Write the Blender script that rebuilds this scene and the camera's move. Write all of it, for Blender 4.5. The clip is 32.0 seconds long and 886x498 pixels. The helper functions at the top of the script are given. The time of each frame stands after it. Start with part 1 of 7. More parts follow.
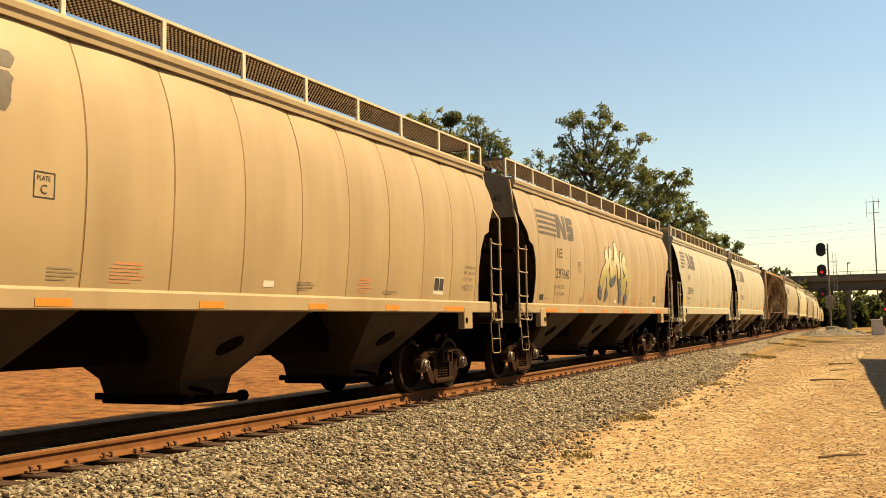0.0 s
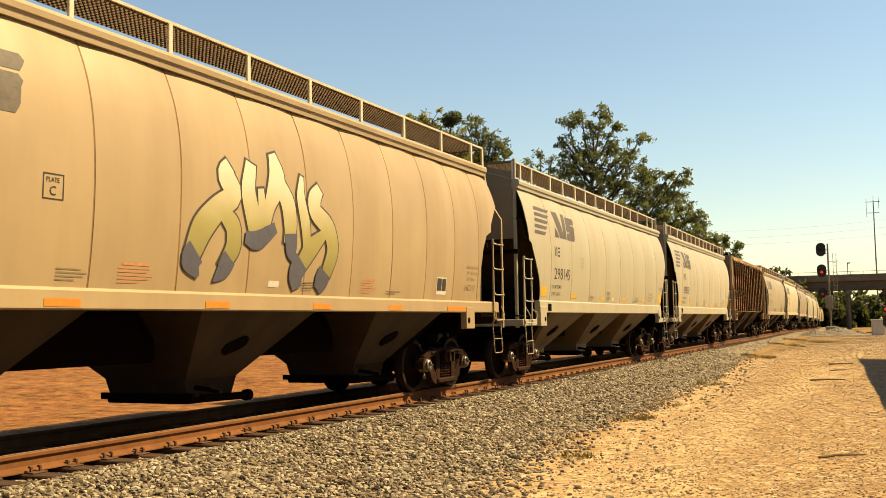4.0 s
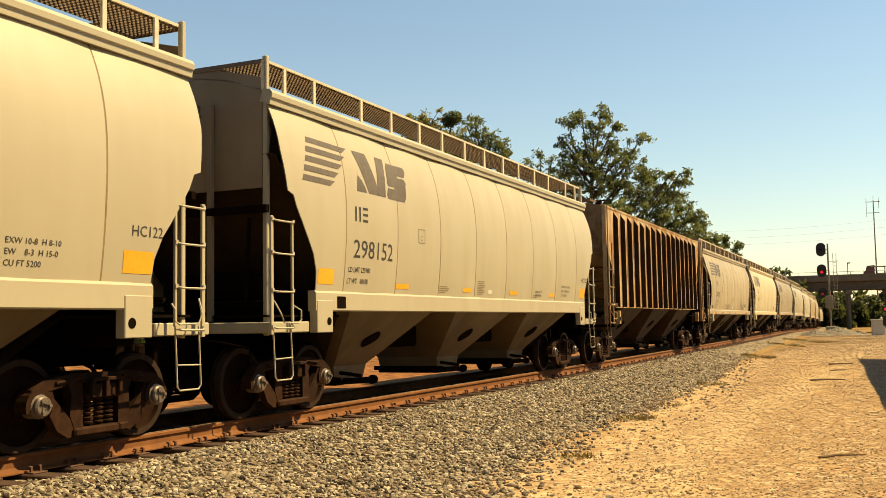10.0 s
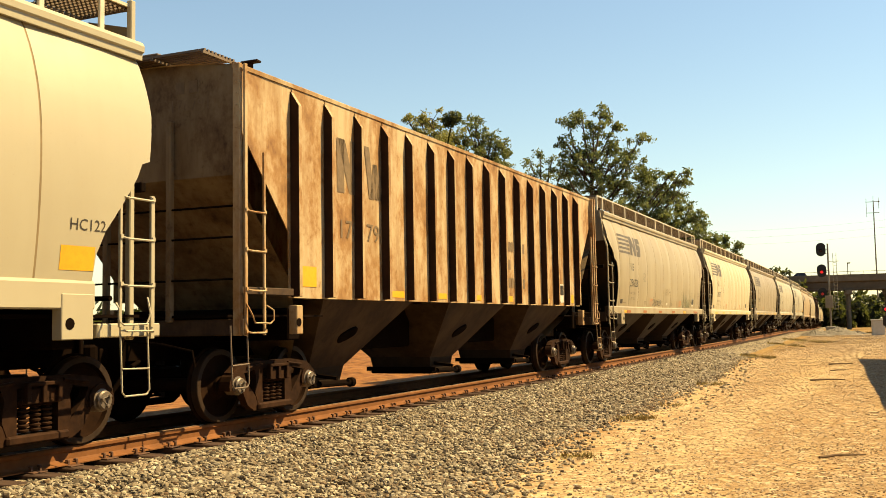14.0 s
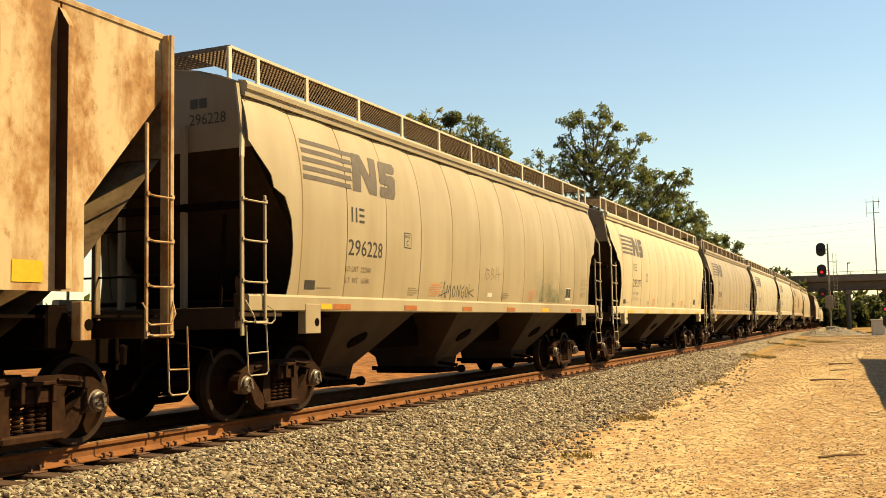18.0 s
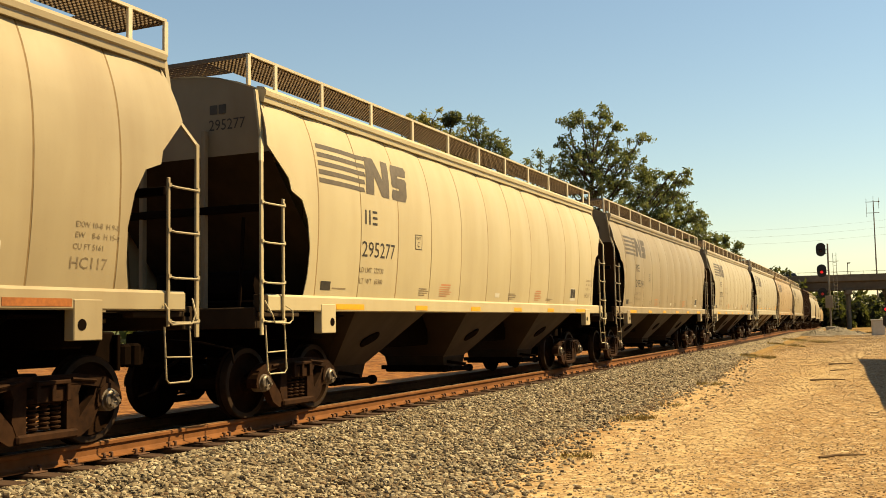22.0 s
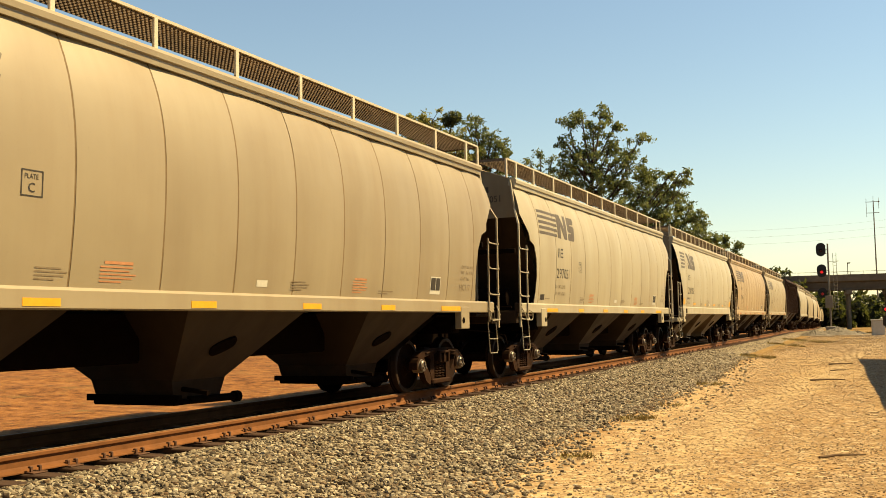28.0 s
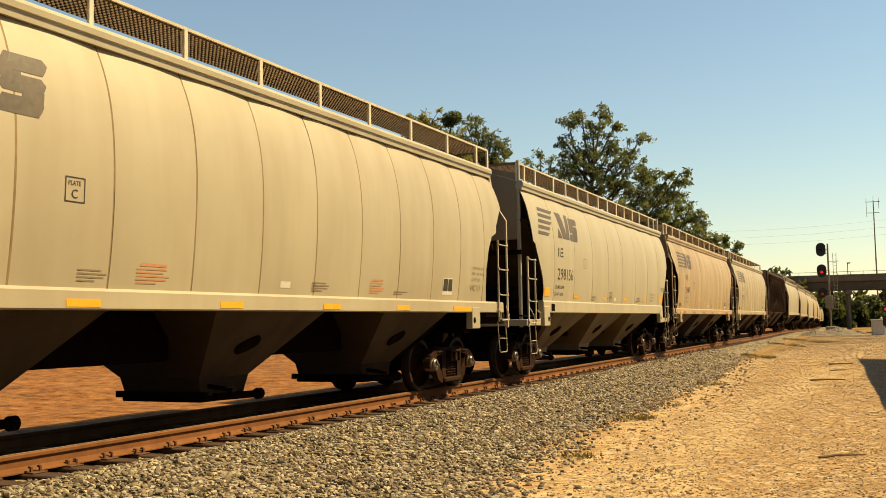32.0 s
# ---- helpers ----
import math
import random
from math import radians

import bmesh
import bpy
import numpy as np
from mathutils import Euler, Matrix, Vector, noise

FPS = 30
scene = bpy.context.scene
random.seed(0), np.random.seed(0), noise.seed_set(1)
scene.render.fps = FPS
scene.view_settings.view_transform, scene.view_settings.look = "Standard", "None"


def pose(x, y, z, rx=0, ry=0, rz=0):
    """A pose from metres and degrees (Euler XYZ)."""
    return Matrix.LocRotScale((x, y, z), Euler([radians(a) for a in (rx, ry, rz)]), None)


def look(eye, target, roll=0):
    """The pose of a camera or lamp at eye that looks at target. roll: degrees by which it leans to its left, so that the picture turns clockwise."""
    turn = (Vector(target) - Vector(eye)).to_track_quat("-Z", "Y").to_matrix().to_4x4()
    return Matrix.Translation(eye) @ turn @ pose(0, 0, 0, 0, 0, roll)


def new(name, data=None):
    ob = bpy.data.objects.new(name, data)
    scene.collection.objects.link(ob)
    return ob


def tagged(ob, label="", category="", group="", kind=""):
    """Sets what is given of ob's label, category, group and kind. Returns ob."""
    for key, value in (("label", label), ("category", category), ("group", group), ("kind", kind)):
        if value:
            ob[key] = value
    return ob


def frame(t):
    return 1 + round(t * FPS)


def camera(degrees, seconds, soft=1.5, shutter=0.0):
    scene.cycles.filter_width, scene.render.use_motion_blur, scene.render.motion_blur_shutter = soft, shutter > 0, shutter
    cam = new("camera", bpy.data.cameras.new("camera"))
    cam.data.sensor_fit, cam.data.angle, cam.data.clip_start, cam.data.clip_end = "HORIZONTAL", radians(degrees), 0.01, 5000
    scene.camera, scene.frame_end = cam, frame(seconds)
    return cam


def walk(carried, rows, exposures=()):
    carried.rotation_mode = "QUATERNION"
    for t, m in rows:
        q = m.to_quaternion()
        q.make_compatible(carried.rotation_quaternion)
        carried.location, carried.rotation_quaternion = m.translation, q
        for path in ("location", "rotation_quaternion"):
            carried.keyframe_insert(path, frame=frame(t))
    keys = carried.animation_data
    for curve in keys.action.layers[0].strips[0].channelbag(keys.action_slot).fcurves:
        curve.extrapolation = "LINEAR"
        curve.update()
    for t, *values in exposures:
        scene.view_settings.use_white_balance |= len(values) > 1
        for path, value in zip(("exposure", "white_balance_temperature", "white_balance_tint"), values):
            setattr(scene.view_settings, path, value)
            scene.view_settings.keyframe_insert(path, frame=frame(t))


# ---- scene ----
import itertools

# ---- camera: a still camera on a tripod beside the line ----
EYE = Vector((0.0, 0.0, 1.64))
YAW, TILT, LEAN = radians(24.47), radians(4.292), -0.99
AHEAD = Vector((-math.sin(YAW) * math.cos(TILT), math.cos(YAW) * math.cos(TILT), math.sin(TILT)))
cam = camera(48.27, 32.0, soft=0.9)
walk(cam, [(0.0, look(EYE, EYE + AHEAD, LEAN)), (32.0, look(EYE, EYE + AHEAD, LEAN))],
     exposures=[(0.0, 1.16, 7240, 9), (3.0, 1.17, 7210, 8), (7.0, 1.13, 7140, 6), (8.0, 1.03, 7140, 6), (10.0, 1.15, 7140, 6), (12.0, 1.08, 7140, 6), (13.0, 1.21, 7140, 5), (14.0, 1.33, 7140, 5), (15.0, 1.35, 7140, 5), (19.0, 1.21, 7190, 6), (20.0, 1.05, 7190, 6), (22.0, 1.06, 7190, 5), (24.0, 0.93, 7190, 5), (25.0, 0.95, 7190, 5), (28.0, 1.12, 7190, 5), (31.0, 1.17, 7140, 5), (32.0, 0.98, 7190, 5)])

# ---- daylight ----
SUN_EL, SUN_AZ = radians(49.8), radians(58.0)      # azimuth from +y towards +x
SUN_DIR = Vector((math.sin(SUN_AZ) * math.cos(SUN_EL), math.cos(SUN_AZ) * math.cos(SUN_EL), math.sin(SUN_EL)))
world = bpy.data.worlds.new("sky")
scene.world = world
world.use_nodes = True
wn = world.node_tree.nodes
sky = wn.new("ShaderNodeTexSky")
sky.sky_type, sky.sun_disc = "NISHITA", False
sky.sun_elevation, sky.sun_rotation = SUN_EL, SUN_AZ
sky.air_density, sky.dust_density, sky.ozone_density = 1.3, 0.12, 1.5
wn["Background"].inputs["Strength"].default_value = 0.065
world.node_tree.links.new(sky.outputs["Color"], wn["Background"].inputs["Color"])
sun_data = bpy.data.lights.new("sun", "SUN")
sun_data.energy, sun_data.angle, sun_data.color = 5.0, radians(0.5), (1.0, 0.79, 0.46)
sun = new("sun", sun_data)
sun.matrix_world = look(SUN_DIR * 50, (0, 0, 0))

# ---- the line's plan ----
RAIL_Z = 0.45
HEAD_S = [-200, 10, 25, 40, 55, 70, 85, 100, 115, 130, 150, 180, 220, 245, 270, 300, 460]
HEAD_A = [0, 0, 0.38, 0.75, 0.93, 1.15, 1.42, 1.66, 1.85, 2.0, 2.3, 3.9, 4.0, 2.0, -0.5, -1.5, -1.5]
LINE_S = np.arange(-200.0, 460.0, 0.5)
LINE_H = np.radians(np.interp(LINE_S, HEAD_S, HEAD_A))
LINE_X = np.cumsum(-np.sin(LINE_H)) * 0.5
LINE_Y = np.cumsum(np.cos(LINE_H)) * 0.5
ORIGIN = int(np.searchsorted(LINE_S, 8.0))
LINE_X += -8.54 - LINE_X[ORIGIN]
LINE_Y += 8.0 - LINE_Y[ORIGIN]


def grade(y):
    """How far the land and the line fall away in the distance."""
    return -0.0085 * float(np.clip(y - 95.0, 0.0, 140.0))


def on_line(s, lat=0.0):
    """World x, y and heading (radians to the left of +y) at s metres along the line, lat metres to its right."""
    x, y, h = (float(np.interp(s, LINE_S, a)) for a in (LINE_X, LINE_Y, LINE_H))
    return x + lat * math.cos(h), y + lat * math.sin(h), h


# ---- mesh building ----
class Build:
    """Collects vertices and faces of one mesh."""

    def __init__(self):
        self.v, self.f = [], []

    def add(self, verts, faces):
        n = len(self.v)
        self.v.extend([tuple(p) for p in verts])
        self.f.extend([tuple(i + n for i in q) for q in faces])
        return self

    def box(self, x0, x1, y0, y1, z0, z1, b=0.0):
        """A box, with chamfered edges where b is given."""
        if b <= 0:
            vs = [(x, y, z) for z in (z0, z1) for y in (y0, y1) for x in (x0, x1)]
            return self.add(vs, [(0, 2, 3, 1), (4, 5, 7, 6), (0, 1, 5, 4), (1, 3, 7, 5), (3, 2, 6, 7), (2, 0, 4, 6)])
        b = min(b, 0.49 * min(x1 - x0, y1 - y0, z1 - z0))
        bm = bmesh.new()
        bmesh.ops.create_cube(bm, size=1.0)
        for q in bm.verts:
            q.co = Vector(((x0 + x1) / 2 + q.co.x * (x1 - x0), (y0 + y1) / 2 + q.co.y * (y1 - y0), (z0 + z1) / 2 + q.co.z * (z1 - z0)))
        bmesh.ops.bevel(bm, geom=bm.edges[:], offset=b, segments=1, affect="EDGES")
        bm.verts.index_update()
        vs = [tuple(q.co) for q in bm.verts]
        fs = [tuple(q.index for q in face.verts) for face in bm.faces]
        bm.free()
        return self.add(vs, fs)

    def prism(self, outline, axis, a0, a1):
        """A flat outline pushed out along an axis from a0 to a1; its coordinates are the two other axes in order."""
        n = len(outline)
        vs = []
        for a in (a0, a1):
            for p, q in outline:
                vs.append({"x": (a, p, q), "y": (p, a, q), "z": (p, q, a)}[axis])
        fs = [tuple(range(n))[::-1], tuple(range(n, 2 * n))]
        fs += [(i, (i + 1) % n, n + (i + 1) % n, n + i) for i in range(n)]
        return self.add(vs, fs)

    def lathe(self, profile, axis, centre, n=16):
        """A turned body: profile of (along, radius) about an axis through centre."""
        vs, fs = [], []
        for a, r in profile:
            for i in range(n):
                c, s = r * math.cos(2 * math.pi * i / n), r * math.sin(2 * math.pi * i / n)
                o = {"x": (a, c, s), "y": (c, a, s), "z": (c, s, a)}[axis]
                vs.append((centre[0] + o[0], centre[1] + o[1], centre[2] + o[2]))
        for k in range(len(profile) - 1):
            for i in range(n):
                j = (i + 1) % n
                fs.append((k * n + i, k * n + j, (k + 1) * n + j, (k + 1) * n + i))
        fs.append(tuple(range(n))[::-1])
        fs.append(tuple(range((len(profile) - 1) * n, len(profile) * n)))
        return self.add(vs, fs)

    def tube(self, pts, r, n=6, r1=None):
        """A round bar through pts, tapering from r to r1."""
        pts = [Vector(p) for p in pts]
        r1 = r if r1 is None else r1
        vs, fs = [], []
        for k, p in enumerate(pts):
            d = (pts[min(k + 1, len(pts) - 1)] - pts[max(k - 1, 0)]).normalized()
            side = d.cross(Vector((0, 0, 1)) if abs(d.z) < 0.9 else Vector((1, 0, 0))).normalized()
            top = side.cross(d)
            rr = r + (r1 - r) * k / max(1, len(pts) - 1)
            for i in range(n):
                w = 2 * math.pi * i / n
                vs.append(p + side * rr * math.cos(w) + top * rr * math.sin(w))
        for k in range(len(pts) - 1):
            for i in range(n):
                j = (i + 1) % n
                fs.append((k * n + i, k * n + j, (k + 1) * n + j, (k + 1) * n + i))
        fs.append(tuple(range(n))[::-1])
        fs.append(tuple(range((len(pts) - 1) * n, len(pts) * n)))
        return self.add(vs, fs)

    def sheet(self, rows, thick=None):
        """A surface through rows of points; thick: a vector by which its back lies off."""
        m, n = len(rows), len(rows[0])
        front = [Vector(p) for row in rows for p in row]
        fs = [(i * n + j, i * n + j + 1, (i + 1) * n + j + 1, (i + 1) * n + j) for i in range(m - 1) for j in range(n - 1)]
        if thick is None:
            return self.add(front, fs)
        back = [p + Vector(thick) for p in front]
        k = m * n
        fs += [(k + i * n + j, k + (i + 1) * n + j, k + (i + 1) * n + j + 1, k + i * n + j + 1) for i in range(m - 1) for j in range(n - 1)]
        rim = [j for j in range(n)] + [i * n + n - 1 for i in range(1, m)] + [(m - 1) * n + j for j in range(n - 2, -1, -1)] + [i * n for i in range(m - 2, 0, -1)]
        for a, b in zip(rim, rim[1:] + rim[:1]):
            fs.append((b, a, k + a, k + b))
        return self.add(front + back, fs)

    def mesh(self, name, smooth=False):
        me = bpy.data.meshes.new(name)
        me.from_pydata(self.v, [], self.f)
        if smooth:
            me.polygons.foreach_set("use_smooth", [True] * len(me.polygons))
        me.update()
        return me


MESHES = {}


def shared(key, make, smooth=False):
    """The mesh of that key, made by make() at its first use."""
    if key not in MESHES:
        MESHES[key] = make().mesh(str(key), smooth)
        if smooth:
            MESHES[key].set_sharp_from_angle(angle=radians(35))
    return MESHES[key]


def part(name, data, material, parent, label="", m=None):
    """One mesh object under a thing or under a part; data is a mesh or a Build."""
    if isinstance(data, Build):
        data = data.mesh(name)
    ob = new(name, data)
    if not data.materials:
        data.materials.append(None)
    ob.material_slots[0].link = "OBJECT"
    ob.material_slots[0].material = material
    ob.parent = parent
    if m is not None:
        ob.matrix_basis = m
    return tagged(ob, label)


def thing(name, label, category, m=None, group="", kind="", data=None, material=None):
    """A top-level thing: an Empty, or a mesh where data is given."""
    if data is not None:
        ob = part(name, data, material, None)
    else:
        ob = new(name)
        ob.empty_display_size = 0.3
    if m is not None:
        ob.matrix_basis = m
    return tagged(ob, label, category, group, kind)


# ---- materials ----
def nodes_of(name):
    mat = bpy.data.materials.new(name)
    mat.use_nodes = True
    nt = mat.node_tree
    return mat, nt, nt.nodes["Principled BSDF"]


def coords(nt, scale=(1, 1, 1), offset=(0, 0, 0), source="Object"):
    tc = nt.nodes.new("ShaderNodeTexCoord")
    mp = nt.nodes.new("ShaderNodeMapping")
    mp.inputs["Scale"].default_value, mp.inputs["Location"].default_value = scale, offset
    nt.links.new(tc.outputs[source], mp.inputs["Vector"])
    return mp.outputs["Vector"]


def world_coords(nt, scale=(1, 1, 1), offset=(0, 0, 0)):
    tc = nt.nodes.new("ShaderNodeNewGeometry")
    mp = nt.nodes.new("ShaderNodeMapping")
    mp.inputs["Scale"].default_value, mp.inputs["Location"].default_value = scale, offset
    nt.links.new(tc.outputs["Position"], mp.inputs["Vector"])
    return mp.outputs["Vector"]


def noise_of(nt, vec, scale, detail=4.0, rough=0.55):
    n = nt.nodes.new("ShaderNodeTexNoise")
    n.inputs["Scale"].default_value, n.inputs["Detail"].default_value, n.inputs["Roughness"].default_value = scale, detail, rough
    nt.links.new(vec, n.inputs["Vector"])
    return n.outputs["Fac"]


def ramp(nt, fac, stops):
    r = nt.nodes.new("ShaderNodeValToRGB")
    r.color_ramp.elements[0].position, r.color_ramp.elements[1].position = stops[0][0], stops[-1][0]
    for p, c in stops[1:-1]:
        r.color_ramp.elements.new(p)
    for e, (p, c) in zip(r.color_ramp.elements, stops):
        e.color = (*c, 1) if len(c) == 3 else c
    nt.links.new(fac, r.inputs["Fac"])
    return r.outputs["Color"]


def grey(a):
    return (a, a, a)


def mix(nt, fac, a, b, mode="MIX"):
    m = nt.nodes.new("ShaderNodeMix")
    m.data_type, m.blend_type = "RGBA", mode
    for sock, val in ((m.inputs["Factor"], fac), (m.inputs["A"], a), (m.inputs["B"], b)):
        if isinstance(val, (int, float)):
            sock.default_value = val
        elif isinstance(val, tuple):
            sock.default_value = (*val, 1)
        else:
            nt.links.new(val, sock)
    return m.outputs["Result"]


def math_of(nt, op, a, b=0.0):
    m = nt.nodes.new("ShaderNodeMath")
    m.operation = op
    for sock, val in zip(m.inputs, (a, b)):
        if isinstance(val, (int, float)):
            sock.default_value = val
        else:
            nt.links.new(val, sock)
    return m.outputs["Value"]


def bump(nt, bsdf, height, strength, distance):
    b = nt.nodes.new("ShaderNodeBump")
    b.inputs["Strength"].default_value, b.inputs["Distance"].default_value = strength, distance
    nt.links.new(height, b.inputs["Height"])
    nt.links.new(b.outputs["Normal"], bsdf.inputs["Normal"])


def paint(name, col, dirt, amount, seed, rough=0.45):
    """Car paint with streaked grime running down, fine specks and slightly wavy sheet."""
    mat, nt, bs = nodes_of(name)
    o = (seed * 3.7, seed * 1.3, seed * 2.1)
    streak = noise_of(nt, coords(nt, (1.0, 1.5, 0.2), o), 1.3, 4, 0.55)
    blotch = noise_of(nt, coords(nt, (0.5, 0.5, 0.5), o), 1.1, 4, 0.6)
    fine = noise_of(nt, coords(nt, (1, 1, 1), o), 38.0, 3, 0.7)
    a = ramp(nt, streak, [(0.42, grey(0.0)), (0.80, grey(amount * 0.75))])
    b = ramp(nt, blotch, [(0.35, grey(0.0)), (0.8, grey(amount * 0.7))])
    c = mix(nt, a, col, dirt)
    c = mix(nt, b, c, tuple(0.72 * x for x in dirt))
    f = ramp(nt, fine, [(0.62, grey(0.0)), (0.8, grey(0.16 + amount * 0.2))])
    c = mix(nt, f, c, (0.112, 0.063, 0.0315))
    nt.links.new(c, bs.inputs["Base Color"])
    r = nt.nodes.new("ShaderNodeMapRange")
    r.inputs["To Min"].default_value, r.inputs["To Max"].default_value = rough - 0.08, rough + 0.22
    nt.links.new(streak, r.inputs["Value"])
    nt.links.new(r.outputs["Result"], bs.inputs["Roughness"])
    bs.inputs["Specular IOR Level"].default_value = 0.35
    wave = noise_of(nt, coords(nt, (1, 0.7, 0.5), o), 2.2, 2, 0.4)
    bump(nt, bs, wave, 0.3, 0.03)
    return mat


def rusted(name, pale, rust, dark, seed, cover=0.5):
    """Old paint with soft rust showing through in runs down the sheet."""
    mat, nt, bs = nodes_of(name)
    o = (seed, seed * 2.2, seed * 0.7)
    a = noise_of(nt, coords(nt, (1, 1.2, 0.6), o), 1.4, 5, 0.6)
    b = noise_of(nt, coords(nt, (1, 1, 0.75), o), 8.0, 6, 0.72)
    d = noise_of(nt, coords(nt, (1, 1.5, 0.22), (seed + 5, 3, 1)), 2.2, 5, 0.65)
    k = math_of(nt, "ADD", math_of(nt, "MULTIPLY", a, 0.66), math_of(nt, "MULTIPLY", b, 0.34))
    c = ramp(nt, k, [(0.47 - 0.14 * cover, pale), (0.53 - 0.10 * cover, tuple(0.5 * (p + q) for p, q in zip(pale, rust))), (0.585 - 0.10 * cover, rust), (0.67, dark)])
    c = mix(nt, ramp(nt, d, [(0.48, grey(0)), (0.66, grey(0.7))]), c, tuple(0.85 * q for q in rust))
    c = mix(nt, ramp(nt, b, [(0.58, grey(0)), (0.72, grey(0.5))]), c, dark)
    nt.links.new(c, bs.inputs["Base Color"])
    bs.inputs["Roughness"].default_value = 0.78
    bs.inputs["Specular IOR Level"].default_value = 0.25
    bump(nt, bs, b, 0.4, 0.006)
    return mat


def plain(name, col, rough=0.6, metal=0.0, vary=0.25, scale=9.0, relief=0.003, spec=0.3):
    """A plain surface with two scales of wear."""
    mat, nt, bs = nodes_of(name)
    a = noise_of(nt, coords(nt), scale, 5, 0.6)
    b = noise_of(nt, coords(nt), scale * 0.13, 3, 0.5)
    k = math_of(nt, "ADD", math_of(nt, "MULTIPLY", a, 0.6), math_of(nt, "MULTIPLY", b, 0.4))
    c = ramp(nt, k, [(0.3, tuple(x * (1 - vary) for x in col)), (0.7, tuple(min(1, x * (1 + vary)) for x in col))])
    nt.links.new(c, bs.inputs["Base Color"])
    bs.inputs["Roughness"].default_value, bs.inputs["Metallic"].default_value = rough, metal
    bs.inputs["Specular IOR Level"].default_value = spec
    if relief:
        bump(nt, bs, a, 0.5, relief)
    return mat


def lamp_glass(name, col, strength):
    mat, nt, bs = nodes_of(name)
    bs.inputs["Base Color"].default_value = (*col, 1)
    bs.inputs["Emission Color"].default_value = (*col, 1)
    bs.inputs["Emission Strength"].default_value = strength
    return mat


def island(name, cols, rough=0.85, scale=30.0, seed=0):
    """Loose pieces joined in one mesh, each its own shade."""
    mat, nt, bs = nodes_of(name)
    g = nt.nodes.new("ShaderNodeNewGeometry")
    n = len(cols)
    c = ramp(nt, g.outputs["Random Per Island"], [(i / (n - 1), q) for i, q in enumerate(cols)])
    k = noise_of(nt, coords(nt), scale, 3, 0.6)
    c = mix(nt, ramp(nt, k, [(0.3, grey(0.0)), (0.75, grey(0.5))]), c, tuple(0.55 * x for x in cols[0]))
    nt.links.new(c, bs.inputs["Base Color"])
    bs.inputs["Roughness"].default_value = rough
    bs.inputs["Specular IOR Level"].default_value = 0.25
    return mat


def leaf_material(name, cols):
    mat, nt, bs = nodes_of(name)
    g = nt.nodes.new("ShaderNodeNewGeometry")
    n = len(cols)
    c = ramp(nt, g.outputs["Random Per Island"], [(i / (n - 1), q) for i, q in enumerate(cols)])
    nt.links.new(c, bs.inputs["Base Color"])
    bs.inputs["Roughness"].default_value = 0.55
    bs.inputs["Specular IOR Level"].default_value = 0.3
    thin = nt.nodes.new("ShaderNodeBsdfTranslucent")
    nt.links.new(mix(nt, 0.5, c, (0.22, 0.24, 0.05)), thin.inputs["Color"])
    both = nt.nodes.new("ShaderNodeMixShader")
    both.inputs["Fac"].default_value = 0.45
    nt.links.new(bs.outputs["BSDF"], both.inputs[1])
    nt.links.new(thin.outputs["BSDF"], both.inputs[2])
    nt.links.new(both.outputs["Shader"], nt.nodes["Material Output"].inputs["Surface"])
    return mat


# Iron, steel and wheel colours are darkened to hold the underbody shade.
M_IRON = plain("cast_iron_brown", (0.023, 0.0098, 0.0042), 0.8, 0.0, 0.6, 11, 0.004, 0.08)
M_DARK = plain("grimy_shaded_black_steel", (0.0055, 0.0026, 0.0013), 0.9, 0.0, 0.4, 8, 0.003, 0.03)
M_WHEEL = plain("rusty_shaded_wheel_steel", (0.016, 0.0072, 0.0033), 0.9, 0.0, 0.45, 7, 0.002, 0.04)
M_TREAD = plain("bright_bearing_cap", (0.16, 0.125, 0.095), 0.42, 0.4, 0.5, 30, 0.002)
M_RIM = plain("worn_wheel_rim", (0.028, 0.016, 0.009), 0.6, 0.1, 0.45, 8, 0.0, 0.15)
M_RAIL = plain("rusty_rail", (0.154, 0.0616, 0.021), 0.75, 0.0, 0.3, 5, 0.002, 0.12)
M_RAILTOP = plain("worn_rail_head", (0.20, 0.125, 0.07), 0.75, 0.0, 0.25, 4, 0.0, 0.12)
M_TIE = plain("weathered_wooden_tie", (0.049, 0.0252, 0.014), 0.9, 0.0, 0.4, 12, 0.01)
M_PLATE = plain("rusty_tie_plate", (0.084, 0.0385, 0.0196), 0.75, 0.0, 0.4, 18, 0.003)
M_GRATE = plain("galvanised_grating", (0.13, 0.09, 0.058), 0.7, 0.1, 0.3, 6, 0.0)
M_POST = plain("pale_walkway_steel", (0.48, 0.41, 0.29), 0.6, 0.0, 0.2, 7, 0.0)
M_ORANGE = plain("faded_orange_reflector", (0.546, 0.168, 0.021), 0.5, 0, 0.2, 20, 0.0)
M_YELLOW = plain("yellow_reflector", (0.595, 0.294, 0.021), 0.45, 0, 0.12, 20, 0.0)
M_WORN = plain("worn_brown_reflector", (0.26, 0.085, 0.02), 0.6, 0, 0.4, 18, 0.0)
M_INK = plain("faded_black_lettering", (0.0385, 0.0301, 0.021), 0.6, 0, 0.35, 25, 0.0)
M_LOGO = plain("faded_grey_emblem_paint", (0.091, 0.07, 0.0476), 0.6, 0, 0.3, 14, 0.0)
M_FAINT = plain("faint_stencil_paint", (0.182, 0.133, 0.077), 0.6, 0, 0.3, 22, 0.0)
M_FAINTRED = plain("faint_red_stencil_paint", (0.392, 0.175, 0.077), 0.6, 0, 0.3, 22, 0.0)
M_WHITE = plain("white_sticker", (0.504, 0.462, 0.364), 0.5, 0, 0.15, 20, 0.0)

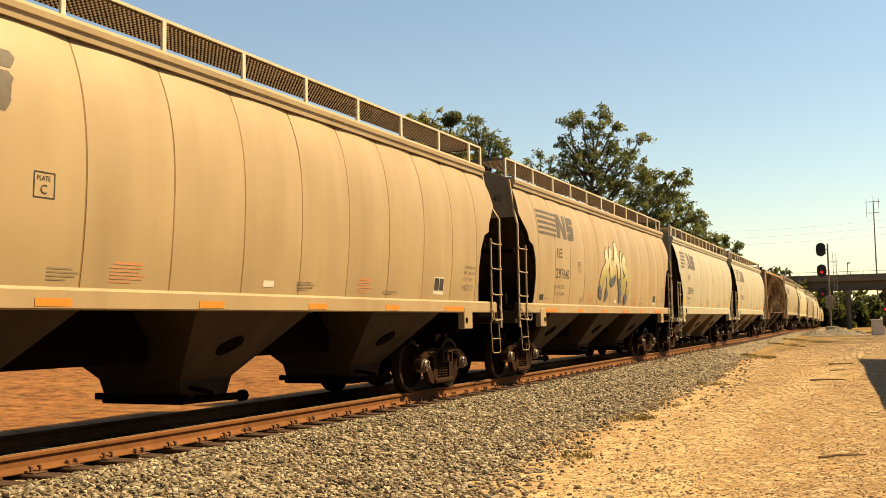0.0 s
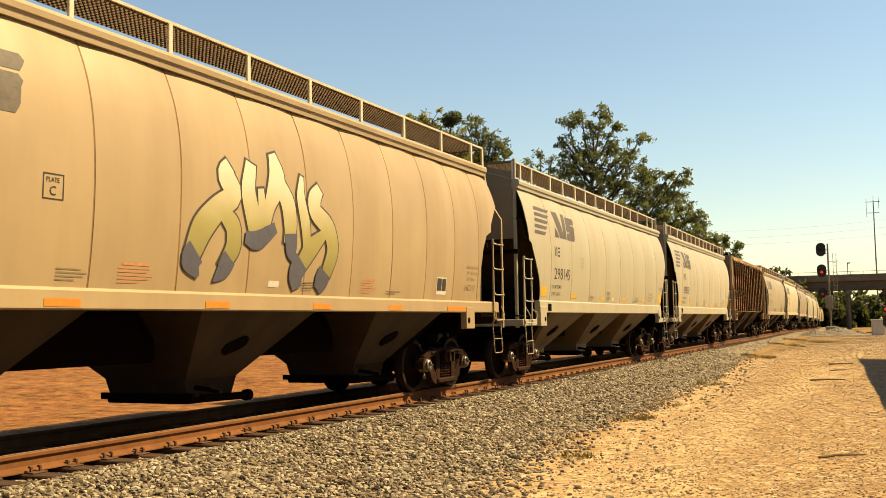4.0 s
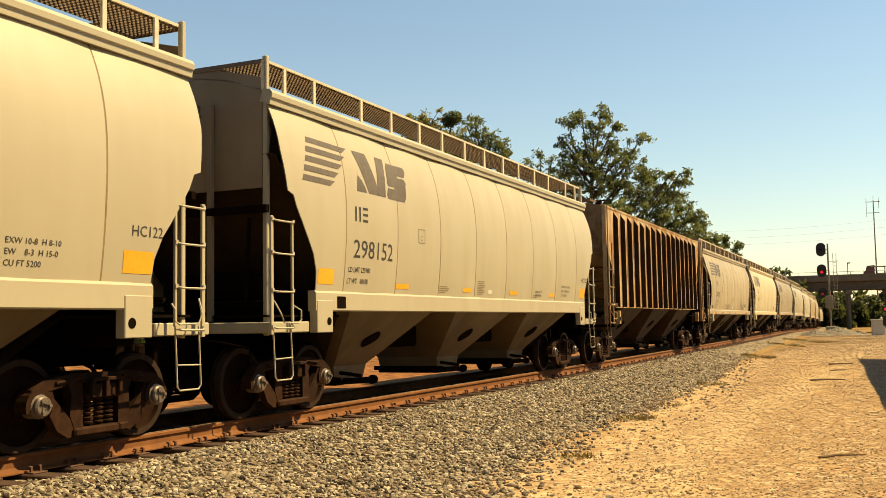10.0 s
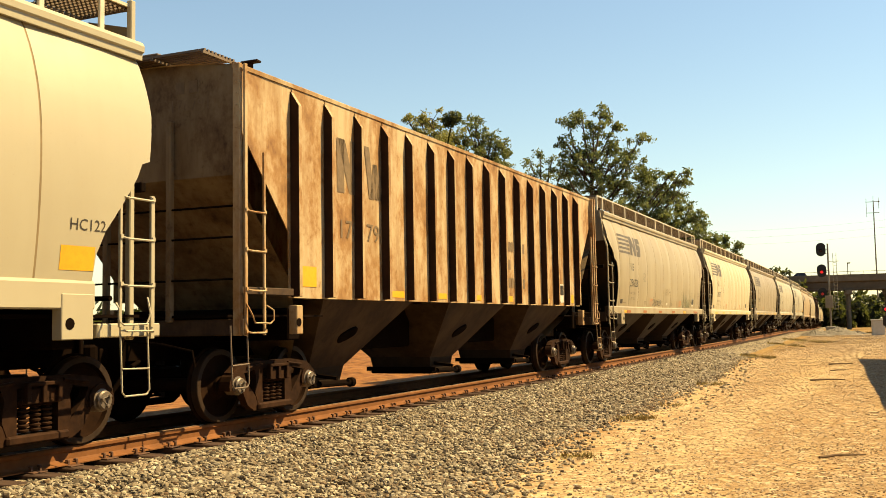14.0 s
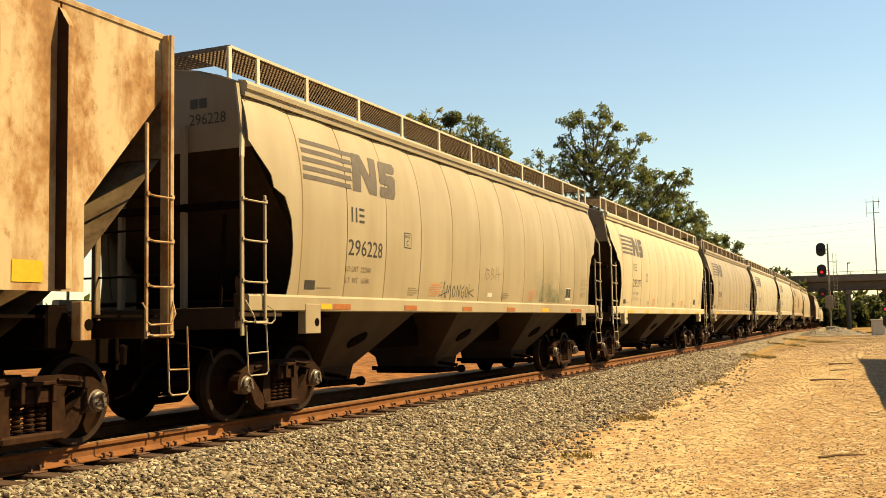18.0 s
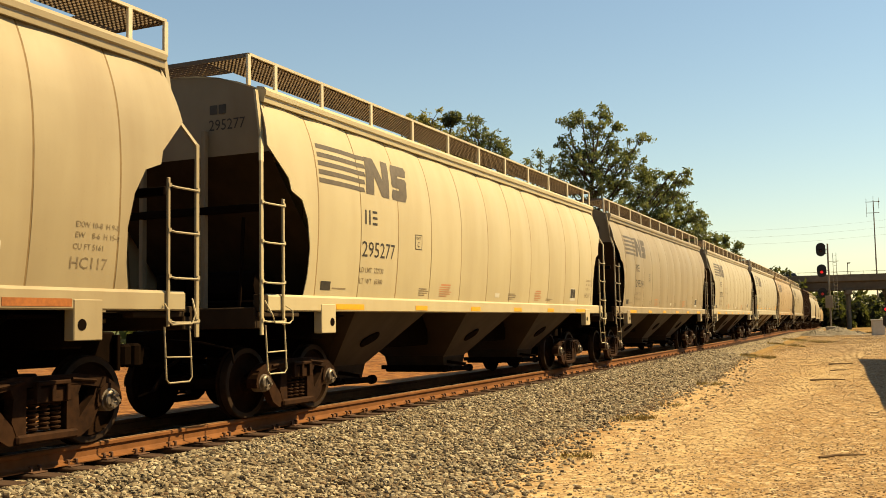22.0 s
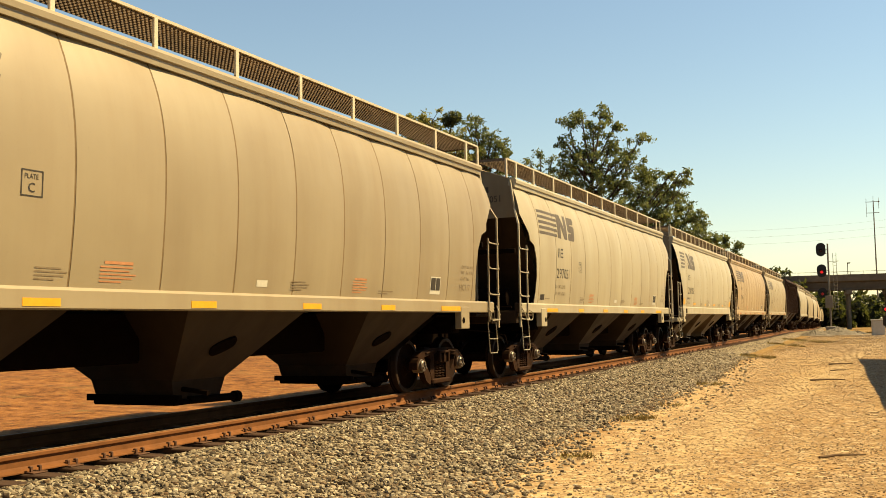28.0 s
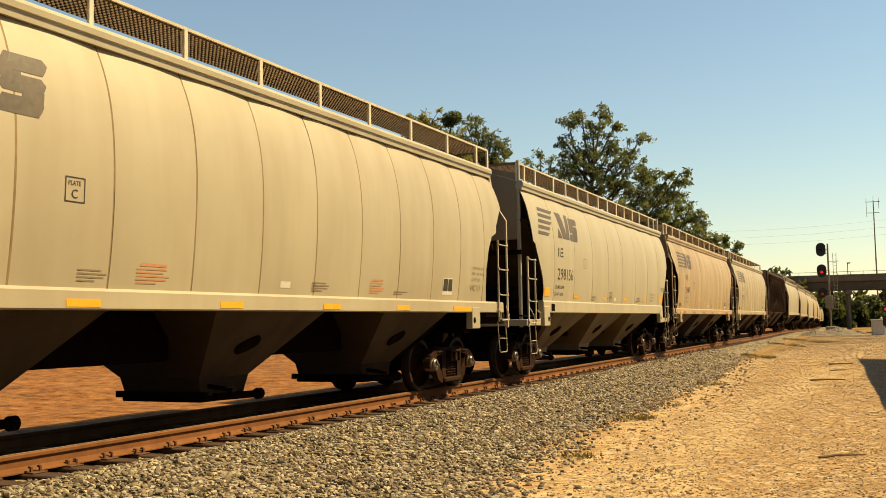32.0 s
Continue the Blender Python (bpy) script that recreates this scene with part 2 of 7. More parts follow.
# ---- the ground, one sheet to the horizon ----
def land(x, y):
    """Height of the ground."""
    lat = x + 8.54 + 0.00014 * y * y
    z = grade(y)
    z += 0.05 * noise.noise(Vector((x * 0.16, y * 0.16, 0))) + 0.02 * noise.noise(Vector((x * 0.7, y * 0.7, 4)))
    if lat < -4.5:
        k = min(1.0, (-4.5 - lat) / 14.0)
        z += k * 0.35 + 0.16 * min(1, k * 3) * noise.noise(Vector((x * 0.35, y * 0.35, 9)))
    return z


def ground_material():
    mat, nt, bs = nodes_of("gravel_dirt_and_grass")
    pos = nt.nodes.new("ShaderNodeNewGeometry").outputs["Position"]
    sep = nt.nodes.new("ShaderNodeSeparateXYZ")
    nt.links.new(pos, sep.inputs["Vector"])
    x, y = sep.outputs["X"], sep.outputs["Y"]
    wob = noise_of(nt, world_coords(nt), 0.33, 4, 0.6)
    lat = math_of(nt, "ADD", math_of(nt, "ADD", x, 8.54), math_of(nt, "MULTIPLY", math_of(nt, "MULTIPLY", y, y), 0.00014))
    lat = math_of(nt, "ADD", lat, math_of(nt, "MULTIPLY", math_of(nt, "SUBTRACT", wob, 0.5), 2.2))
    peb = nt.nodes.new("ShaderNodeTexVoronoi")
    peb.inputs["Scale"].default_value = 26.0
    nt.links.new(world_coords(nt), peb.inputs["Vector"])
    peb2 = nt.nodes.new("ShaderNodeTexVoronoi")
    peb2.inputs["Scale"].default_value = 13.0
    nt.links.new(world_coords(nt), peb2.inputs["Vector"])
    bw = nt.nodes.new("ShaderNodeRGBToBW")
    nt.links.new(peb.outputs["Color"], bw.inputs["Color"])
    sandy = ramp(nt, bw.outputs["Val"], [(0.2, (0.091, 0.049, 0.0189)), (0.36, (0.231, 0.143, 0.0665)), (0.6, (0.329, 0.217, 0.105)), (0.8, (0.462, 0.336, 0.193))])
    big = noise_of(nt, world_coords(nt), 0.8, 5, 0.62)
    sandy = mix(nt, ramp(nt, big, [(0.42, grey(0)), (0.66, grey(0.55))]), sandy, (0.322, 0.182, 0.063))
    patch = noise_of(nt, world_coords(nt, (1, 0.55, 1), (3, 8, 0)), 0.28, 5, 0.65)
    sandy = mix(nt, ramp(nt, patch, [(0.5, grey(0)), (0.68, grey(0.6))]), sandy, (0.231, 0.133, 0.0546))
    track = noise_of(nt, world_coords(nt, (1, 0.16, 1)), 0.55, 4, 0.55)
    sandy = mix(nt, ramp(nt, track, [(0.5, grey(0)), (0.62, grey(0.55))]), sandy, (0.434, 0.294, 0.13))
    lane = ramp(nt, math_of(nt, "DIVIDE", y, 100.0), [(0.0, grey(0.55)), (0.113, grey(0.49)), (0.195, grey(0.464)), (0.255, grey(0.432)), (0.40, grey(0.38)), (0.50, grey(0.42)), (0.59, grey(0.51)), (0.67, grey(0.83)), (0.78, grey(1.6))])
    bare = math_of(nt, "ADD", math_of(nt, "SUBTRACT", math_of(nt, "DIVIDE", lat, 10.0), lane), 0.5)
    sandy = mix(nt, ramp(nt, bare, [(0.44, grey(0)), (0.485, grey(0.6)), (0.53, grey(0.5)), (0.60, grey(0))]), sandy, (0.47, 0.325, 0.165))
    dirt = math_of(nt, "MULTIPLY", ramp(nt, bare, [(0.40, grey(0)), (0.43, grey(1)), (0.465, grey(1)), (0.51, grey(0))]), ramp(nt, noise_of(nt, world_coords(nt), 1.1, 5, 0.65), [(0.36, grey(0.25)), (0.6, grey(0.9))]))
    sandy = mix(nt, dirt, sandy, (0.27, 0.15, 0.055))
    rut = noise_of(nt, world_coords(nt, (1, 1, 1), (4, 1, 7)), 0.22, 3, 0.5)
    wheel = math_of(nt, "SUBTRACT", math_of(nt, "DIVIDE", math_of(nt, "ADD", lat, math_of(nt, "MULTIPLY", rut, 1.4)), 10.0), math_of(nt, "DIVIDE", math_of(nt, "MULTIPLY", y, y), 20000.0))
    sandy = mix(nt, ramp(nt, wheel, [(0.62, grey(0)), (0.66, grey(0.5)), (0.70, grey(0.5)), (0.74, grey(0))]), sandy, (0.476, 0.35, 0.182))
    clod = noise_of(nt, world_coords(nt), 7.0, 5, 0.7)
    sandy = mix(nt, ramp(nt, clod, [(0.47, grey(0)), (0.6, grey(0.75))]), sandy, (0.189, 0.115, 0.0546))
    chalk = noise_of(nt, world_coords(nt, (1, 1, 1), (9, 2, 0)), 5.0, 5, 0.7)
    sandy = mix(nt, ramp(nt, chalk, [(0.52, grey(0)), (0.62, grey(0.65))]), sandy, (0.518, 0.406, 0.245))
    grass = noise_of(nt, world_coords(nt), 1.7, 5, 0.7)
    dry = ramp(nt, grass, [(0.3, (0.119, 0.07, 0.0196)), (0.55, (0.259, 0.154, 0.049)), (0.8, (0.105, 0.0805, 0.0252))])
    far = ramp(nt, math_of(nt, "ADD", math_of(nt, "DIVIDE", y, 120.0), math_of(nt, "MULTIPLY", wob, 0.3)), [(0.62, grey(0)), (0.86, grey(0.75))])
    right = mix(nt, far, sandy, dry)
    verge = math_of(nt, "MULTIPLY", ramp(nt, bare, [(0.46, grey(1)), (0.49, grey(0))]), ramp(nt, math_of(nt, "DIVIDE", y, 100.0), [(0.24, grey(0)), (0.42, grey(0.9))]))
    right = mix(nt, verge, right, dry)
    scuff = noise_of(nt, world_coords(nt, (1, 0.4, 1), (5, 2, 0)), 1.6, 6, 0.72)
    right = mix(nt, ramp(nt, scuff, [(0.50, grey(0)), (0.62, grey(0.5))]), right, (0.21, 0.125, 0.055))
    clay = noise_of(nt, world_coords(nt), 2.4, 7, 0.75)
    claycol = ramp(nt, clay, [(0.36, (0.065, 0.025, 0.009)), (0.48, (0.17, 0.07, 0.021)), (0.58, (0.24, 0.105, 0.032)), (0.70, (0.32, 0.16, 0.055))])
    weeds = ramp(nt, noise_of(nt, world_coords(nt), 0.9, 5, 0.7), [(0.56, grey(0)), (0.7, grey(0.75))])
    claycol = mix(nt, weeds, claycol, (0.154, 0.101, 0.035))
    green = ramp(nt, math_of(nt, "DIVIDE", math_of(nt, "MULTIPLY", lat, -1.0), 60.0), [(0.35, grey(0)), (0.8, grey(1))])
    claycol = mix(nt, green, claycol, (0.07, 0.077, 0.0245))
    side = ramp(nt, math_of(nt, "ADD", math_of(nt, "DIVIDE", lat, 20.0), 0.5), [(0.36, grey(0)), (0.62, grey(1))])
    c = mix(nt, side, claycol, right)
    nt.links.new(c, bs.inputs["Base Color"])
    bs.inputs["Roughness"].default_value = 0.95
    bs.inputs["Specular IOR Level"].default_value = 0.1
    hgt = math_of(nt, "ADD", math_of(nt, "MULTIPLY", peb.outputs["Distance"], 0.4), math_of(nt, "MULTIPLY", peb2.outputs["Distance"], 0.5))
    hgt = math_of(nt, "ADD", hgt, math_of(nt, "MULTIPLY", clay, 0.8))
    bump(nt, bs, hgt, 0.8, 0.018)
    return mat


M_GROUND = ground_material()


def steps(lo, hi, fine, c0, c1):
    """Grid lines: fine between c0 and c1, then ever wider."""
    a = list(np.arange(c0, c1, fine))
    v, d = c1, fine
    while v < hi:
        a.append(v)
        d *= 1.25
        v += d
    a.append(hi)
    v, d = c0, fine
    while v > lo:
        d *= 1.25
        v -= d
        a.append(max(v, lo))
    return sorted(set(round(float(q), 3) for q in a))


def build_ground():
    xs, ys = steps(-2500, 2500, 0.5, -28, 4), steps(-1500, 3500, 0.6, -4, 60)
    b = Build()
    b.sheet([[(x, y, land(x, y)) for x in xs] for y in ys])
    thing("ground", "sandy yellow gravel lot, orange clay and dry grass beside the railway", "ground", None, "", "structure", b.mesh("ground", True), M_GROUND)


build_ground()


# ---- ballast, rails and ties ----
def ballast_z(lat):
    a = abs(lat)
    if a < 1.75:
        return float(np.interp(a, [0.0, 0.5, 0.62, 1.12, 1.42, 1.75], [0.235, 0.235, 0.205, 0.205, 0.258, 0.262]))
    edge = 4.5 if lat > 0 else 3.4
    return 0.262 - (a - 1.75) / (edge - 1.75) * 0.30 - max(0.0, a - edge) * 0.5


def foot(s, q):
    """Where the ballast's strip q really lies: its foot wanders, and draws in with distance."""
    if q <= 1.75:
        return q
    wide = float(np.interp(s, [0, 8.8, 10.6, 12.6, 16, 21.7, 26, 39, 48, 80], [5.6, 5.2, 4.82, 4.46, 4.4, 4.22, 4.08, 3.2, 2.8, 2.3])) * (1 + 0.06 * noise.noise(Vector((s * 0.3, 0, 3))) + 0.05 * noise.noise(Vector((s * 1.1, 0, 7))))
    return 1.75 + (q - 1.75) * (wide - 1.75) / 2.75


def build_ballast():
    b = Build()
    lats = [-4.0, -3.4, -2.8, -2.2, -1.75, -1.42, -1.1, -0.6, 0, 0.6, 1.1, 1.25, 1.42, 1.75, 2.1, 2.5, 2.9, 3.3, 3.7, 4.1, 4.5, 4.9]
    rows = []
    for s in list(np.arange(-190, -2, 4.0)) + list(np.arange(-2, 45, 0.5)) + list(np.arange(45, 455, 3.0)):
        row = []
        for q in lats:
            x, y, h = on_line(s, foot(s, q))
            row.append((x, y, ballast_z(q) + grade(y) + 0.02 * noise.noise(Vector((x * 1.5, y * 1.5, 2)))))
        rows.append(row)
    b.sheet([r[::1] for r in rows])
    mat, nt, bs = nodes_of("crushed_stone")
    v = nt.nodes.new("ShaderNodeTexVoronoi")
    v.inputs["Scale"].default_value = 15.0
    nt.links.new(world_coords(nt), v.inputs["Vector"])
    bw = nt.nodes.new("ShaderNodeRGBToBW")
    nt.links.new(v.outputs["Color"], bw.inputs["Color"])
    c = ramp(nt, bw.outputs["Val"], [(0.1, (0.014, 0.0098, 0.0063)), (0.4, (0.07, 0.0511, 0.0308)), (0.58, (0.21, 0.164, 0.105)), (0.85, (0.392, 0.322, 0.217))])
    stain = noise_of(nt, world_coords(nt), 0.6, 4, 0.6)
    c = mix(nt, ramp(nt, stain, [(0.45, grey(0)), (0.75, grey(0.55))]), c, (0.14, 0.0875, 0.042))
    sep = nt.nodes.new("ShaderNodeSeparateXYZ")
    nt.links.new(world_coords(nt), sep.inputs["Vector"])
    across = math_of(nt, "ADD", math_of(nt, "ADD", sep.outputs["X"], 8.54), math_of(nt, "MULTIPLY", math_of(nt, "MULTIPLY", sep.outputs["Y"], sep.outputs["Y"]), 0.00014))
    # Dark strip between the rails paints in the shade under the cars.
    track_shade = ramp(nt, math_of(nt, "ADD", math_of(nt, "DIVIDE", across, 10.0), 0.5), [(0.40, grey(0)), (0.43, grey(0.8)), (0.555, grey(0.8)), (0.585, grey(0))])
    c = mix(nt, track_shade, c, (0.022, 0.014, 0.009))
    nt.links.new(c, bs.inputs["Base Color"])
    bs.inputs["Roughness"].default_value = 0.9
    bs.inputs["Specular IOR Level"].default_value = 0.1
    bump(nt, bs, v.outputs["Distance"], 1.0, 0.05)
    thing("ballast", "grey crushed stone ballast bed under the railway track", "ballast", None, "", "structure", b.mesh("ballast", True), mat)


build_ballast()


def stone_shape():
    """A twelve-cornered lump, flat facets all round."""
    g = (1 + 5 ** 0.5) / 2
    v = [(0, i, j * g) for i in (-1, 1) for j in (-1, 1)] + [(i, j * g, 0) for i in (-1, 1) for j in (-1, 1)] + [(j * g, 0, i) for i in (-1, 1) for j in (-1, 1)]
    v = np.array(v, float) / math.sqrt(1 + g * g)
    near = 4 / (1 + g * g) + 0.01
    f = []
    for i, j, k in itertools.combinations(range(12), 3):
        if max(((v[i] - v[j]) ** 2).sum(), ((v[j] - v[k]) ** 2).sum(), ((v[i] - v[k]) ** 2).sum()) < near:
            f.append((i, j, k) if np.dot(np.cross(v[j] - v[i], v[k] - v[i]), v[i]) > 0 else (i, k, j))
    return v, np.array(f)


def loose_stones(name, label, count, size, area, cols, seed, sink=0.3, flat=0.7, crowd=2.0, ballast=True):
    """Loose angular stones strewn over the strip area = (s0, s1, lat0, lat1), denser near its start."""
    rng = np.random.default_rng(seed)
    shape, tris = stone_shape()
    if not ballast:
        shape = np.array([(x, y, z) for z in (-1, 1) for y in (-1, 1) for x in (-1, 1)], float) * 0.62
        tris = np.array([(0, 2, 3), (0, 3, 1), (4, 5, 7), (4, 7, 6), (0, 1, 5), (0, 5, 4), (1, 3, 7), (1, 7, 5), (3, 2, 6), (3, 6, 7), (2, 0, 4), (2, 4, 6)])
    corners = len(shape)
    s0, s1, l0, l1 = area
    ss = s0 + (s1 - s0) * rng.random(count) ** crowd
    lats = l0 + (l1 - l0) * rng.random(count)
    kept = []
    for s, lat in zip(ss.tolist(), lats.tolist()):
        if ballast:
            if lat > 4.1 and rng.random() < min(0.965, (lat - 4.1) * 1.3):
                continue
            x, y, h = on_line(s, foot(s, lat))
            kept.append((x, y, max(land(x, y), ballast_z(lat) + grade(y)), s))
        else:
            edge = foot(s, 4.5)
            if lat < edge or rng.random() > (lat - edge) * 1.2:
                continue
            x, y, h = on_line(s, lat)
            kept.append((x, y, land(x, y), s))
    kept = np.array(kept)
    count = len(kept)
    r = size * (0.55 + 0.9 * rng.random(count) ** 2) * (1 + 0.5 * np.maximum(0.0, (kept[:, 3] - 12) / 25))
    q = shape[None] * (r[:, None] * np.array([1.35, 1.0, flat]) * (0.7 + 0.6 * rng.random((count, 3))))[:, None, :] * (0.78 + 0.44 * rng.random((count, corners, 1)))
    turn, tip = rng.random(count) * 6.28, rng.normal(size=count) * (0.9 if ballast else 0.35)
    ct, st, cp, sp = np.cos(turn), np.sin(turn), np.cos(tip), np.sin(tip)
    x, y, z = q[..., 0], q[..., 1] * cp[:, None] - q[..., 2] * sp[:, None], q[..., 1] * sp[:, None] + q[..., 2] * cp[:, None]
    verts = np.stack([x * ct[:, None] - y * st[:, None] + kept[:, 0:1], x * st[:, None] + y * ct[:, None] + kept[:, 1:2], z + (kept[:, 2] + r * (0.5 - sink))[:, None]], axis=2)
    faces = (tris[None] + corners * np.arange(count)[:, None, None]).reshape(-1, 3)
    me = bpy.data.meshes.new(name)
    me.from_pydata(verts.reshape(-1, 3).tolist(), [], faces.tolist())
    thing(name, label, "stones", None, "", "stuff", me, island(name + "_material", cols, 0.85, 25.0))


loose_stones("ballast_stones", "loose grey and tan crushed stones on the ballast shoulder", 80000, 0.0225, (3.0, 44.0, 1.0, 5.7),
             [(0.03, 0.02, 0.012), (0.17, 0.13, 0.08), (0.30, 0.24, 0.15), (0.15, 0.088, 0.045), (0.43, 0.35, 0.225), (0.06, 0.043, 0.027), (0.54, 0.455, 0.31), (0.25, 0.205, 0.14), (0.11, 0.075, 0.045)], 3, 0.25)
loose_stones("gravel_pebbles", "loose sandy yellow pebbles strewn over the gravel lot", 64000, 0.0122, (7.5, 95.0, 3.0, 10.5),
             [(0.26, 0.165, 0.085), (0.42, 0.30, 0.165), (0.50, 0.385, 0.235), (0.34, 0.23, 0.125), (0.56, 0.46, 0.31), (0.20, 0.125, 0.066), (0.46, 0.33, 0.18)], 4, 0.45, 0.75, 2.5, False)

RAIL_PROFILE = [(-0.076, 0.0), (0.076, 0.0), (0.076, 0.012), (0.02, 0.032), (0.009, 0.055), (0.009, 0.128), (0.034, 0.142), (0.036, 0.172),
                (0.026, 0.184), (-0.026, 0.184), (-0.036, 0.172), (-0.034, 0.142), (-0.009, 0.128), (-0.009, 0.055), (-0.02, 0.032), (-0.076, 0.012)]


def build_track():
    track = thing("railway_track", "single railway track with rusty rails on dark wooden ties", "track", None, "", "structure")
    ss = list(np.arange(-190, 0, 6.0)) + list(np.arange(0, 60, 1.5)) + list(np.arange(60, 450, 4.0))
    for side in (1, -1):
        rail, top = Build(), Build()
        rows, crown = [], []
        for s in ss:
            ring = []
            for px, pz in RAIL_PROFILE + RAIL_PROFILE[:1]:
                x, y, h = on_line(s, side * 0.7535 + px)
                ring.append((x, y, RAIL_Z - 0.184 + pz + grade(y)))
            rows.append(ring)
            line = []
            for px in (-0.024, 0.024):
                x, y, h = on_line(s, side * 0.7535 + px)
                line.append((x, y, RAIL_Z + 0.003 + grade(y)))
            crown.append(line)
        rail.sheet(rows)
        top.sheet(crown)
        r = part("rail", rail, M_RAIL, track, "rust-brown steel rail")
        part("rail_head", top, M_RAILTOP, r, "worn bright running surface")
    tie = Build().box(-1.3, 1.3, -0.115, 0.115, -0.17, 0.0, 0.012).mesh("tie")
    plate = Build().box(-0.17, 0.17, -0.09, 0.09, 0.0, 0.014, 0.004)
    for dx in (-0.1, 0.1):
        for dy in (-0.055, 0.055):
            plate.box(dx - 0.011, dx + 0.011, dy - 0.011, dy + 0.011, 0.0, 0.055)
            plate.box(dx - 0.02 + (0.012 if dx < 0 else -0.012), dx + 0.02 + (0.012 if dx < 0 else -0.012), dy - 0.017, dy + 0.017, 0.05, 0.07, 0.005)
    plate = plate.mesh("tie_plate")
    rng = random.Random(5)
    for i in range(270):
        s = -3.0 + i * 0.51
        x, y, h = on_line(s, 0.04 * rng.uniform(-1, 1))
        t = part("tie", tie, M_TIE, track, "", pose(x, y, 0.255 + grade(y) + rng.uniform(-0.012, 0.006), 0, 0, math.degrees(h) + rng.uniform(-1.2, 1.2)))
        if s < 60:
            part("tie_plate", plate, M_PLATE, t, "", pose(0.7535, rng.uniform(-0.02, 0.02), 0.002))


build_track()

# ---- the train ----
SPEED, SLOWING = 4.136, -0.0018          # metres a second at 16 s, and its change


def rolled(t):
    """How far the train has come since 16 s."""
    return SPEED * (t - 16) + 0.5 * SLOWING * (t - 16) ** 2


PROF_Z = [1.0, 1.40, 1.8, 2.3, 2.8, 3.2, 3.6, 3.9, 4.1, 4.3]
PROF_X = [1.46, 1.485, 1.545, 1.59, 1.60, 1.58, 1.505, 1.395, 1.30, 1.22]


PROF = np.polyfit(PROF_Z[1:-1], PROF_X[1:-1], 4)


def girth(z):
    """Half the width of the rounded bodies at height z over the rails."""
    return float(np.polyval(PROF, min(max(z, 1.35), 4.12)))


def side_heights(kind):
    K = KINDS[kind]
    return sorted(set([z for z, u in K["cut"]] + [float(q) for q in np.linspace(K["low"], 4.06, 20)]))


KINDS = {
    "rounded": dict(long=16.87, shift=0.30, seams=[1.88, 3.03, 4.23, 5.43, 6.70, 7.97, 9.21, 10.43, 11.64, 12.86, 13.99, 15.09], low=1.57, sill=(0.75, 1.37, 1.58),
                    eave=0.92, pad=(1.98, 2.35, 1.08, 1.47),
                    cut=[(1.57, 1.59), (1.85, 1.65), (2.2, 1.665), (2.55, 1.59), (2.81, 1.44), (2.9, 1.20), (3.05, 1.16), (3.43, 0.77), (3.6, 0.80), (4.06, 0.90)],
                    post=[0.75, 1.34, 2.50, 3.96, 5.42, 6.89, 8.37, 9.81, 11.26, 12.70, 14.18, 15.55, 16.12], truck=2.17, bays=(2.74, 1.38),
                    mids=(4.35, 8.48, 12.6), half=1.2, ladder=(0.58, 1.05, 3.21, 2.78, [2.68, 2.2, 1.71, 1.24]), stirrup=(0.68, 1.09, 0.61)),
    "short": dict(long=15.6, shift=0.0, seams=[2.27 + 1.5886 * i for i in range(8)], low=1.64, sill=(1.50, 1.375, 1.65), eave=0.70, pad=(1.52, 1.92, 1.09, 1.52),
                  cut=[(1.64, 1.52), (1.9, 1.50), (2.13, 1.40), (2.45, 1.16), (2.7, 0.98), (2.86, 0.90), (2.9, 0.78), (3.4, 0.70), (4.06, 0.70)],
                  post=[0.72, 1.2, 1.94, 3.29, 4.28, 5.33, 6.27, 7.3, 8.3, 9.33, 10.27, 11.32, 12.31, 13.66, 14.45, 14.88], truck=1.70, bays=(2.3, 1.38), mids=(4.03, 7.82, 11.6), half=1.39,
                  ladder=(0.44, 0.9, 2.55, 2.5, [2.49, 2.08, 1.61, 1.16]), stirrup=(0.49, 0.88, 0.52)),
    "ribbed": dict(long=17.2, shift=0.0, seams=[2.18 + 0.8407 * i for i in range(16)], low=1.54, sill=None, eave=0.98, pad=(2.10, 2.24, 1.08, 1.45),
                   cut=None, post=[], truck=2.33, bays=(2.5, 1.54), mids=(4.37, 8.6, 12.83), half=1.38,
                   ladder=(0.98, 1.36, 4.33, 3.31, [2.55, 2.08, 1.61, 1.11]), stirrup=(0.70, 1.02, 0.48)),
}


def skin(kind, u, z):
    """Half width of the sheet at u from the car's front and height z: each sheet bows a little between its seams."""
    K = KINDS[kind]
    edges = [K["eave"]] + K["seams"] + [K["long"] - K["eave"]]
    i = min(max(int(np.searchsorted(edges, u)) - 1, 0), len(edges) - 2)
    q = min(max((u - edges[i]) / (edges[i + 1] - edges[i]), 0.0), 1.0)
    return girth(z) + 0.021 * math.sin(math.pi * q) + 0.006 * noise.noise(Vector((u * 0.8, z * 0.9, 5)))


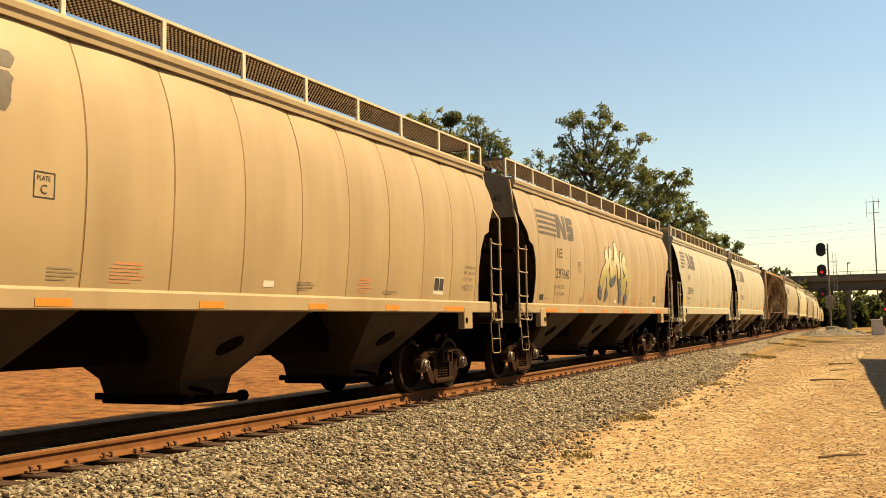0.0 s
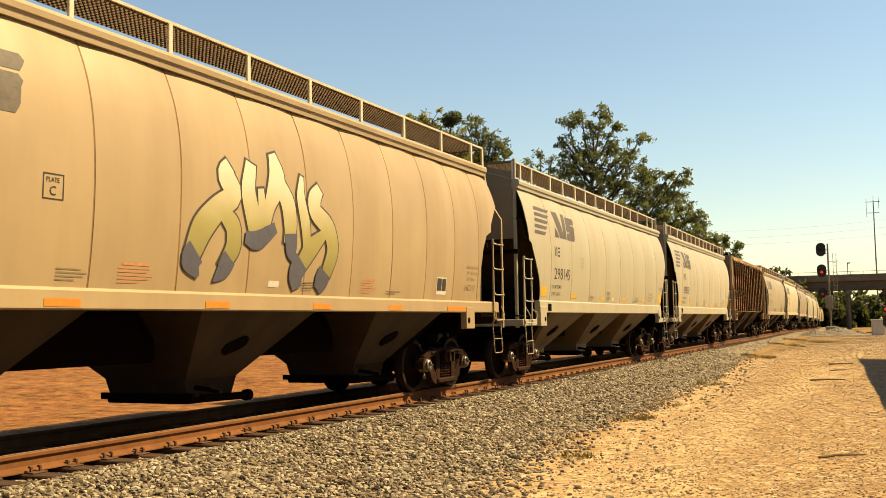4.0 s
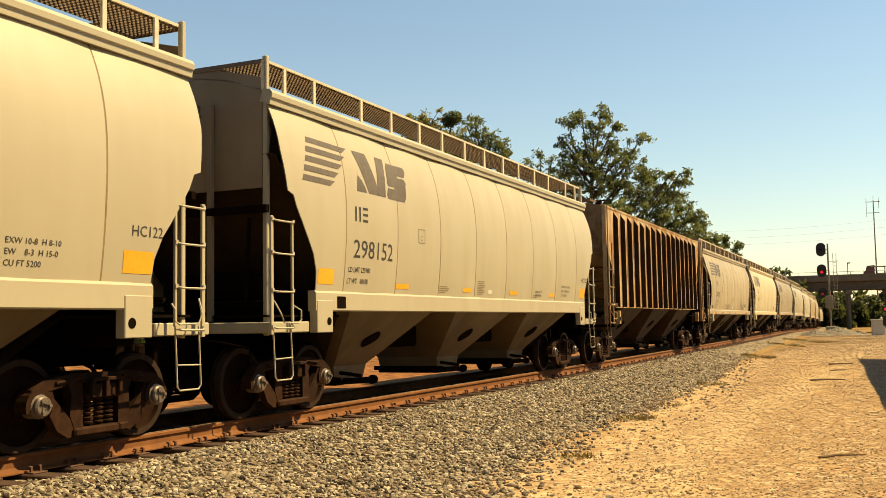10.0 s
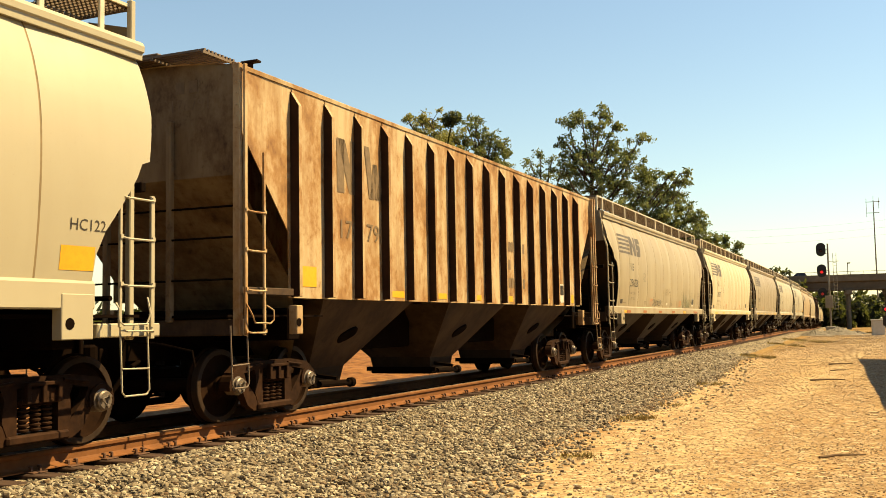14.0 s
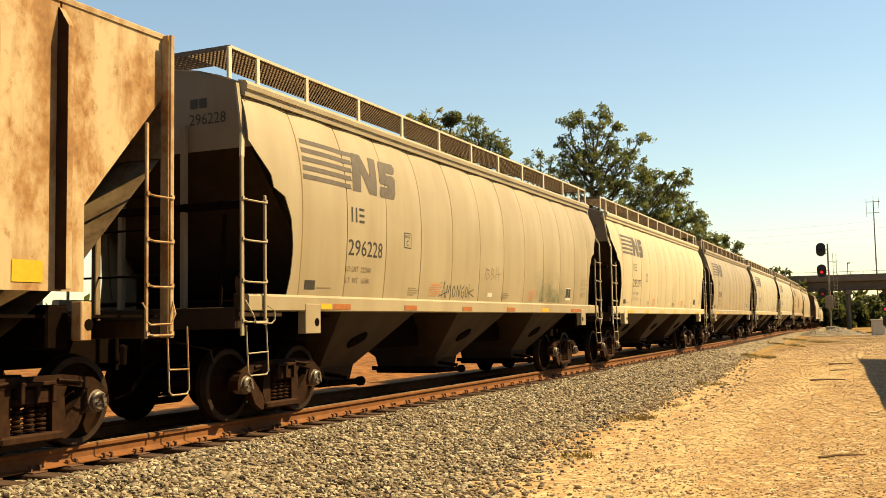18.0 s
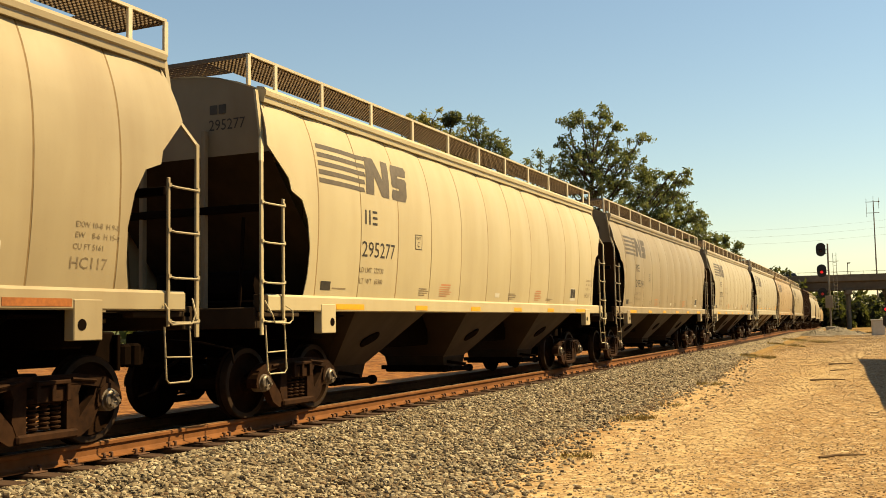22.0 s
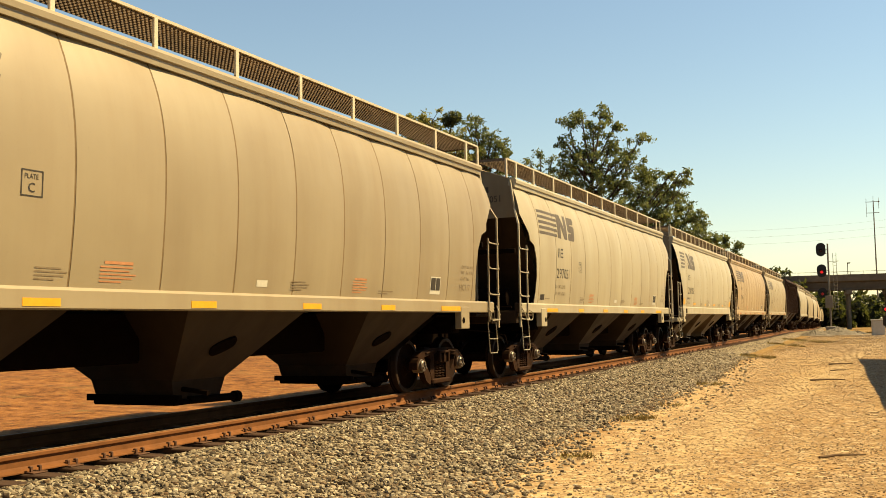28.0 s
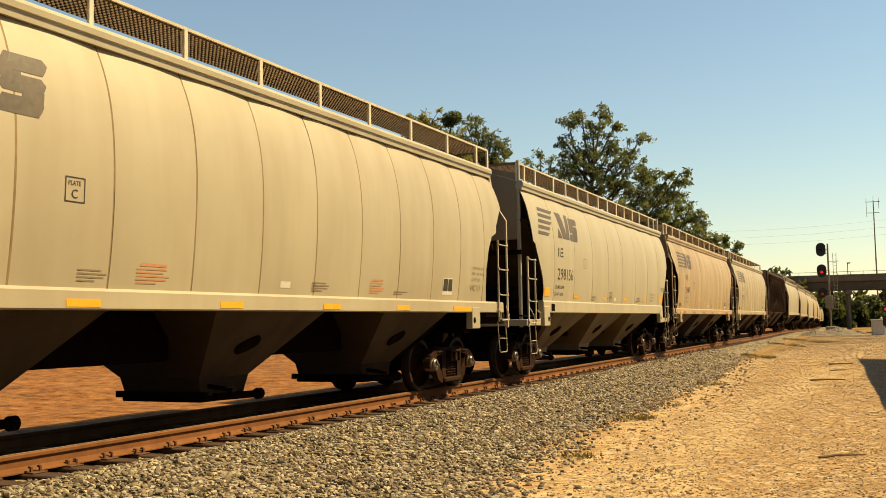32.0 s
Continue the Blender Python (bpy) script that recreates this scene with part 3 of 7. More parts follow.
def side_panel(kind, i):
    """One sheet of the side between two seams; the outermost ones have their cut-out edge."""
    K = KINDS[kind]
    L, seams = K["long"], K["seams"]
    edges = [K["eave"]] + seams + [L - K["eave"]]
    u0, u1 = edges[i] + 0.012, edges[i + 1] - 0.012
    b, rows = Build(), []
    if kind == "ribbed":
        x = 1.455
        zs = [1.545, 2.39, 3.0, 3.64, 4.33]
        for z in zs:
            a, c = u0, u1
            inset = float(np.interp(z, [1.54, 2.39, 3.64, 4.4], [1.1, 1.1, 0.0, 0.0]))
            if i == 0:
                a = u0 + inset
            if i == len(edges) - 2:
                c = u1 - inset
            dent = [0.006 * noise.noise(Vector((q * 0.9, z * 0.8, i))) for q in np.linspace(a, c, 5)]
            rows.append([(x + d, q - L / 2, z) for q, d in zip(np.linspace(a, c, 5), dent)])
        return b.sheet([r for r in rows], (-0.012, 0, 0))
    for z in side_heights(kind):
        a, c = u0, u1
        inset = float(np.interp(z, [q for q, u in K["cut"]], [u for q, u in K["cut"]]))
        if i == 0:
            a = inset
        if i == len(edges) - 2:
            c = L - inset
        row = []
        for q in np.linspace(0, 1, 9):
            u = a + (c - a) * q
            row.append((skin(kind, u, z), u - L / 2, z))
        rows.append(row)
    return b.sheet(rows, (-0.012, 0, 0))


def seam(kind, u):
    K = KINDS[kind]
    rows = [[(girth(z) - 0.001, u - 0.012 - K["long"] / 2, z), (girth(z) - 0.001, u + 0.012 - K["long"] / 2, z)] for z in side_heights(kind)]
    return Build().sheet(rows, (-0.02, 0, 0))


def rib(u, L):
    """An outside post of folded steel, tapering into the side at its top."""
    y = u - L / 2
    b = Build()
    w, x0, x1 = 0.04, 1.45, 1.585
    vs = []
    for z, x in ((1.56, x1), (4.05, x1), (4.24, x0 + 0.012)):
        vs += [(x0, y - w, z), (x, y - w * 0.8, z), (x, y + w * 0.8, z), (x0, y + w, z)]
    fs = []
    for k in range(2):
        for j in range(3):
            fs.append((k * 4 + j, k * 4 + j + 1, k * 4 + 4 + j + 1, k * 4 + 4 + j))
    fs.append((0, 3, 2, 1))
    fs.append((8, 9, 10, 11))
    return b.add(vs, fs)


def eave(kind):
    K = KINDS[kind]
    y0, y1 = K["eave"] - 0.02 - K["long"] / 2, K["long"] / 2 - K["eave"] + 0.02
    if kind == "ribbed":
        return Build().prism([(1.40, 4.30), (1.47, 4.30), (1.475, 4.35), (1.44, 4.37), (1.40, 4.36)], "y", y0, y1)
    return Build().prism([(1.25, 4.06), (1.37, 4.015), (1.405, 4.015), (1.41, 4.085), (1.435, 4.10), (1.44, 4.16), (1.41, 4.205), (1.30, 4.225)], "y", y0, y1)


def roof(kind):
    K = KINDS[kind]
    y0, y1 = K["eave"] - K["long"] / 2, K["long"] / 2 - K["eave"]
    w, z0 = (1.44, 4.34) if kind == "ribbed" else (1.34, 4.19)
    rows = []
    for x in np.linspace(-w, w, 9):
        z = z0 + (0.12 if kind == "ribbed" else 0.30) * (1 - (x / w) ** 2)
        rows.append([(x, y, z) for y in np.linspace(y0, y1, 14)])
    return Build().sheet(rows[::-1], (0, 0, -0.02))


def end_sheet(kind):
    K = KINDS[kind]
    y = K["eave"] - K["long"] / 2
    low = 3.0 if kind == "ribbed" else 3.38
    if kind == "ribbed":
        out = [(-1.45, low), (1.45, low), (1.45, 4.34), (0.7, 4.42), (0, 4.45), (-0.7, 4.42), (-1.45, 4.34)]
    elif kind == "short":
        out = [(-1.27, 2.95), (1.27, 2.95), (1.27, 4.38), (0.7, 4.52), (0, 4.555), (-0.7, 4.52), (-1.27, 4.38)]
    else:
        out = [(-girth(low) + 0.02, low), (girth(low) - 0.02, low), (girth(3.8) - 0.02, 3.8), (1.33, 4.18), (0.7, 4.41), (0, 4.49), (-0.7, 4.41), (-1.33, 4.18), (-girth(3.8) + 0.02, 3.8)]
    return Build().prism(out, "y", y, y + 0.02)


def end_slope(kind):
    """The sloping end sheet that runs down to the first outlet."""
    K = KINDS[kind]
    L = K["long"]
    top = 3.0 if kind == "ribbed" else 3.38
    wide = 1.43 if kind == "ribbed" else 1.47
    a, (u, z) = K["eave"], K["bays"]
    rows = []
    for q in np.linspace(0, 1, 5):
        uu, zz = a + (u + 0.75 - a) * q, top + (0.62 - top) * q
        w = wide if zz > 1.5 else wide - (1.5 - zz) * 0.85
        rows.append([(w, uu - L / 2, zz), (0, uu - L / 2, zz), (-w, uu - L / 2, zz)])
    return Build().sheet(rows, (0, 0.015, -0.015))


def bay(kind, n):
    """One of three hopper bottoms: an upturned pyramid of steel sheet."""
    K = KINDS[kind]
    L, (u, z) = K["long"], K["bays"]
    m, h, w = K["mids"][n] - L / 2, K["half"], 1.43
    vs = [(w, m - h, z), (w, m + h, z), (-w, m + h, z), (-w, m - h, z), (0.62, m - 0.5, 0.54), (0.62, m + 0.5, 0.54), (-0.62, m + 0.5, 0.54), (-0.62, m - 0.5, 0.54)]
    b = Build().add(vs, [(0, 1, 5, 4), (1, 2, 6, 5), (2, 3, 7, 6), (3, 0, 4, 7), (4, 5, 6, 7), (3, 2, 1, 0)])
    return b, m


def saddle(kind, n):
    """A block put between two hopper bottoms to stand for the shade in the gap."""
    K = KINDS[kind]
    L, z = K["long"], K["bays"][1]
    y0, y1 = K["mids"][n] + K["half"] - 0.3 - L / 2, K["mids"][n + 1] - K["half"] + 0.3 - L / 2
    return Build().box(-0.5, 0.5, y0, y1, 0.78, z, 0.03)


def outlet(m):
    b = Build().box(-0.64, 0.64, m - 0.48, m + 0.48, 0.25, 0.32, 0.02)
    b.box(-0.72, 0.72, m - 0.5, m - 0.44, 0.30, 0.38)
    b.tube([(0.62, m - 0.2, 0.30), (0.62, m + 0.74, 0.28)], 0.05, 10)
    b.lathe([(0.70, 0.05), (0.72, 0.075), (0.81, 0.075), (0.83, 0.05)], "y", (0.62, m, 0.28), 12)
    b.tube([(0.55, m - 0.3, 0.45), (1.0, m - 0.3, 0.40)], 0.03, 8)
    return b


def recess_lozenge(m, z):
    """A dark lozenge on a hopper's side slope, drawn for the shadow in a recess."""
    n, t = Vector((0.72, 0, -0.69)), Vector((0.69, 0, 0.72))
    c = Vector((1.43 - 0.81 * 0.5, m - 0.05, z + (0.54 - z) * 0.5))
    vs, fs = [], []
    for d, r in ((-0.01, 1.0), (0.02, 1.0), (0.025, 0.85)):
        for j in range(16):
            w = 2 * math.pi * j / 16
            p, q = (math.copysign(abs(f(w)) ** 1.35, f(w)) for f in (math.cos, math.sin))
            vs.append(c + n * d + Vector((0, 1, 0)) * r * (0.20 * p + 0.09 * q) + t * 0.16 * r * q)
    for k in (0, 16):
        fs += [(k + j, k + (j + 1) % 16, k + 16 + (j + 1) % 16, k + 16 + j) for j in range(16)]
    fs.append(tuple(range(32, 48)))
    return Build().add(vs, fs)


def sill(kind):
    K = KINDS[kind]
    L = K["long"]
    u, z0, z1 = K["sill"]
    y0, y1 = u - L / 2, L / 2 - u
    return Build().prism([(1.44, z0), (1.55, z0), (1.565, z0 + 0.015), (1.565, z1 - 0.03), (1.54, z1), (1.44, z1)], "y", y0, y1)


def running_board(kind):
    """Open steel grating along one edge of the roof."""
    K = KINDS[kind]
    L = K["long"]
    y0, y1 = K["post"][0] - L / 2, L / 2 - K["post"][0]
    b = Build()
    for x in np.linspace(0.62, 1.25, 12):
        b.box(x - 0.004, x + 0.004, y0, y1, 4.575, 4.61)
    n = int((y1 - y0) / 0.07)
    for i in range(n):
        y = y0 + (y1 - y0) * (i + 0.5) / n
        b.box(0.60, 1.27, y - 0.014, y + 0.014, 4.588, 4.606)
    return b


def end_board(kind):
    K = KINDS[kind]
    y0 = K["post"][0] - K["long"] / 2
    b = Build()
    for y in np.linspace(y0 + 0.02, y0 + 0.58, 8):
        b.box(-0.6, 0.6, y - 0.004, y + 0.004, 4.575, 4.61)
    for x in np.linspace(-0.6, 0.6, 16):
        b.box(x - 0.006, x + 0.006, y0, y0 + 0.6, 4.588, 4.606)
    b.box(-1.29, 1.29, y0 - 0.012, y0, 4.565, 4.62)
    return b


def board_edge(kind):
    K = KINDS[kind]
    y0, y1 = K["post"][0] - K["long"] / 2, K["long"] / 2 - K["post"][0]
    return Build().prism([(1.27, 4.588), (1.298, 4.586), (1.301, 4.619), (1.27, 4.619)], "y", y0, y1)


def board_post(u, L):
    y = u - L / 2
    return Build().box(1.262, 1.298, y - 0.034, y + 0.034, 4.20, 4.60, 0.006)


def ladder(kind):
    K = KINDS[kind]
    L = K["long"]
    a, c, za, zc, rungs = K["ladder"]
    b = Build()
    x = 1.60
    b.box(x - 0.03, x, a - 0.028 - L / 2, a + 0.028 - L / 2, 1.08, za, 0.005)
    b.box(x - 0.03, x, c - 0.018 - L / 2, c + 0.018 - L / 2, 1.2 if kind != "ribbed" else 1.08, zc, 0.005)
    for z in rungs:
        b.tube([(x - 0.01, a - L / 2, z + 0.02), (x + 0.035, a + 0.05 - L / 2, z), (x + 0.035, c - 0.05 - L / 2, z), (x - 0.01, c - L / 2, z + 0.02)], 0.013, 6)
        for u in (a, c):
            b.box(x - 0.002, x + 0.014, u - 0.02 - L / 2, u + 0.02 - L / 2, z, z + 0.04)
    return b


def corner_post(kind):
    K = KINDS[kind]
    L = K["long"]
    a, za = K["ladder"][0], K["ladder"][2]
    b = Build()
    if kind == "rounded":
        y, top = a - L / 2, 0.81 - L / 2
        vs = []
        for yy, z, x in ((y, za - 0.02, 1.6), (top, 3.55, 1.44), (top + 0.02, 4.16, 1.345)):
            vs += [(x - 0.03, yy - 0.03, z), (x, yy - 0.03, z), (x, yy + 0.03, z), (x - 0.03, yy + 0.03, z)]
        fs = [(3, 2, 1, 0), (8, 9, 10, 11)]
        for k in (0, 4):
            fs += [(k + j, k + (j + 1) % 4, k + 4 + (j + 1) % 4, k + 4 + j) for j in range(4)]
        b.add(vs, fs)
    elif kind == "short":
        y = 0.74 - L / 2
        b.box(1.27, 1.34, y - 0.035, y + 0.035, 1.07, 4.66, 0.01)
        b.prism([(y, 3.0), (y + 0.25, 3.9), (y + 0.25, 4.15), (y, 4.15)], "x", 1.25, 1.262)
    else:
        y = K["eave"] - L / 2
        b.box(1.44, 1.54, y - 0.06, y + 0.01, 1.08, 4.34, 0.008)
        for i in range(6):
            b.lathe([(-0.072, 0.004), (-0.070, 0.014), (-0.06, 0.014)], "y", (1.49, y, 3.55 + 0.14 * i), 6)
    return b


def stirrup(kind):
    K = KINDS[kind]
    L = K["long"]
    a, c, z = K["stirrup"]
    x = 1.60
    b = Build().tube([(x - 0.03, a - L / 2, 1.2), (x, a - L / 2, z + 0.04), (x, a + 0.04 - L / 2, z), (x, c - 0.04 - L / 2, z), (x, c - L / 2, z + 0.04), (x - 0.03, c - L / 2, 1.2)], 0.0105, 6)
    return b.tube([(x, a - L / 2, z + 0.26), (x, c - L / 2, z + 0.27)], 0.0095, 6)


def grab_iron(kind):
    K = KINDS[kind]
    L = K["long"]
    c = K["ladder"][1] - L / 2
    return Build().tube([(1.58, c - 0.4, 1.5), (1.66, c - 0.36, 1.33), (1.66, c - 0.3, 1.23), (1.66, c + 0.02, 1.22), (1.66, c + 0.09, 1.26), (1.66, c + 0.09, 1.38), (1.58, c + 0.05, 1.44)], 0.011, 6)


def platform(kind):
    K = KINDS[kind]
    y = K["ladder"][0] - K["long"] / 2
    b = Build()
    if kind == "short":
        b.box(-1.5, 1.53, y + 0.05, y + 0.95, 1.10, 1.24, 0.012)
    elif kind == "ribbed":
        b.box(-1.45, 1.5, y - 0.02, y + 0.12, 1.08, 1.28, 0.012)
        b.box(1.47, 1.53, y, y + 1.12, 1.57, 1.66, 0.008)
    else:
        b.box(-1.5, 1.5, y - 0.04, y + 0.12, 1.16, 1.42, 0.012)
        b.box(-1.5, 1.54, y, y + 0.9, 1.30, 1.36, 0.008)
        b.box(1.46, 1.55, y, y + 1.4, 1.37, 1.575, 0.008)
    return b


def stanchion(kind, x):
    K = KINDS[kind]
    y = K["eave"] - K["long"] / 2
    return Build().box(x - 0.035, x + 0.035, y - 0.09, y - 0.005, 1.25, 3.72 if kind != "short" else 4.1, 0.01)


def end_brace(kind):
    """Cross ties, brake reservoir, pipes and rods on the end platform."""
    K = KINDS[kind]
    y = K["eave"] - K["long"] / 2
    b = Build()
    if kind == "ribbed":
        for z in (1.75, 2.25, 2.62):
            b.tube([(-1.4, y - 0.05, z), (1.45, y - 0.05, z)], 0.014, 6)
        return b
    b.box(-1.4, 1.4, y - 0.1, y - 0.02, 2.62, 2.72, 0.01)
    b.lathe([(-0.62, 0.05), (-0.58, 0.2), (0.5, 0.2), (0.54, 0.05)], "x", (0.55, y + 0.45, 1.72), 14)
    b.tube([(-1.2, y + 0.2, 1.5), (1.2, y + 0.2, 1.5)], 0.03, 6)
    b.tube([(0.9, y + 0.15, 1.4), (0.9, y + 0.25, 2.6)], 0.025, 6)
    b.box(-0.5, -0.1, y + 0.2, y + 0.5, 1.4, 1.9, 0.03)
    return b


def centre_sill(kind):
    L = KINDS[kind]["long"]
    return Build().box(-0.22, 0.22, -L / 2 + 0.35, L / 2 - 0.35, 0.78, 1.15, 0.02)


def coupler(kind):
    y = -KINDS[kind]["long"] / 2
    b = Build().box(-0.09, 0.09, y + 0.12, y + 0.7, 0.78, 0.96, 0.02)
    b.box(-0.17, 0.16, y + 0.0, y + 0.16, 0.73, 1.0, 0.03)
    b.lathe([(0.72, 0.06), (0.75, 0.1), (0.98, 0.1), (1.01, 0.06)], "z", (0.1, y + 0.02, 0), 10)
    b.box(-0.3, 0.3, y + 0.34, y + 0.40, 0.7, 1.12, 0.01)
    b.tube([(0.42, y + 0.5, 0.8), (0.42, y + 0.3, 0.72), (0.34, y + 0.1, 0.42), (0.2, y + 0.02, 0.36)], 0.026, 6)
    b.tube([(0.2, y + 0.4, 1.05), (0.9, y + 0.32, 1.0), (1.35, y + 0.3, 0.92), (1.38, y + 0.3, 0.75)], 0.014, 6)
    return b


def hatch(kind, n):
    L = KINDS[kind]["long"]
    y = -L / 2 + 1.6 + n * (L - 3.2) / 4
    z = 4.44 if kind == "ribbed" else 4.47
    return Build().box(-0.36, 0.36, y + 0.04, y + (L - 3.2) / 4 - 0.04, z, z + 0.11, 0.03)


def pad(kind):
    u0, u1, z0, z1 = KINDS[kind]["pad"]
    L = KINDS[kind]["long"]
    b = Build().box(1.45, 1.575, u0 - L / 2, u1 - L / 2, z0, z1, 0.008)
    return b


# No opening: a proud disc whose dark colour stands for the hole's shade.
def pad_hole(kind):
    u0, u1, z0, z1 = KINDS[kind]["pad"]
    L = KINDS[kind]["long"]
    return Build().lathe([(1.574, 0.055), (1.580, 0.055), (1.580, 0.03)], "x", (0, u1 - 0.1 - L / 2, z0 + 0.15), 12)


# trucks, built about their own centre
def side_frame():
    """A cast frame: bowed top chord, two columns, broad diagonal arms, a spring seat and round pedestals over the bearings."""
    b = Build()
    x0, x1 = 0.94, 1.07
    b.prism([(-0.93, 0.50), (-0.91, 0.62), (-0.78, 0.70), (-0.42, 0.745), (0.42, 0.745), (0.78, 0.70), (0.91, 0.62), (0.93, 0.50), (0.84, 0.52), (0.70, 0.595), (0.40, 0.645), (-0.40, 0.645), (-0.70, 0.595), (-0.84, 0.52)], "x", x0, x1)
    for k in (-1, 1):
        arm = [(k * 0.80, 0.60), (k * 0.66, 0.63), (k * 0.62, 0.52), (k * 0.41, 0.30), (k * 0.26, 0.26), (k * 0.26, 0.12), (k * 0.44, 0.12), (k * 0.58, 0.20), (k * 0.71, 0.42)]
        b.prism(arm if k > 0 else arm[::-1], "x", x0 + 0.012, x1 - 0.012)
        column = [(k * 0.25, 0.2), (k * 0.36, 0.2), (k * 0.42, 0.34), (k * 0.40, 0.55), (k * 0.46, 0.68), (k * 0.25, 0.68)]
        b.prism(column if k > 0 else column[::-1], "x", x0 + 0.006, x1 - 0.006)
        ring = [(k * 0.815 + 0.175 * math.cos(w), 0.457 + 0.175 * math.sin(w)) for w in np.linspace(-0.35, math.pi + 0.35, 12)]
        ring += [(k * 0.815 + 0.12 * math.cos(w), 0.457 + 0.12 * math.sin(w)) for w in np.linspace(math.pi + 0.35, -0.35, 12)]
        n = len(ring)
        vs = [(x, p, q) for x in (x0 - 0.01, x1 + 0.015) for p, q in ring]
        fs = [(i, (i + 1) % n, n + (i + 1) % n, n + i) for i in range(n)]
        fs += [(i, i + 1, n - 2 - i, n - 1 - i)[::-1] for i in range(11)] + [(n + i, n + i + 1, 2 * n - 2 - i, 2 * n - 1 - i) for i in range(11)]
        b.add(vs, fs)
        b.tube([(x1 + 0.01, k * 0.3, 0.70), (x1 + 0.01, k * 0.62, 0.665)], 0.018, 6)
    b.box(x0 - 0.03, x1 + 0.03, -0.38, 0.38, 0.12, 0.21, 0.02)
    return b


def spring(y):
    prof = []
    for i in range(6):
        z = 0.225 + i * 0.046
        prof += [(z, 0.036), (z + 0.01, 0.062), (z + 0.026, 0.066), (z + 0.036, 0.04)]
    return Build().lathe(prof, "z", (1.01, y, 0), 12)


def bolster():
    b = Build().box(-1.12, 1.12, -0.2, 0.2, 0.505, 0.66, 0.03)
    b.box(-0.3, 0.3, -0.24, 0.24, 0.5, 0.78, 0.03)
    for k in (-1, 1):
        for y in (-0.19, 0.0, 0.19):
            b.box(k * 1.13 - 0.03, k * 1.13 + 0.03, y - 0.025, y + 0.025, 0.50, 0.68, 0.006)
        b.box(k * 1.13 - 0.035, k * 1.13 + 0.035, -0.21, 0.21, 0.66, 0.70, 0.008)
        b.box(k * 1.04 - 0.08, k * 1.04 + 0.08, -0.24, 0.24, 0.49, 0.54, 0.01)
        b.box(k * 0.72 - 0.1, k * 0.72 + 0.1, -0.12, 0.12, 0.66, 0.76, 0.02)
    return b


def brake_beam():
    b = Build()
    for k in (-1, 1):
        b.tube([(-0.95, k * 0.38, 0.36), (0.95, k * 0.38, 0.36)], 0.035, 6)
        for x in (-0.74, 0.74):
            b.box(x - 0.06, x + 0.06, k * 0.40 - 0.03, k * 0.40 + 0.03, 0.28, 0.50, 0.01)
    b.tube([(0.12, -0.5, 0.44), (0.12, 0.5, 0.40)], 0.025, 6)
    return b


def wheel(side):
    """A wheel with flange, rim, dished plate and hub; it carries half the axle."""
    p = [(0.655, 0.10), (0.655, 0.12), (0.690, 0.14), (0.700, 0.30), (0.672, 0.37), (0.668, 0.46), (0.674, 0.482), (0.692, 0.485), (0.704, 0.462),
         (0.722, 0.457), (0.806, 0.453), (0.812, 0.445), (0.812, 0.385), (0.768, 0.372), (0.748, 0.30), (0.752, 0.18), (0.80, 0.13), (0.838, 0.125), (0.838, 0.085), (0.96, 0.085)]
    b = Build().lathe([(0.0, 0.085)] + p, "x", (0, 0, 0), 32)
    if side < 0:
        b.v = [(-x, y, z) for x, y, z in b.v]
        b.f = [f[::-1] for f in b.f]
    return b


def wheel_rim():
    """The worn tread and outer rim face of a wheel."""
    rows = []
    for x, r in ((0.8155, 0.387), (0.8155, 0.447), (0.809, 0.4545), (0.722, 0.4585)):
        rows.append([(x, r * math.cos(w), r * math.sin(w)) for w in np.linspace(0, 2 * math.pi, 33)])
    return Build().sheet(rows)


def bearing(side):
    """Roller bearing and end cap with three bolts, turning with the axle."""
    b = Build().lathe([(0.94, 0.10), (0.95, 0.118), (1.085, 0.118), (1.09, 0.10), (1.125, 0.10), (1.14, 0.085), (1.14, 0.035), (1.128, 0.03)], "x", (0, 0, 0), 20)
    for i in range(3):
        w = 2.094 * i
        b.lathe([(1.135, 0.02), (1.163, 0.02), (1.165, 0.012)], "x", (0, 0.06 * math.cos(w), 0.06 * math.sin(w)), 6)
    b.tube([(1.143, 0.06 * math.cos(2.094 * i), 0.06 * math.sin(2.094 * i)) for i in (0, 1, 2, 0)], 0.006, 4)
    if side < 0:
        b.v = [(-x, y, z) for x, y, z in b.v]
        b.f = [f[::-1] for f in b.f]
    return b


# lettering, laid on the side sheets
def wrapped(kind, b):
    """Bends a drawing of (along, height) on to the side, a few millimetres proud; u counts from the car's front."""
    L = KINDS[kind]["long"] - 2 * KINDS[kind]["shift"]
    out = Build()
    if kind == "ribbed":
        out.v = [(1.4625, u - L / 2, z) for u, z, *_ in b.v]
    else:
        out.v = [(skin(kind, u + KINDS[kind]["shift"], z) + 0.0032, u - L / 2, z) for u, z, *_ in b.v]
    out.f = b.f
    return out


def bar(b, u0, u1, z0, z1, slant=0.0, taper=0.0):
    """A flat bar in (along, height), cut in strips so that it follows the curve."""
    n = max(1, int((z1 - z0) / 0.12) + 1)
    k = max(1, int((u1 - u0) / 0.2) + 1)
    pts = []
    for i in range(n + 1):
        q = i / n
        z = z0 + (z1 - z0) * q
        a, c = u0 + slant * q, u1 + slant * q - taper * (1 - q)
        pts.append([(a + (c - a) * j / k, z, 0) for j in range(k + 1)])
    return b.sheet(pts)


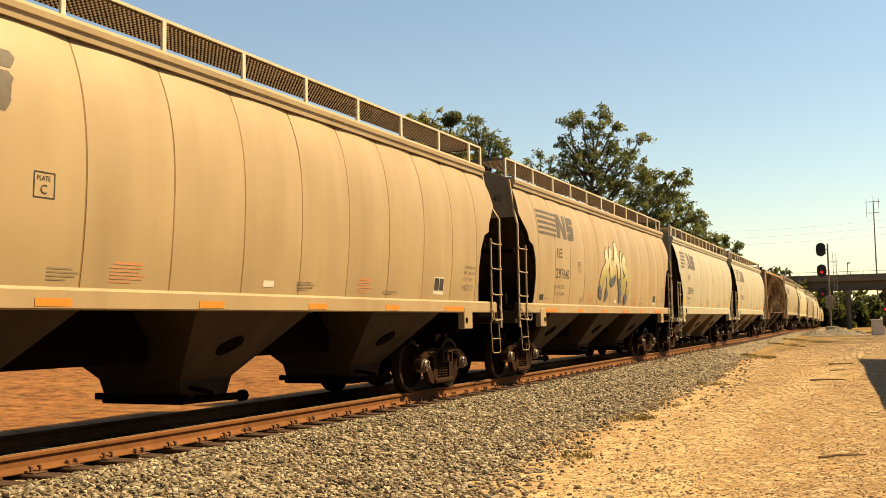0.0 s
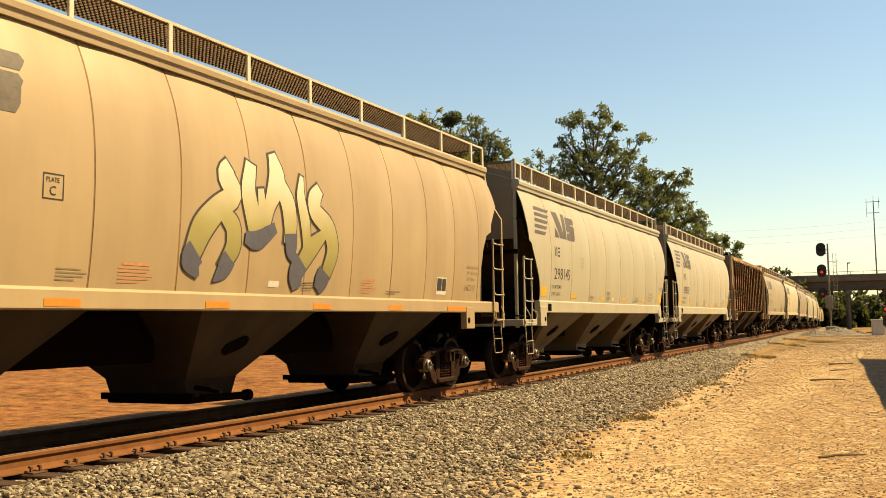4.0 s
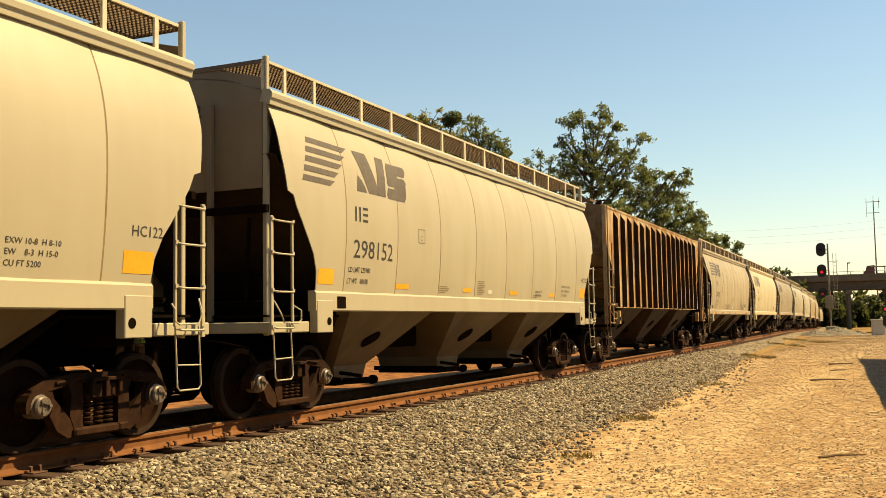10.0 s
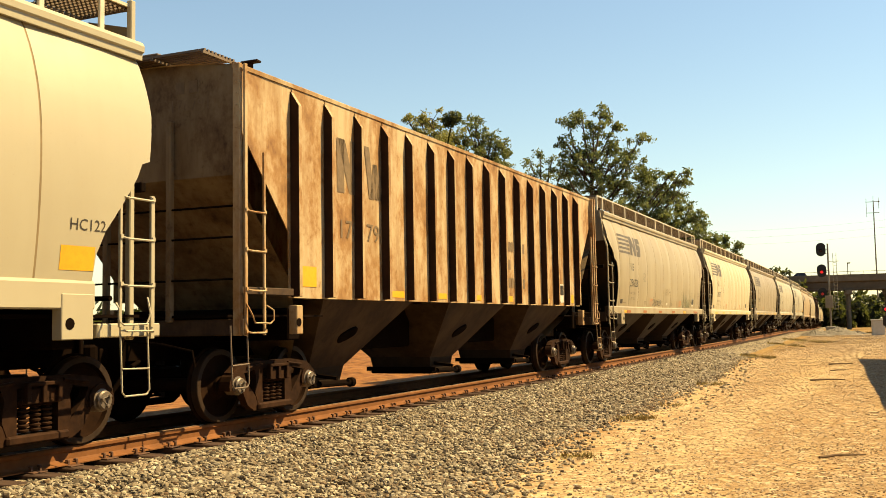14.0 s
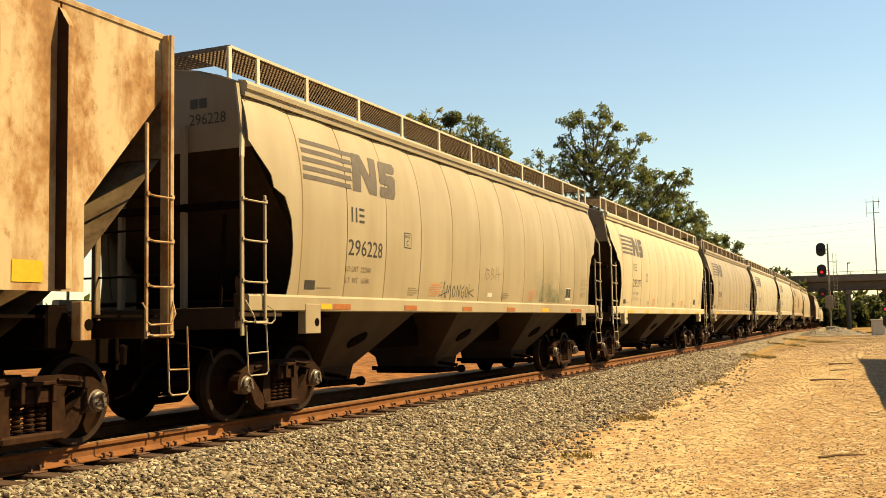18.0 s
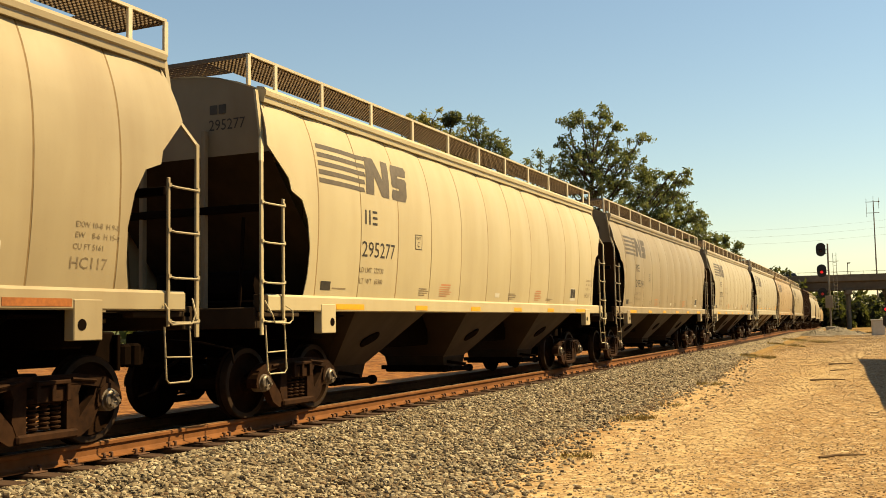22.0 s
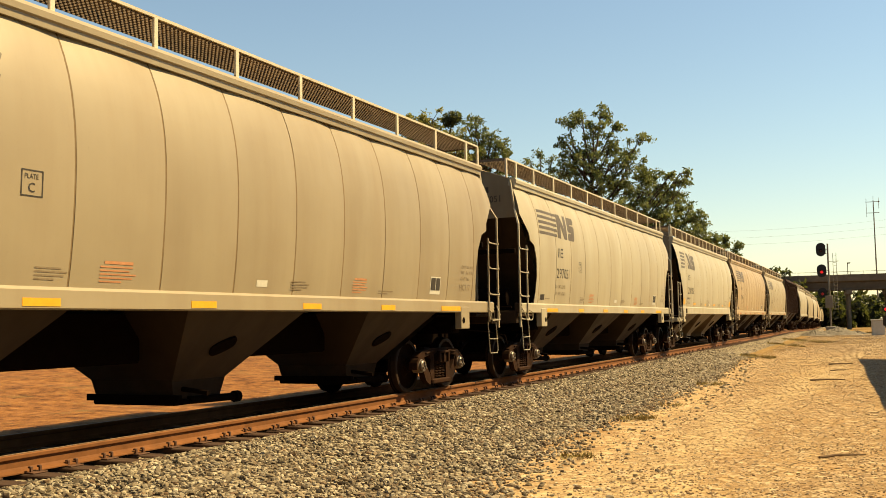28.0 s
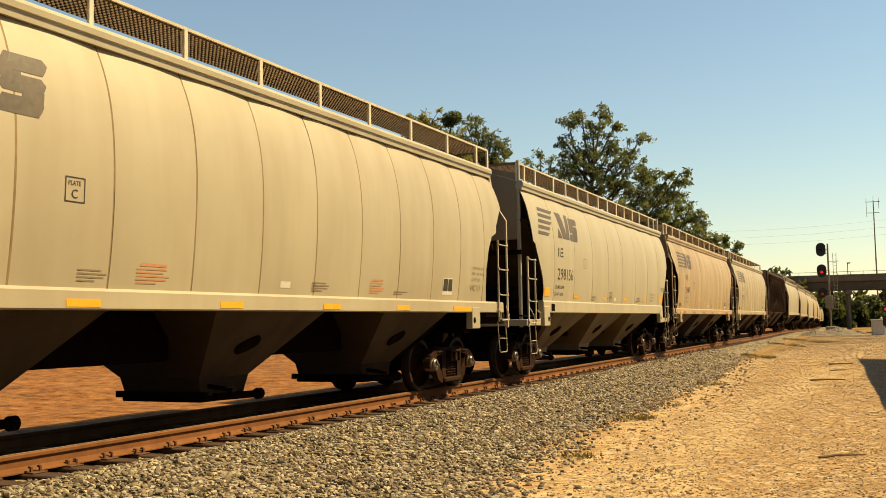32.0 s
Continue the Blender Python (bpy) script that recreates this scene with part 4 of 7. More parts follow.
def blob(b, outline):
    """A filled outline of (along, height), in thin level strips."""
    zs = [z for u, z in outline]
    z0, z1 = min(zs), max(zs)
    n = max(3, int((z1 - z0) / 0.07))
    k = max(1, int((max(u for u, z in outline) - min(u for u, z in outline)) / 0.1) + 1)
    ring = outline + outline[:1]
    rows = []
    for i in range(n + 1):
        z = z0 + (z1 - z0) * min(0.999, max(0.001, i / n + 0.0007))
        cuts = [p[0] + (q[0] - p[0]) * (z - p[1]) / (q[1] - p[1]) for p, q in zip(ring, ring[1:]) if (p[1] - z) * (q[1] - z) < 0]
        if len(cuts) >= 2:
            rows.append([(min(cuts) + (max(cuts) - min(cuts)) * j / k, z, 0) for j in range(k + 1)])
    return b.sheet(rows)


def text_mesh(words, high, narrow=0.8):
    """Flat letters in (along, height) from the origin."""
    cu = bpy.data.curves.new("words", "FONT")
    cu.body, cu.size, cu.resolution_u = words, high / 0.70, 2
    cu.offset = high * 0.003
    ob = new("words", cu)
    bpy.context.view_layer.update()
    me = bpy.data.meshes.new_from_object(ob.evaluated_get(bpy.context.evaluated_depsgraph_get()))
    b = Build()
    b.v = [(q.co.x * narrow, q.co.y, 0) for q in me.vertices]
    b.f = [tuple(p.vertices) for p in me.polygons]
    bpy.data.objects.remove(ob)
    bpy.data.curves.remove(cu)
    bpy.data.meshes.remove(me)
    return b


def letters(kind, lines):
    """Several lines of (words, along, height, size, narrow) as one drawing on the side."""
    b = Build()
    for words, u, z, high, narrow in lines:
        t = text_mesh(words, high, narrow)
        b.add([(x + u, y + z, 0) for x, y, _ in t.v], t.f)
    return wrapped(kind, b)


def emblem(kind):
    """Five stripes running into plain slanted blocks and stacked bars, piece by piece."""
    out = []
    if kind == "rounded":
        for i in range(5):
            out.append(("emblem_stripe", bar(Build(), 1.66 - 0.008 * i, 2.97 - 0.03 * i, 3.585 - 0.12 * i, 3.65 - 0.12 * i, 0, -0.02)))
        out.append(("emblem_block", blob(Build(), [(2.90, 3.09), (3.13, 3.09), (3.24, 3.66), (2.99, 3.66)])))
        out.append(("emblem_wedge", blob(Build(), [(3.02, 3.655), (3.25, 3.655), (3.60, 3.095), (3.37, 3.095)])))
        out.append(("emblem_block", blob(Build(), [(3.40, 3.09), (3.62, 3.09), (3.73, 3.66), (3.50, 3.66)])))
        w0, w1 = 3.72, 4.24
    else:
        for i, end in enumerate((2.46, 2.36, 2.25, 2.11, 1.97)):
            left, z = 1.37 - 0.055 * i, 3.62 - 0.135 * i
            out.append(("emblem_stripe", blob(Build(), [(left, z + 0.08), (end, z + 0.08), (end - 0.14, z), (left - 0.03, z)])))
        out.append(("emblem_block", blob(Build(), [(2.60, 3.70), (2.98, 3.70), (3.26, 3.10), (2.92, 3.10)])))
        out.append(("emblem_block", blob(Build(), [(2.58, 3.10), (2.86, 3.10), (2.80, 3.22), (2.64, 3.34)])))
        out.append(("emblem_block", bar(Build(), 3.19, 3.45, 3.10, 3.70, 0.10)))
        w0, w1 = 3.51, 4.17
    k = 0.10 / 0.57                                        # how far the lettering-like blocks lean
    for z, u0, u1, high in ((3.09, w0, w1 - 0.02, 0.17), (3.292, w0 + 0.01, w1 - 0.01, 0.17), (3.494, w0 + 0.01, w1, 0.166)):
        d, e = k * (z - 3.09), k * (z + high - 3.09)
        out.append(("emblem_bar", blob(Build(), [(u0 + d + 0.03, z), (u1 + d - 0.04, z), (u1 + d, z + 0.054), (u1 + e, z + high - 0.054), (u1 + e - 0.05, z + high), (u0 + e + 0.04, z + high), (u0 + e, z + high - 0.054), (u0 + d, z + 0.054)])))
    for z, u0, u1 in ((3.21, w0 + 0.26, w1 - 0.02), (3.41, w0 + 0.01, w1 - 0.28)):
        d, e = k * (z - 3.09), k * (z + 0.12 - 3.09)
        out.append(("emblem_link", blob(Build(), [(u0 + d, z), (u1 + d, z), (u1 + e, z + 0.12), (u0 + e, z + 0.12)])))
    done = []
    for i, (name, b) in enumerate(out):
        w = wrapped(kind, b)
        w.v = [(x + 0.0003 * (i % 4), y, z) for x, y, z in w.v]
        done.append((name, w))
    return done


def put_emblem(kind, car, material):
    for i, (name, b) in enumerate(emblem(kind)):
        part(name, shared((kind, "emblem", i), lambda: b), material, car, "faded grey painted emblem piece" if i == 0 else "")


def marks(kind, u, z):
    """The owner's initials, as plain bars."""
    b = Build()
    for k in (0.0, 0.11):
        bar(b, u + k, u + k + 0.04, z, z + 0.21)
    for k in (0.0, 0.087, 0.174):
        bar(b, u + 0.21, u + 0.35, z + k, z + k + 0.036)
    return wrapped(kind, b)


def stack(kind, u0, u1, z0, rows, gap=0.028, head=0.0):
    """Lines of print too small to read, as thin bars."""
    b = Build()
    for i in range(rows):
        w = 1.0 if i else 0.75
        bar(b, u0, u0 + (u1 - u0) * w * (0.8 + 0.2 * ((i * 7) % 3) / 2), z0 + i * gap, z0 + i * gap + gap * 0.45)
    if head:
        bar(b, u0 + 0.1 * (u1 - u0), u1 - 0.1 * (u1 - u0), z0 + rows * gap, z0 + rows * gap + head)
    return wrapped(kind, b)


def frame_box(kind, u0, u1, z0, z1, t=0.012):
    b = Build()
    bar(b, u0, u1, z0, z0 + t)
    bar(b, u0, u1, z1 - t, z1)
    bar(b, u0, u0 + t, z0 + t, z1 - t)
    bar(b, u1 - t, u1, z0 + t, z1 - t)
    return wrapped(kind, b)


def decal(name, kind, u0, u1, z0, z1, material, car, label=""):
    return part(name, wrapped(kind, bar(Build(), u0, u1, z0, z1)), material, car, label)


def reflector(kind, u0, u1, z0, z1, material, car, label):
    """A strip of reflecting film on the sill or the side."""
    L = KINDS[kind]["long"] - 2 * KINDS[kind]["shift"]
    if kind == "rounded":
        data = shared(("reflector", round(u1 - u0, 2), round(z1 - z0, 2)), lambda: Build().box(1.566, 1.570, -(u1 - u0) / 2, (u1 - u0) / 2, -(z1 - z0) / 2, (z1 - z0) / 2))
        return part("reflector", data, material, car, label, pose(0, (u0 + u1) / 2 - L / 2, (z0 + z1) / 2))
    return decal("reflector", kind, u0, u1, z0, z1, material, car, label)


def truck(car, u, L, near):
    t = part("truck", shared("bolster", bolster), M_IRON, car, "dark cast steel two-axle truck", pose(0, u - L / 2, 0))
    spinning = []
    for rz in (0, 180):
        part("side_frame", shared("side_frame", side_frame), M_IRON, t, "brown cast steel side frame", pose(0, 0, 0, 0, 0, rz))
        if near:
            for y in (-0.14, 0.0, 0.14):
                part("spring", shared("spring", lambda: spring(0.0), True), M_IRON, t, "", pose(0, y, 0) if rz == 0 else pose(0, y, 0, 0, 0, 180))
    if near:
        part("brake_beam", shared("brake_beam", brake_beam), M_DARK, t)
    for y in (-0.815, 0.815):
        for side in (1, -1):
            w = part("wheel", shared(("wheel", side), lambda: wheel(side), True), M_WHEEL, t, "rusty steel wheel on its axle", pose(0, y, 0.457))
            spinning.append((w, y))
            if near and side > 0:
                c = part("bearing_cap", shared(("bearing", side), lambda: bearing(side), True), M_TREAD, t, "bright bearing cap with three bolts", pose(0, y, 0.457))
                spinning.append((c, y))
                c = part("wheel_rim", shared("wheel_rim", wheel_rim, True), M_RIM, t, "worn shiny rim and tread", pose(0, y, 0.457))
                spinning.append((c, y))
    return spinning


# Near-black brown that paints shade on to end slopes, platforms and chutes.
M_SHADED_GRIME = plain("brown_grime_and_shade_on_steel", (0.028, 0.017, 0.009), 0.85, 0, 0.4, 3, 0.0, 0.08)
MOVERS, SPINNERS = [], []


def hopper_car(kind, front, label, body, shade, lower, near=True):
    """A covered hopper car; front: the place of its leading coupler along the line at 16 s."""
    K = KINDS[kind]
    L = K["long"]
    car = thing("hopper_car", label, "railway car", None, "cars of the freight train")
    MOVERS.append((car, front + L / 2))
    turns = (0, 180)
    n = len(K["seams"]) + 1
    for rz in turns:
        m = pose(0, 0, 0, 0, 0, rz)
        for i in range(n):
            part("side_panel", shared((kind, "panel", i), lambda: side_panel(kind, i), True), body, car, "", m)
        for i, u in enumerate(K["seams"]):
            if kind == "ribbed":
                part("rib", shared((kind, "rib", i), lambda: rib(u, L)), M_RIB, car, "outside rib, rust coloured black for shade" if i == 0 else "", m)
                part("rib_face", shared((kind, "rib_face", i), lambda: Build().sheet([[(x, u - 0.034 - L / 2, z), (x, u + 0.034 - L / 2, z)] for z, x in ((1.565, 1.589), (4.05, 1.589), (4.235, 1.470))], (-0.003, 0, 0))), body, car, "", m)
            elif near:
                part("seam", shared((kind, "seam", i), lambda: seam(kind, u)), shade, car, "", m)
        part("eave", shared((kind, "eave"), lambda: eave(kind)), body, car, "folded roof edge", m)
        if K["sill"]:
            part("side_sill", shared((kind, "sill"), lambda: sill(kind)), body, car, "straight steel side sill", m)
        part("end_sheet", shared((kind, "end_sheet"), lambda: end_sheet(kind)), M_SHADED_END if kind != "ribbed" else M_END, car, "dusty brown end sheet, darkened for shade", m)
        part("end_slope", shared((kind, "end_slope"), lambda: end_slope(kind)), M_END if kind == "ribbed" else M_SHADED_GRIME, car, "sloping dark end sheet", m)
        part("end_platform", shared((kind, "platform"), lambda: platform(kind)), M_SHADED_GRIME if kind == "rounded" else body if kind == "short" else lower, car, "", m)
        part("coupler", shared((kind, "coupler"), lambda: coupler(kind)), M_DARK, car, "black knuckle coupler with air hose", m)
        part("corner_post", shared((kind, "corner_post"), lambda: corner_post(kind)), body, car, "", m)
        part("ladder", shared((kind, "ladder"), lambda: ladder(kind)), body, car, "steel corner ladder", m)
        if near:
            part("stirrup_step", shared((kind, "stirrup"), lambda: stirrup(kind)), M_GRATE if kind == "ribbed" else body, car, "", m)
            part("jacking_pad", shared((kind, "pad"), lambda: pad(kind)), body, car, "", m)
            part("pad_hole", shared((kind, "pad_hole"), lambda: pad_hole(kind)), M_DARK, car, "", m)
            part("grab_iron", shared((kind, "grab"), lambda: grab_iron(kind)), body, car, "", m)
            part("end_bracing", shared((kind, "brace"), lambda: end_brace(kind)), M_DARK, car, "brake reservoir and pipes", m)
            for x in (-0.5, 0.5):
                part("stanchion", shared((kind, "stanchion", x), lambda: stanchion(kind, x)), M_SHADED_END if kind != "ribbed" else M_END, car, "", m)
            # the mirrored ladder and pad at this side's other corner
            for nm, fn, mt in (("ladder", ladder, body), ("jacking_pad", pad, body), ("pad_hole", pad_hole, M_DARK), ("stirrup_step", stirrup, body), ("corner_post", corner_post, body), ("grab_iron", grab_iron, body)):
                def flipped(fn=fn):
                    b = fn(kind)
                    b.v = [(x, -y - (0.28 if kind == "short" and fn in (ladder, stirrup, grab_iron) else 0.0), z) for x, y, z in b.v]
                    b.f = [f[::-1] for f in b.f]
                    return b
                part(nm, shared((kind, nm, "flipped"), flipped), mt, car, "", m)
        if K["post"]:
            part("running_board", shared((kind, "board"), lambda: running_board(kind)), M_GRATE, car, "open steel grating walkway", m)
            tagged(part("end_board", shared((kind, "end_board"), lambda: end_board(kind)), M_GRATE, car, "", m), "", "", "", "stuff")
            part("board_edge", shared((kind, "edge"), lambda: board_edge(kind)), M_POST, car, "", m)
            if near or rz == 0:
                for i, u in enumerate(K["post"]):
                    part("board_post", shared((kind, "post", i), lambda: board_post(u, L)), M_POST, car, "", m)
    part("roof", shared((kind, "roof"), lambda: roof(kind), True), body, car)
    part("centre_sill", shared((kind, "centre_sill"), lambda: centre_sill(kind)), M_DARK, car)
    for i in range(4):
        part("roof_hatch", shared((kind, "hatch", i), lambda: hatch(kind, i)), shade, car, "long hatch cover")
    for i in range(3):
        key = (kind, "bay", i)
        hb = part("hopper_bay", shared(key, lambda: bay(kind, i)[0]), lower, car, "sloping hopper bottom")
        m = bay(kind, i)[1] if near else 0.0
        if near:
            part("chute", shared((kind, "chute", i), lambda: Build().add([(x * w, m + y * h, z) for z, w, h in ((0.56, 0.63, 0.52), (0.31, 0.60, 0.44)) for x, y in ((-1, -1), (1, -1), (1, 1), (-1, 1))], [(3, 2, 1, 0), (0, 1, 5, 4), (1, 2, 6, 5), (2, 3, 7, 6), (3, 0, 4, 7), (4, 5, 6, 7)])), lower if kind == "short" else M_SHADED_GRIME, hb)
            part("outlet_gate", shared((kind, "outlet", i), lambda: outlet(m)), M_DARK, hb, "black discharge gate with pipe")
            part("recess_mark", shared((kind, "plate", i), lambda: recess_lozenge(m, K["bays"][1])), M_DARK, hb, "leaning dark lozenge standing for a shaded recess")
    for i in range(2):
        part("shade_block", shared((kind, "saddle", i), lambda: saddle(kind, i)), M_DARK, car, "dark block standing for shade between hoppers")
    for rz in turns:
        m = pose(0, 0, 0, 0, 0, rz)
        # Plates added to close the gap over the trucks and block sky light.
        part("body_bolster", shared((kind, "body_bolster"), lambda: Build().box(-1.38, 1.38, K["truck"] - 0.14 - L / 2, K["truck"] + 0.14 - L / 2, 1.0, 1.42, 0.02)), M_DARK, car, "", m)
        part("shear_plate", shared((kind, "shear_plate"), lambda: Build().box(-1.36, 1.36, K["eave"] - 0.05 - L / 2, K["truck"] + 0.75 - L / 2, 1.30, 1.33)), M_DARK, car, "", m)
    for u in (K["truck"], L - K["truck"]):
        s = truck(car, u, L, near)
        if near:
            SPINNERS.extend(s)
    return car


def put_lines(name, key, kind, lines, material, car):
    """Lines of stencilled lettering, each a part of its own."""
    for j, line in enumerate(lines):
        part(name, shared((kind, key, j), lambda: letters(kind, [line])), material, car)


def dress_rounded(car, number, refl, vivid=M_LOGO, old=False):
    """Markings of the long rounded cars."""
    k = "rounded"
    put_emblem(k, car, vivid)
    part("owner_mark", shared((k, "mark"), lambda: marks(k, 2.84, 2.64)), M_INK, car)
    part("car_number", letters(k, [(number, 2.76, 2.17, 0.225, 1.08)]), M_INK, car, "black stencilled car number")
    put_lines("load_lettering", "load" + refl[0], k, [("LD LMT  222500" if old else "LD LMT  222730", 2.73, 1.94, 0.075, 0.95), ("LT  WT   63500" if old else "LT  WT   63300", 2.75, 1.78, 0.075, 0.95)], M_FAINT, car)
    part("plate_box", shared((k, "box"), lambda: frame_box(k, 4.48, 4.73, 2.37, 2.61)), M_INK, car)
    part("plate_lettering", shared((k, "plate"), lambda: letters(k, [("PLATE", 4.515, 2.53, 0.045, 0.9), ("C", 4.555, 2.41, 0.085, 1.0)])), M_INK, car)
    decal("routing_label", k, 1.70, 1.94, 1.66, 1.78, M_INK, car, "black routing label")
    part("small_print", shared((k, "label_lines"), lambda: stack(k, 1.98, 2.6, 1.68, 1, 0.04)), M_FAINT, car)
    for j, (a, c) in enumerate(((4.70, 5.10), (8.85, 9.27))):
        part("small_print", shared((k, "grey", j), lambda: stack(k, a, c, 1.64, 4, 0.034)), M_FAINT, car)
    for j, (a, c) in enumerate(((5.5, 6.0), (10.42, 10.84))):
        part("warning_print", shared((k, "red", j), lambda: stack(k, a, c, 1.64, 5, 0.036, 0.03)), M_FAINTRED, car, "faint red warning lines")
    decal("sticker", k, 8.09, 8.31, 1.665, 1.745, M_WHITE, car, "small white sticker")
    part("small_print", shared((k, "grey3"), lambda: stack(k, 11.2, 11.7, 1.64, 2, 0.034)), M_FAINT, car)
    lab = decal("consolidated_label", k, 12.97, 13.37, 1.67, 1.96, M_WHITE, car, "white-framed black data label")
    for j, (a, c) in enumerate(((12.99, 13.16), (13.18, 13.35))):
        field = wrapped(k, bar(Build(), a, c, 1.735, 1.94))
        field.v = [(x + 0.003, y, z) for x, y, z in field.v]
        part("label_field", shared((k, "field", j), lambda: field), M_INK, lab)
    put_lines("dimension_lettering", "dims", k, [("EXW 10-8  H 9-8", 14.2, 2.15, 0.055, 1.05), ("EW    8-6  H 15-0", 14.2, 2.05, 0.055, 1.05), ("CU FT 5161", 14.18, 1.94, 0.055, 1.05), ("HC117", 14.15, 1.76, 0.11, 1.1)], M_FAINT, car)
    for mat, spans in refl[1]:
        for a, c in spans:
            reflector(k, a, c, 1.40, 1.475, mat, car, "")
    t = text_mesh(number, 0.14, 0.95)
    L = KINDS[k]["long"]
    bar2 = Build()
    bar2.box(0.56, 0.67, 0.912 - L / 2, 0.917 - L / 2, 3.93, 4.05).box(0.70, 0.81, 0.912 - L / 2, 0.917 - L / 2, 3.93, 4.05)
    part("end_number", Build().add([(x + 0.54, 0.914 - L / 2, y + 3.72) for x, y, _ in t.v], t.f), M_INK, car)
    part("end_mark", bar2, M_INK, car)


SPANS = [(2.07, 2.86), (4.56, 5.0), (6.86, 7.3), (9.1, 9.55), (11.25, 11.7), (13.4, 14.2)]
FULL = ("new", [(M_YELLOW, SPANS)])
HALF = ("half", [(M_YELLOW, [(2.07, 2.35)] + [SPANS[4]]), (M_WORN, [(2.38, 2.86), SPANS[1], SPANS[2], SPANS[3], SPANS[5]])])
OLD = ("old", [(M_ORANGE, SPANS)])


def dress_short(car, number):
    k = "short"
    L = KINDS[k]["long"]
    put_emblem(k, car, M_LOGO)
    part("owner_mark", shared((k, "mark"), lambda: marks(k, 2.50, 2.66)), M_INK, car)
    part("car_number", letters(k, [(number, 2.46, 2.14, 0.26, 1.10)]), M_INK, car, "black stencilled car number")
    put_lines("load_lettering", "load", k, [("LD LMT 225900", 2.36, 1.93, 0.075, 0.85), ("LT WT   60100", 2.34, 1.77, 0.075, 0.85)], M_INK, car)
    part("plate_box", shared((k, "box"), lambda: frame_box(k, 4.55, 4.79, 2.48, 2.71)), M_FAINT, car)
    part("plate_lettering", shared((k, "plate"), lambda: letters(k, [("C", 4.62, 2.52, 0.085, 1.0)])), M_FAINT, car)
    decal("reflector", k, 1.55, 1.97, 1.74, 1.95, M_YELLOW, car, "large yellow reflector")
    for a in (3.87, 6.45, 8.85, 11.34):
        decal("reflector", k, a, a + 0.42, 1.73, 1.81, M_YELLOW, car)
    decal("reflector", k, 13.66, 14.08, 1.74, 1.97, M_YELLOW, car, "large yellow reflector")
    for j, (a, c, r) in enumerate(((5.48, 5.85, 4), (7.15, 7.5, 8), (10.3, 10.7, 2), (7.2, 7.5, 3))):
        part("small_print", shared((k, "grey", j), lambda: stack(k, a, c, 1.70, r, 0.034)), M_FAINT, car)
    decal("sticker", k, 7.66, 7.86, 1.72, 1.80, M_WHITE, car, "small white sticker")
    part("routing_label", shared((k, "route"), lambda: Build().box(1.566, 1.575, 2.05 - L / 2, 2.28 - L / 2, 1.42, 1.58, 0.004)), M_DARK, car, "dark routing card holder")
    put_lines("dimension_lettering", "dims", k, [("EXW 10-8  H 8-10", 12.2, 1.95, 0.055, 1.05), ("EW    8-3  H 15-0", 12.2, 1.85, 0.055, 1.05), ("CU FT 5200", 12.2, 1.75, 0.055, 1.05), ("HC122", 13.74, 2.12, 0.11, 1.0), ("PAINT MFG BY", 10.4, 1.80, 0.05, 0.9), ("GRAY 16-5669", 10.4, 1.73, 0.05, 0.9)], M_INK, car)
    t = text_mesh(number, 0.17, 1.0)
    part("end_number", Build().add([(x - 0.4, 0.69 - L / 2, y + 3.95) for x, y, _ in t.v], t.f), M_INK, car)


# End paints are darker than the sides, with shade put into the colour.
M_END = rusted("shaded_rusted_end_paint", (0.19, 0.13, 0.068), (0.115, 0.068, 0.03), (0.04, 0.02, 0.009), 9.0, 0.3)
GREYS = {}
# Rib flanks are coloured near-black as shade; rib_face keeps the body colour.
M_RIB = plain("shaded_rust_rib", (0.03, 0.014, 0.007), 0.85, 0, 0.45, 5, 0.003, 0.1)
M_SHADED_END = paint("shaded_dusty_end_paint", (0.21, 0.158, 0.091), (0.077, 0.0455, 0.021), 0.6, 41.0, 0.6)


def greys(i, col, dirt, amount):
    """Paint, seam stain and lower-body paint of one car; the lower paint is darkened for shade."""
    body = paint("grey_car_paint_%d" % i, col, dirt, amount, i * 1.7)
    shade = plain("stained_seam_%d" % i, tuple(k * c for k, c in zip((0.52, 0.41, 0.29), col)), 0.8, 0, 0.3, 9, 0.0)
    lower = paint("grimy_shaded_lower_paint_%d" % i, (0.034, 0.0175, 0.0075), (0.009, 0.0042, 0.0017), min(1.0, amount + 0.35), i * 2.3 + 9, 0.6)
    return body, shade, lower


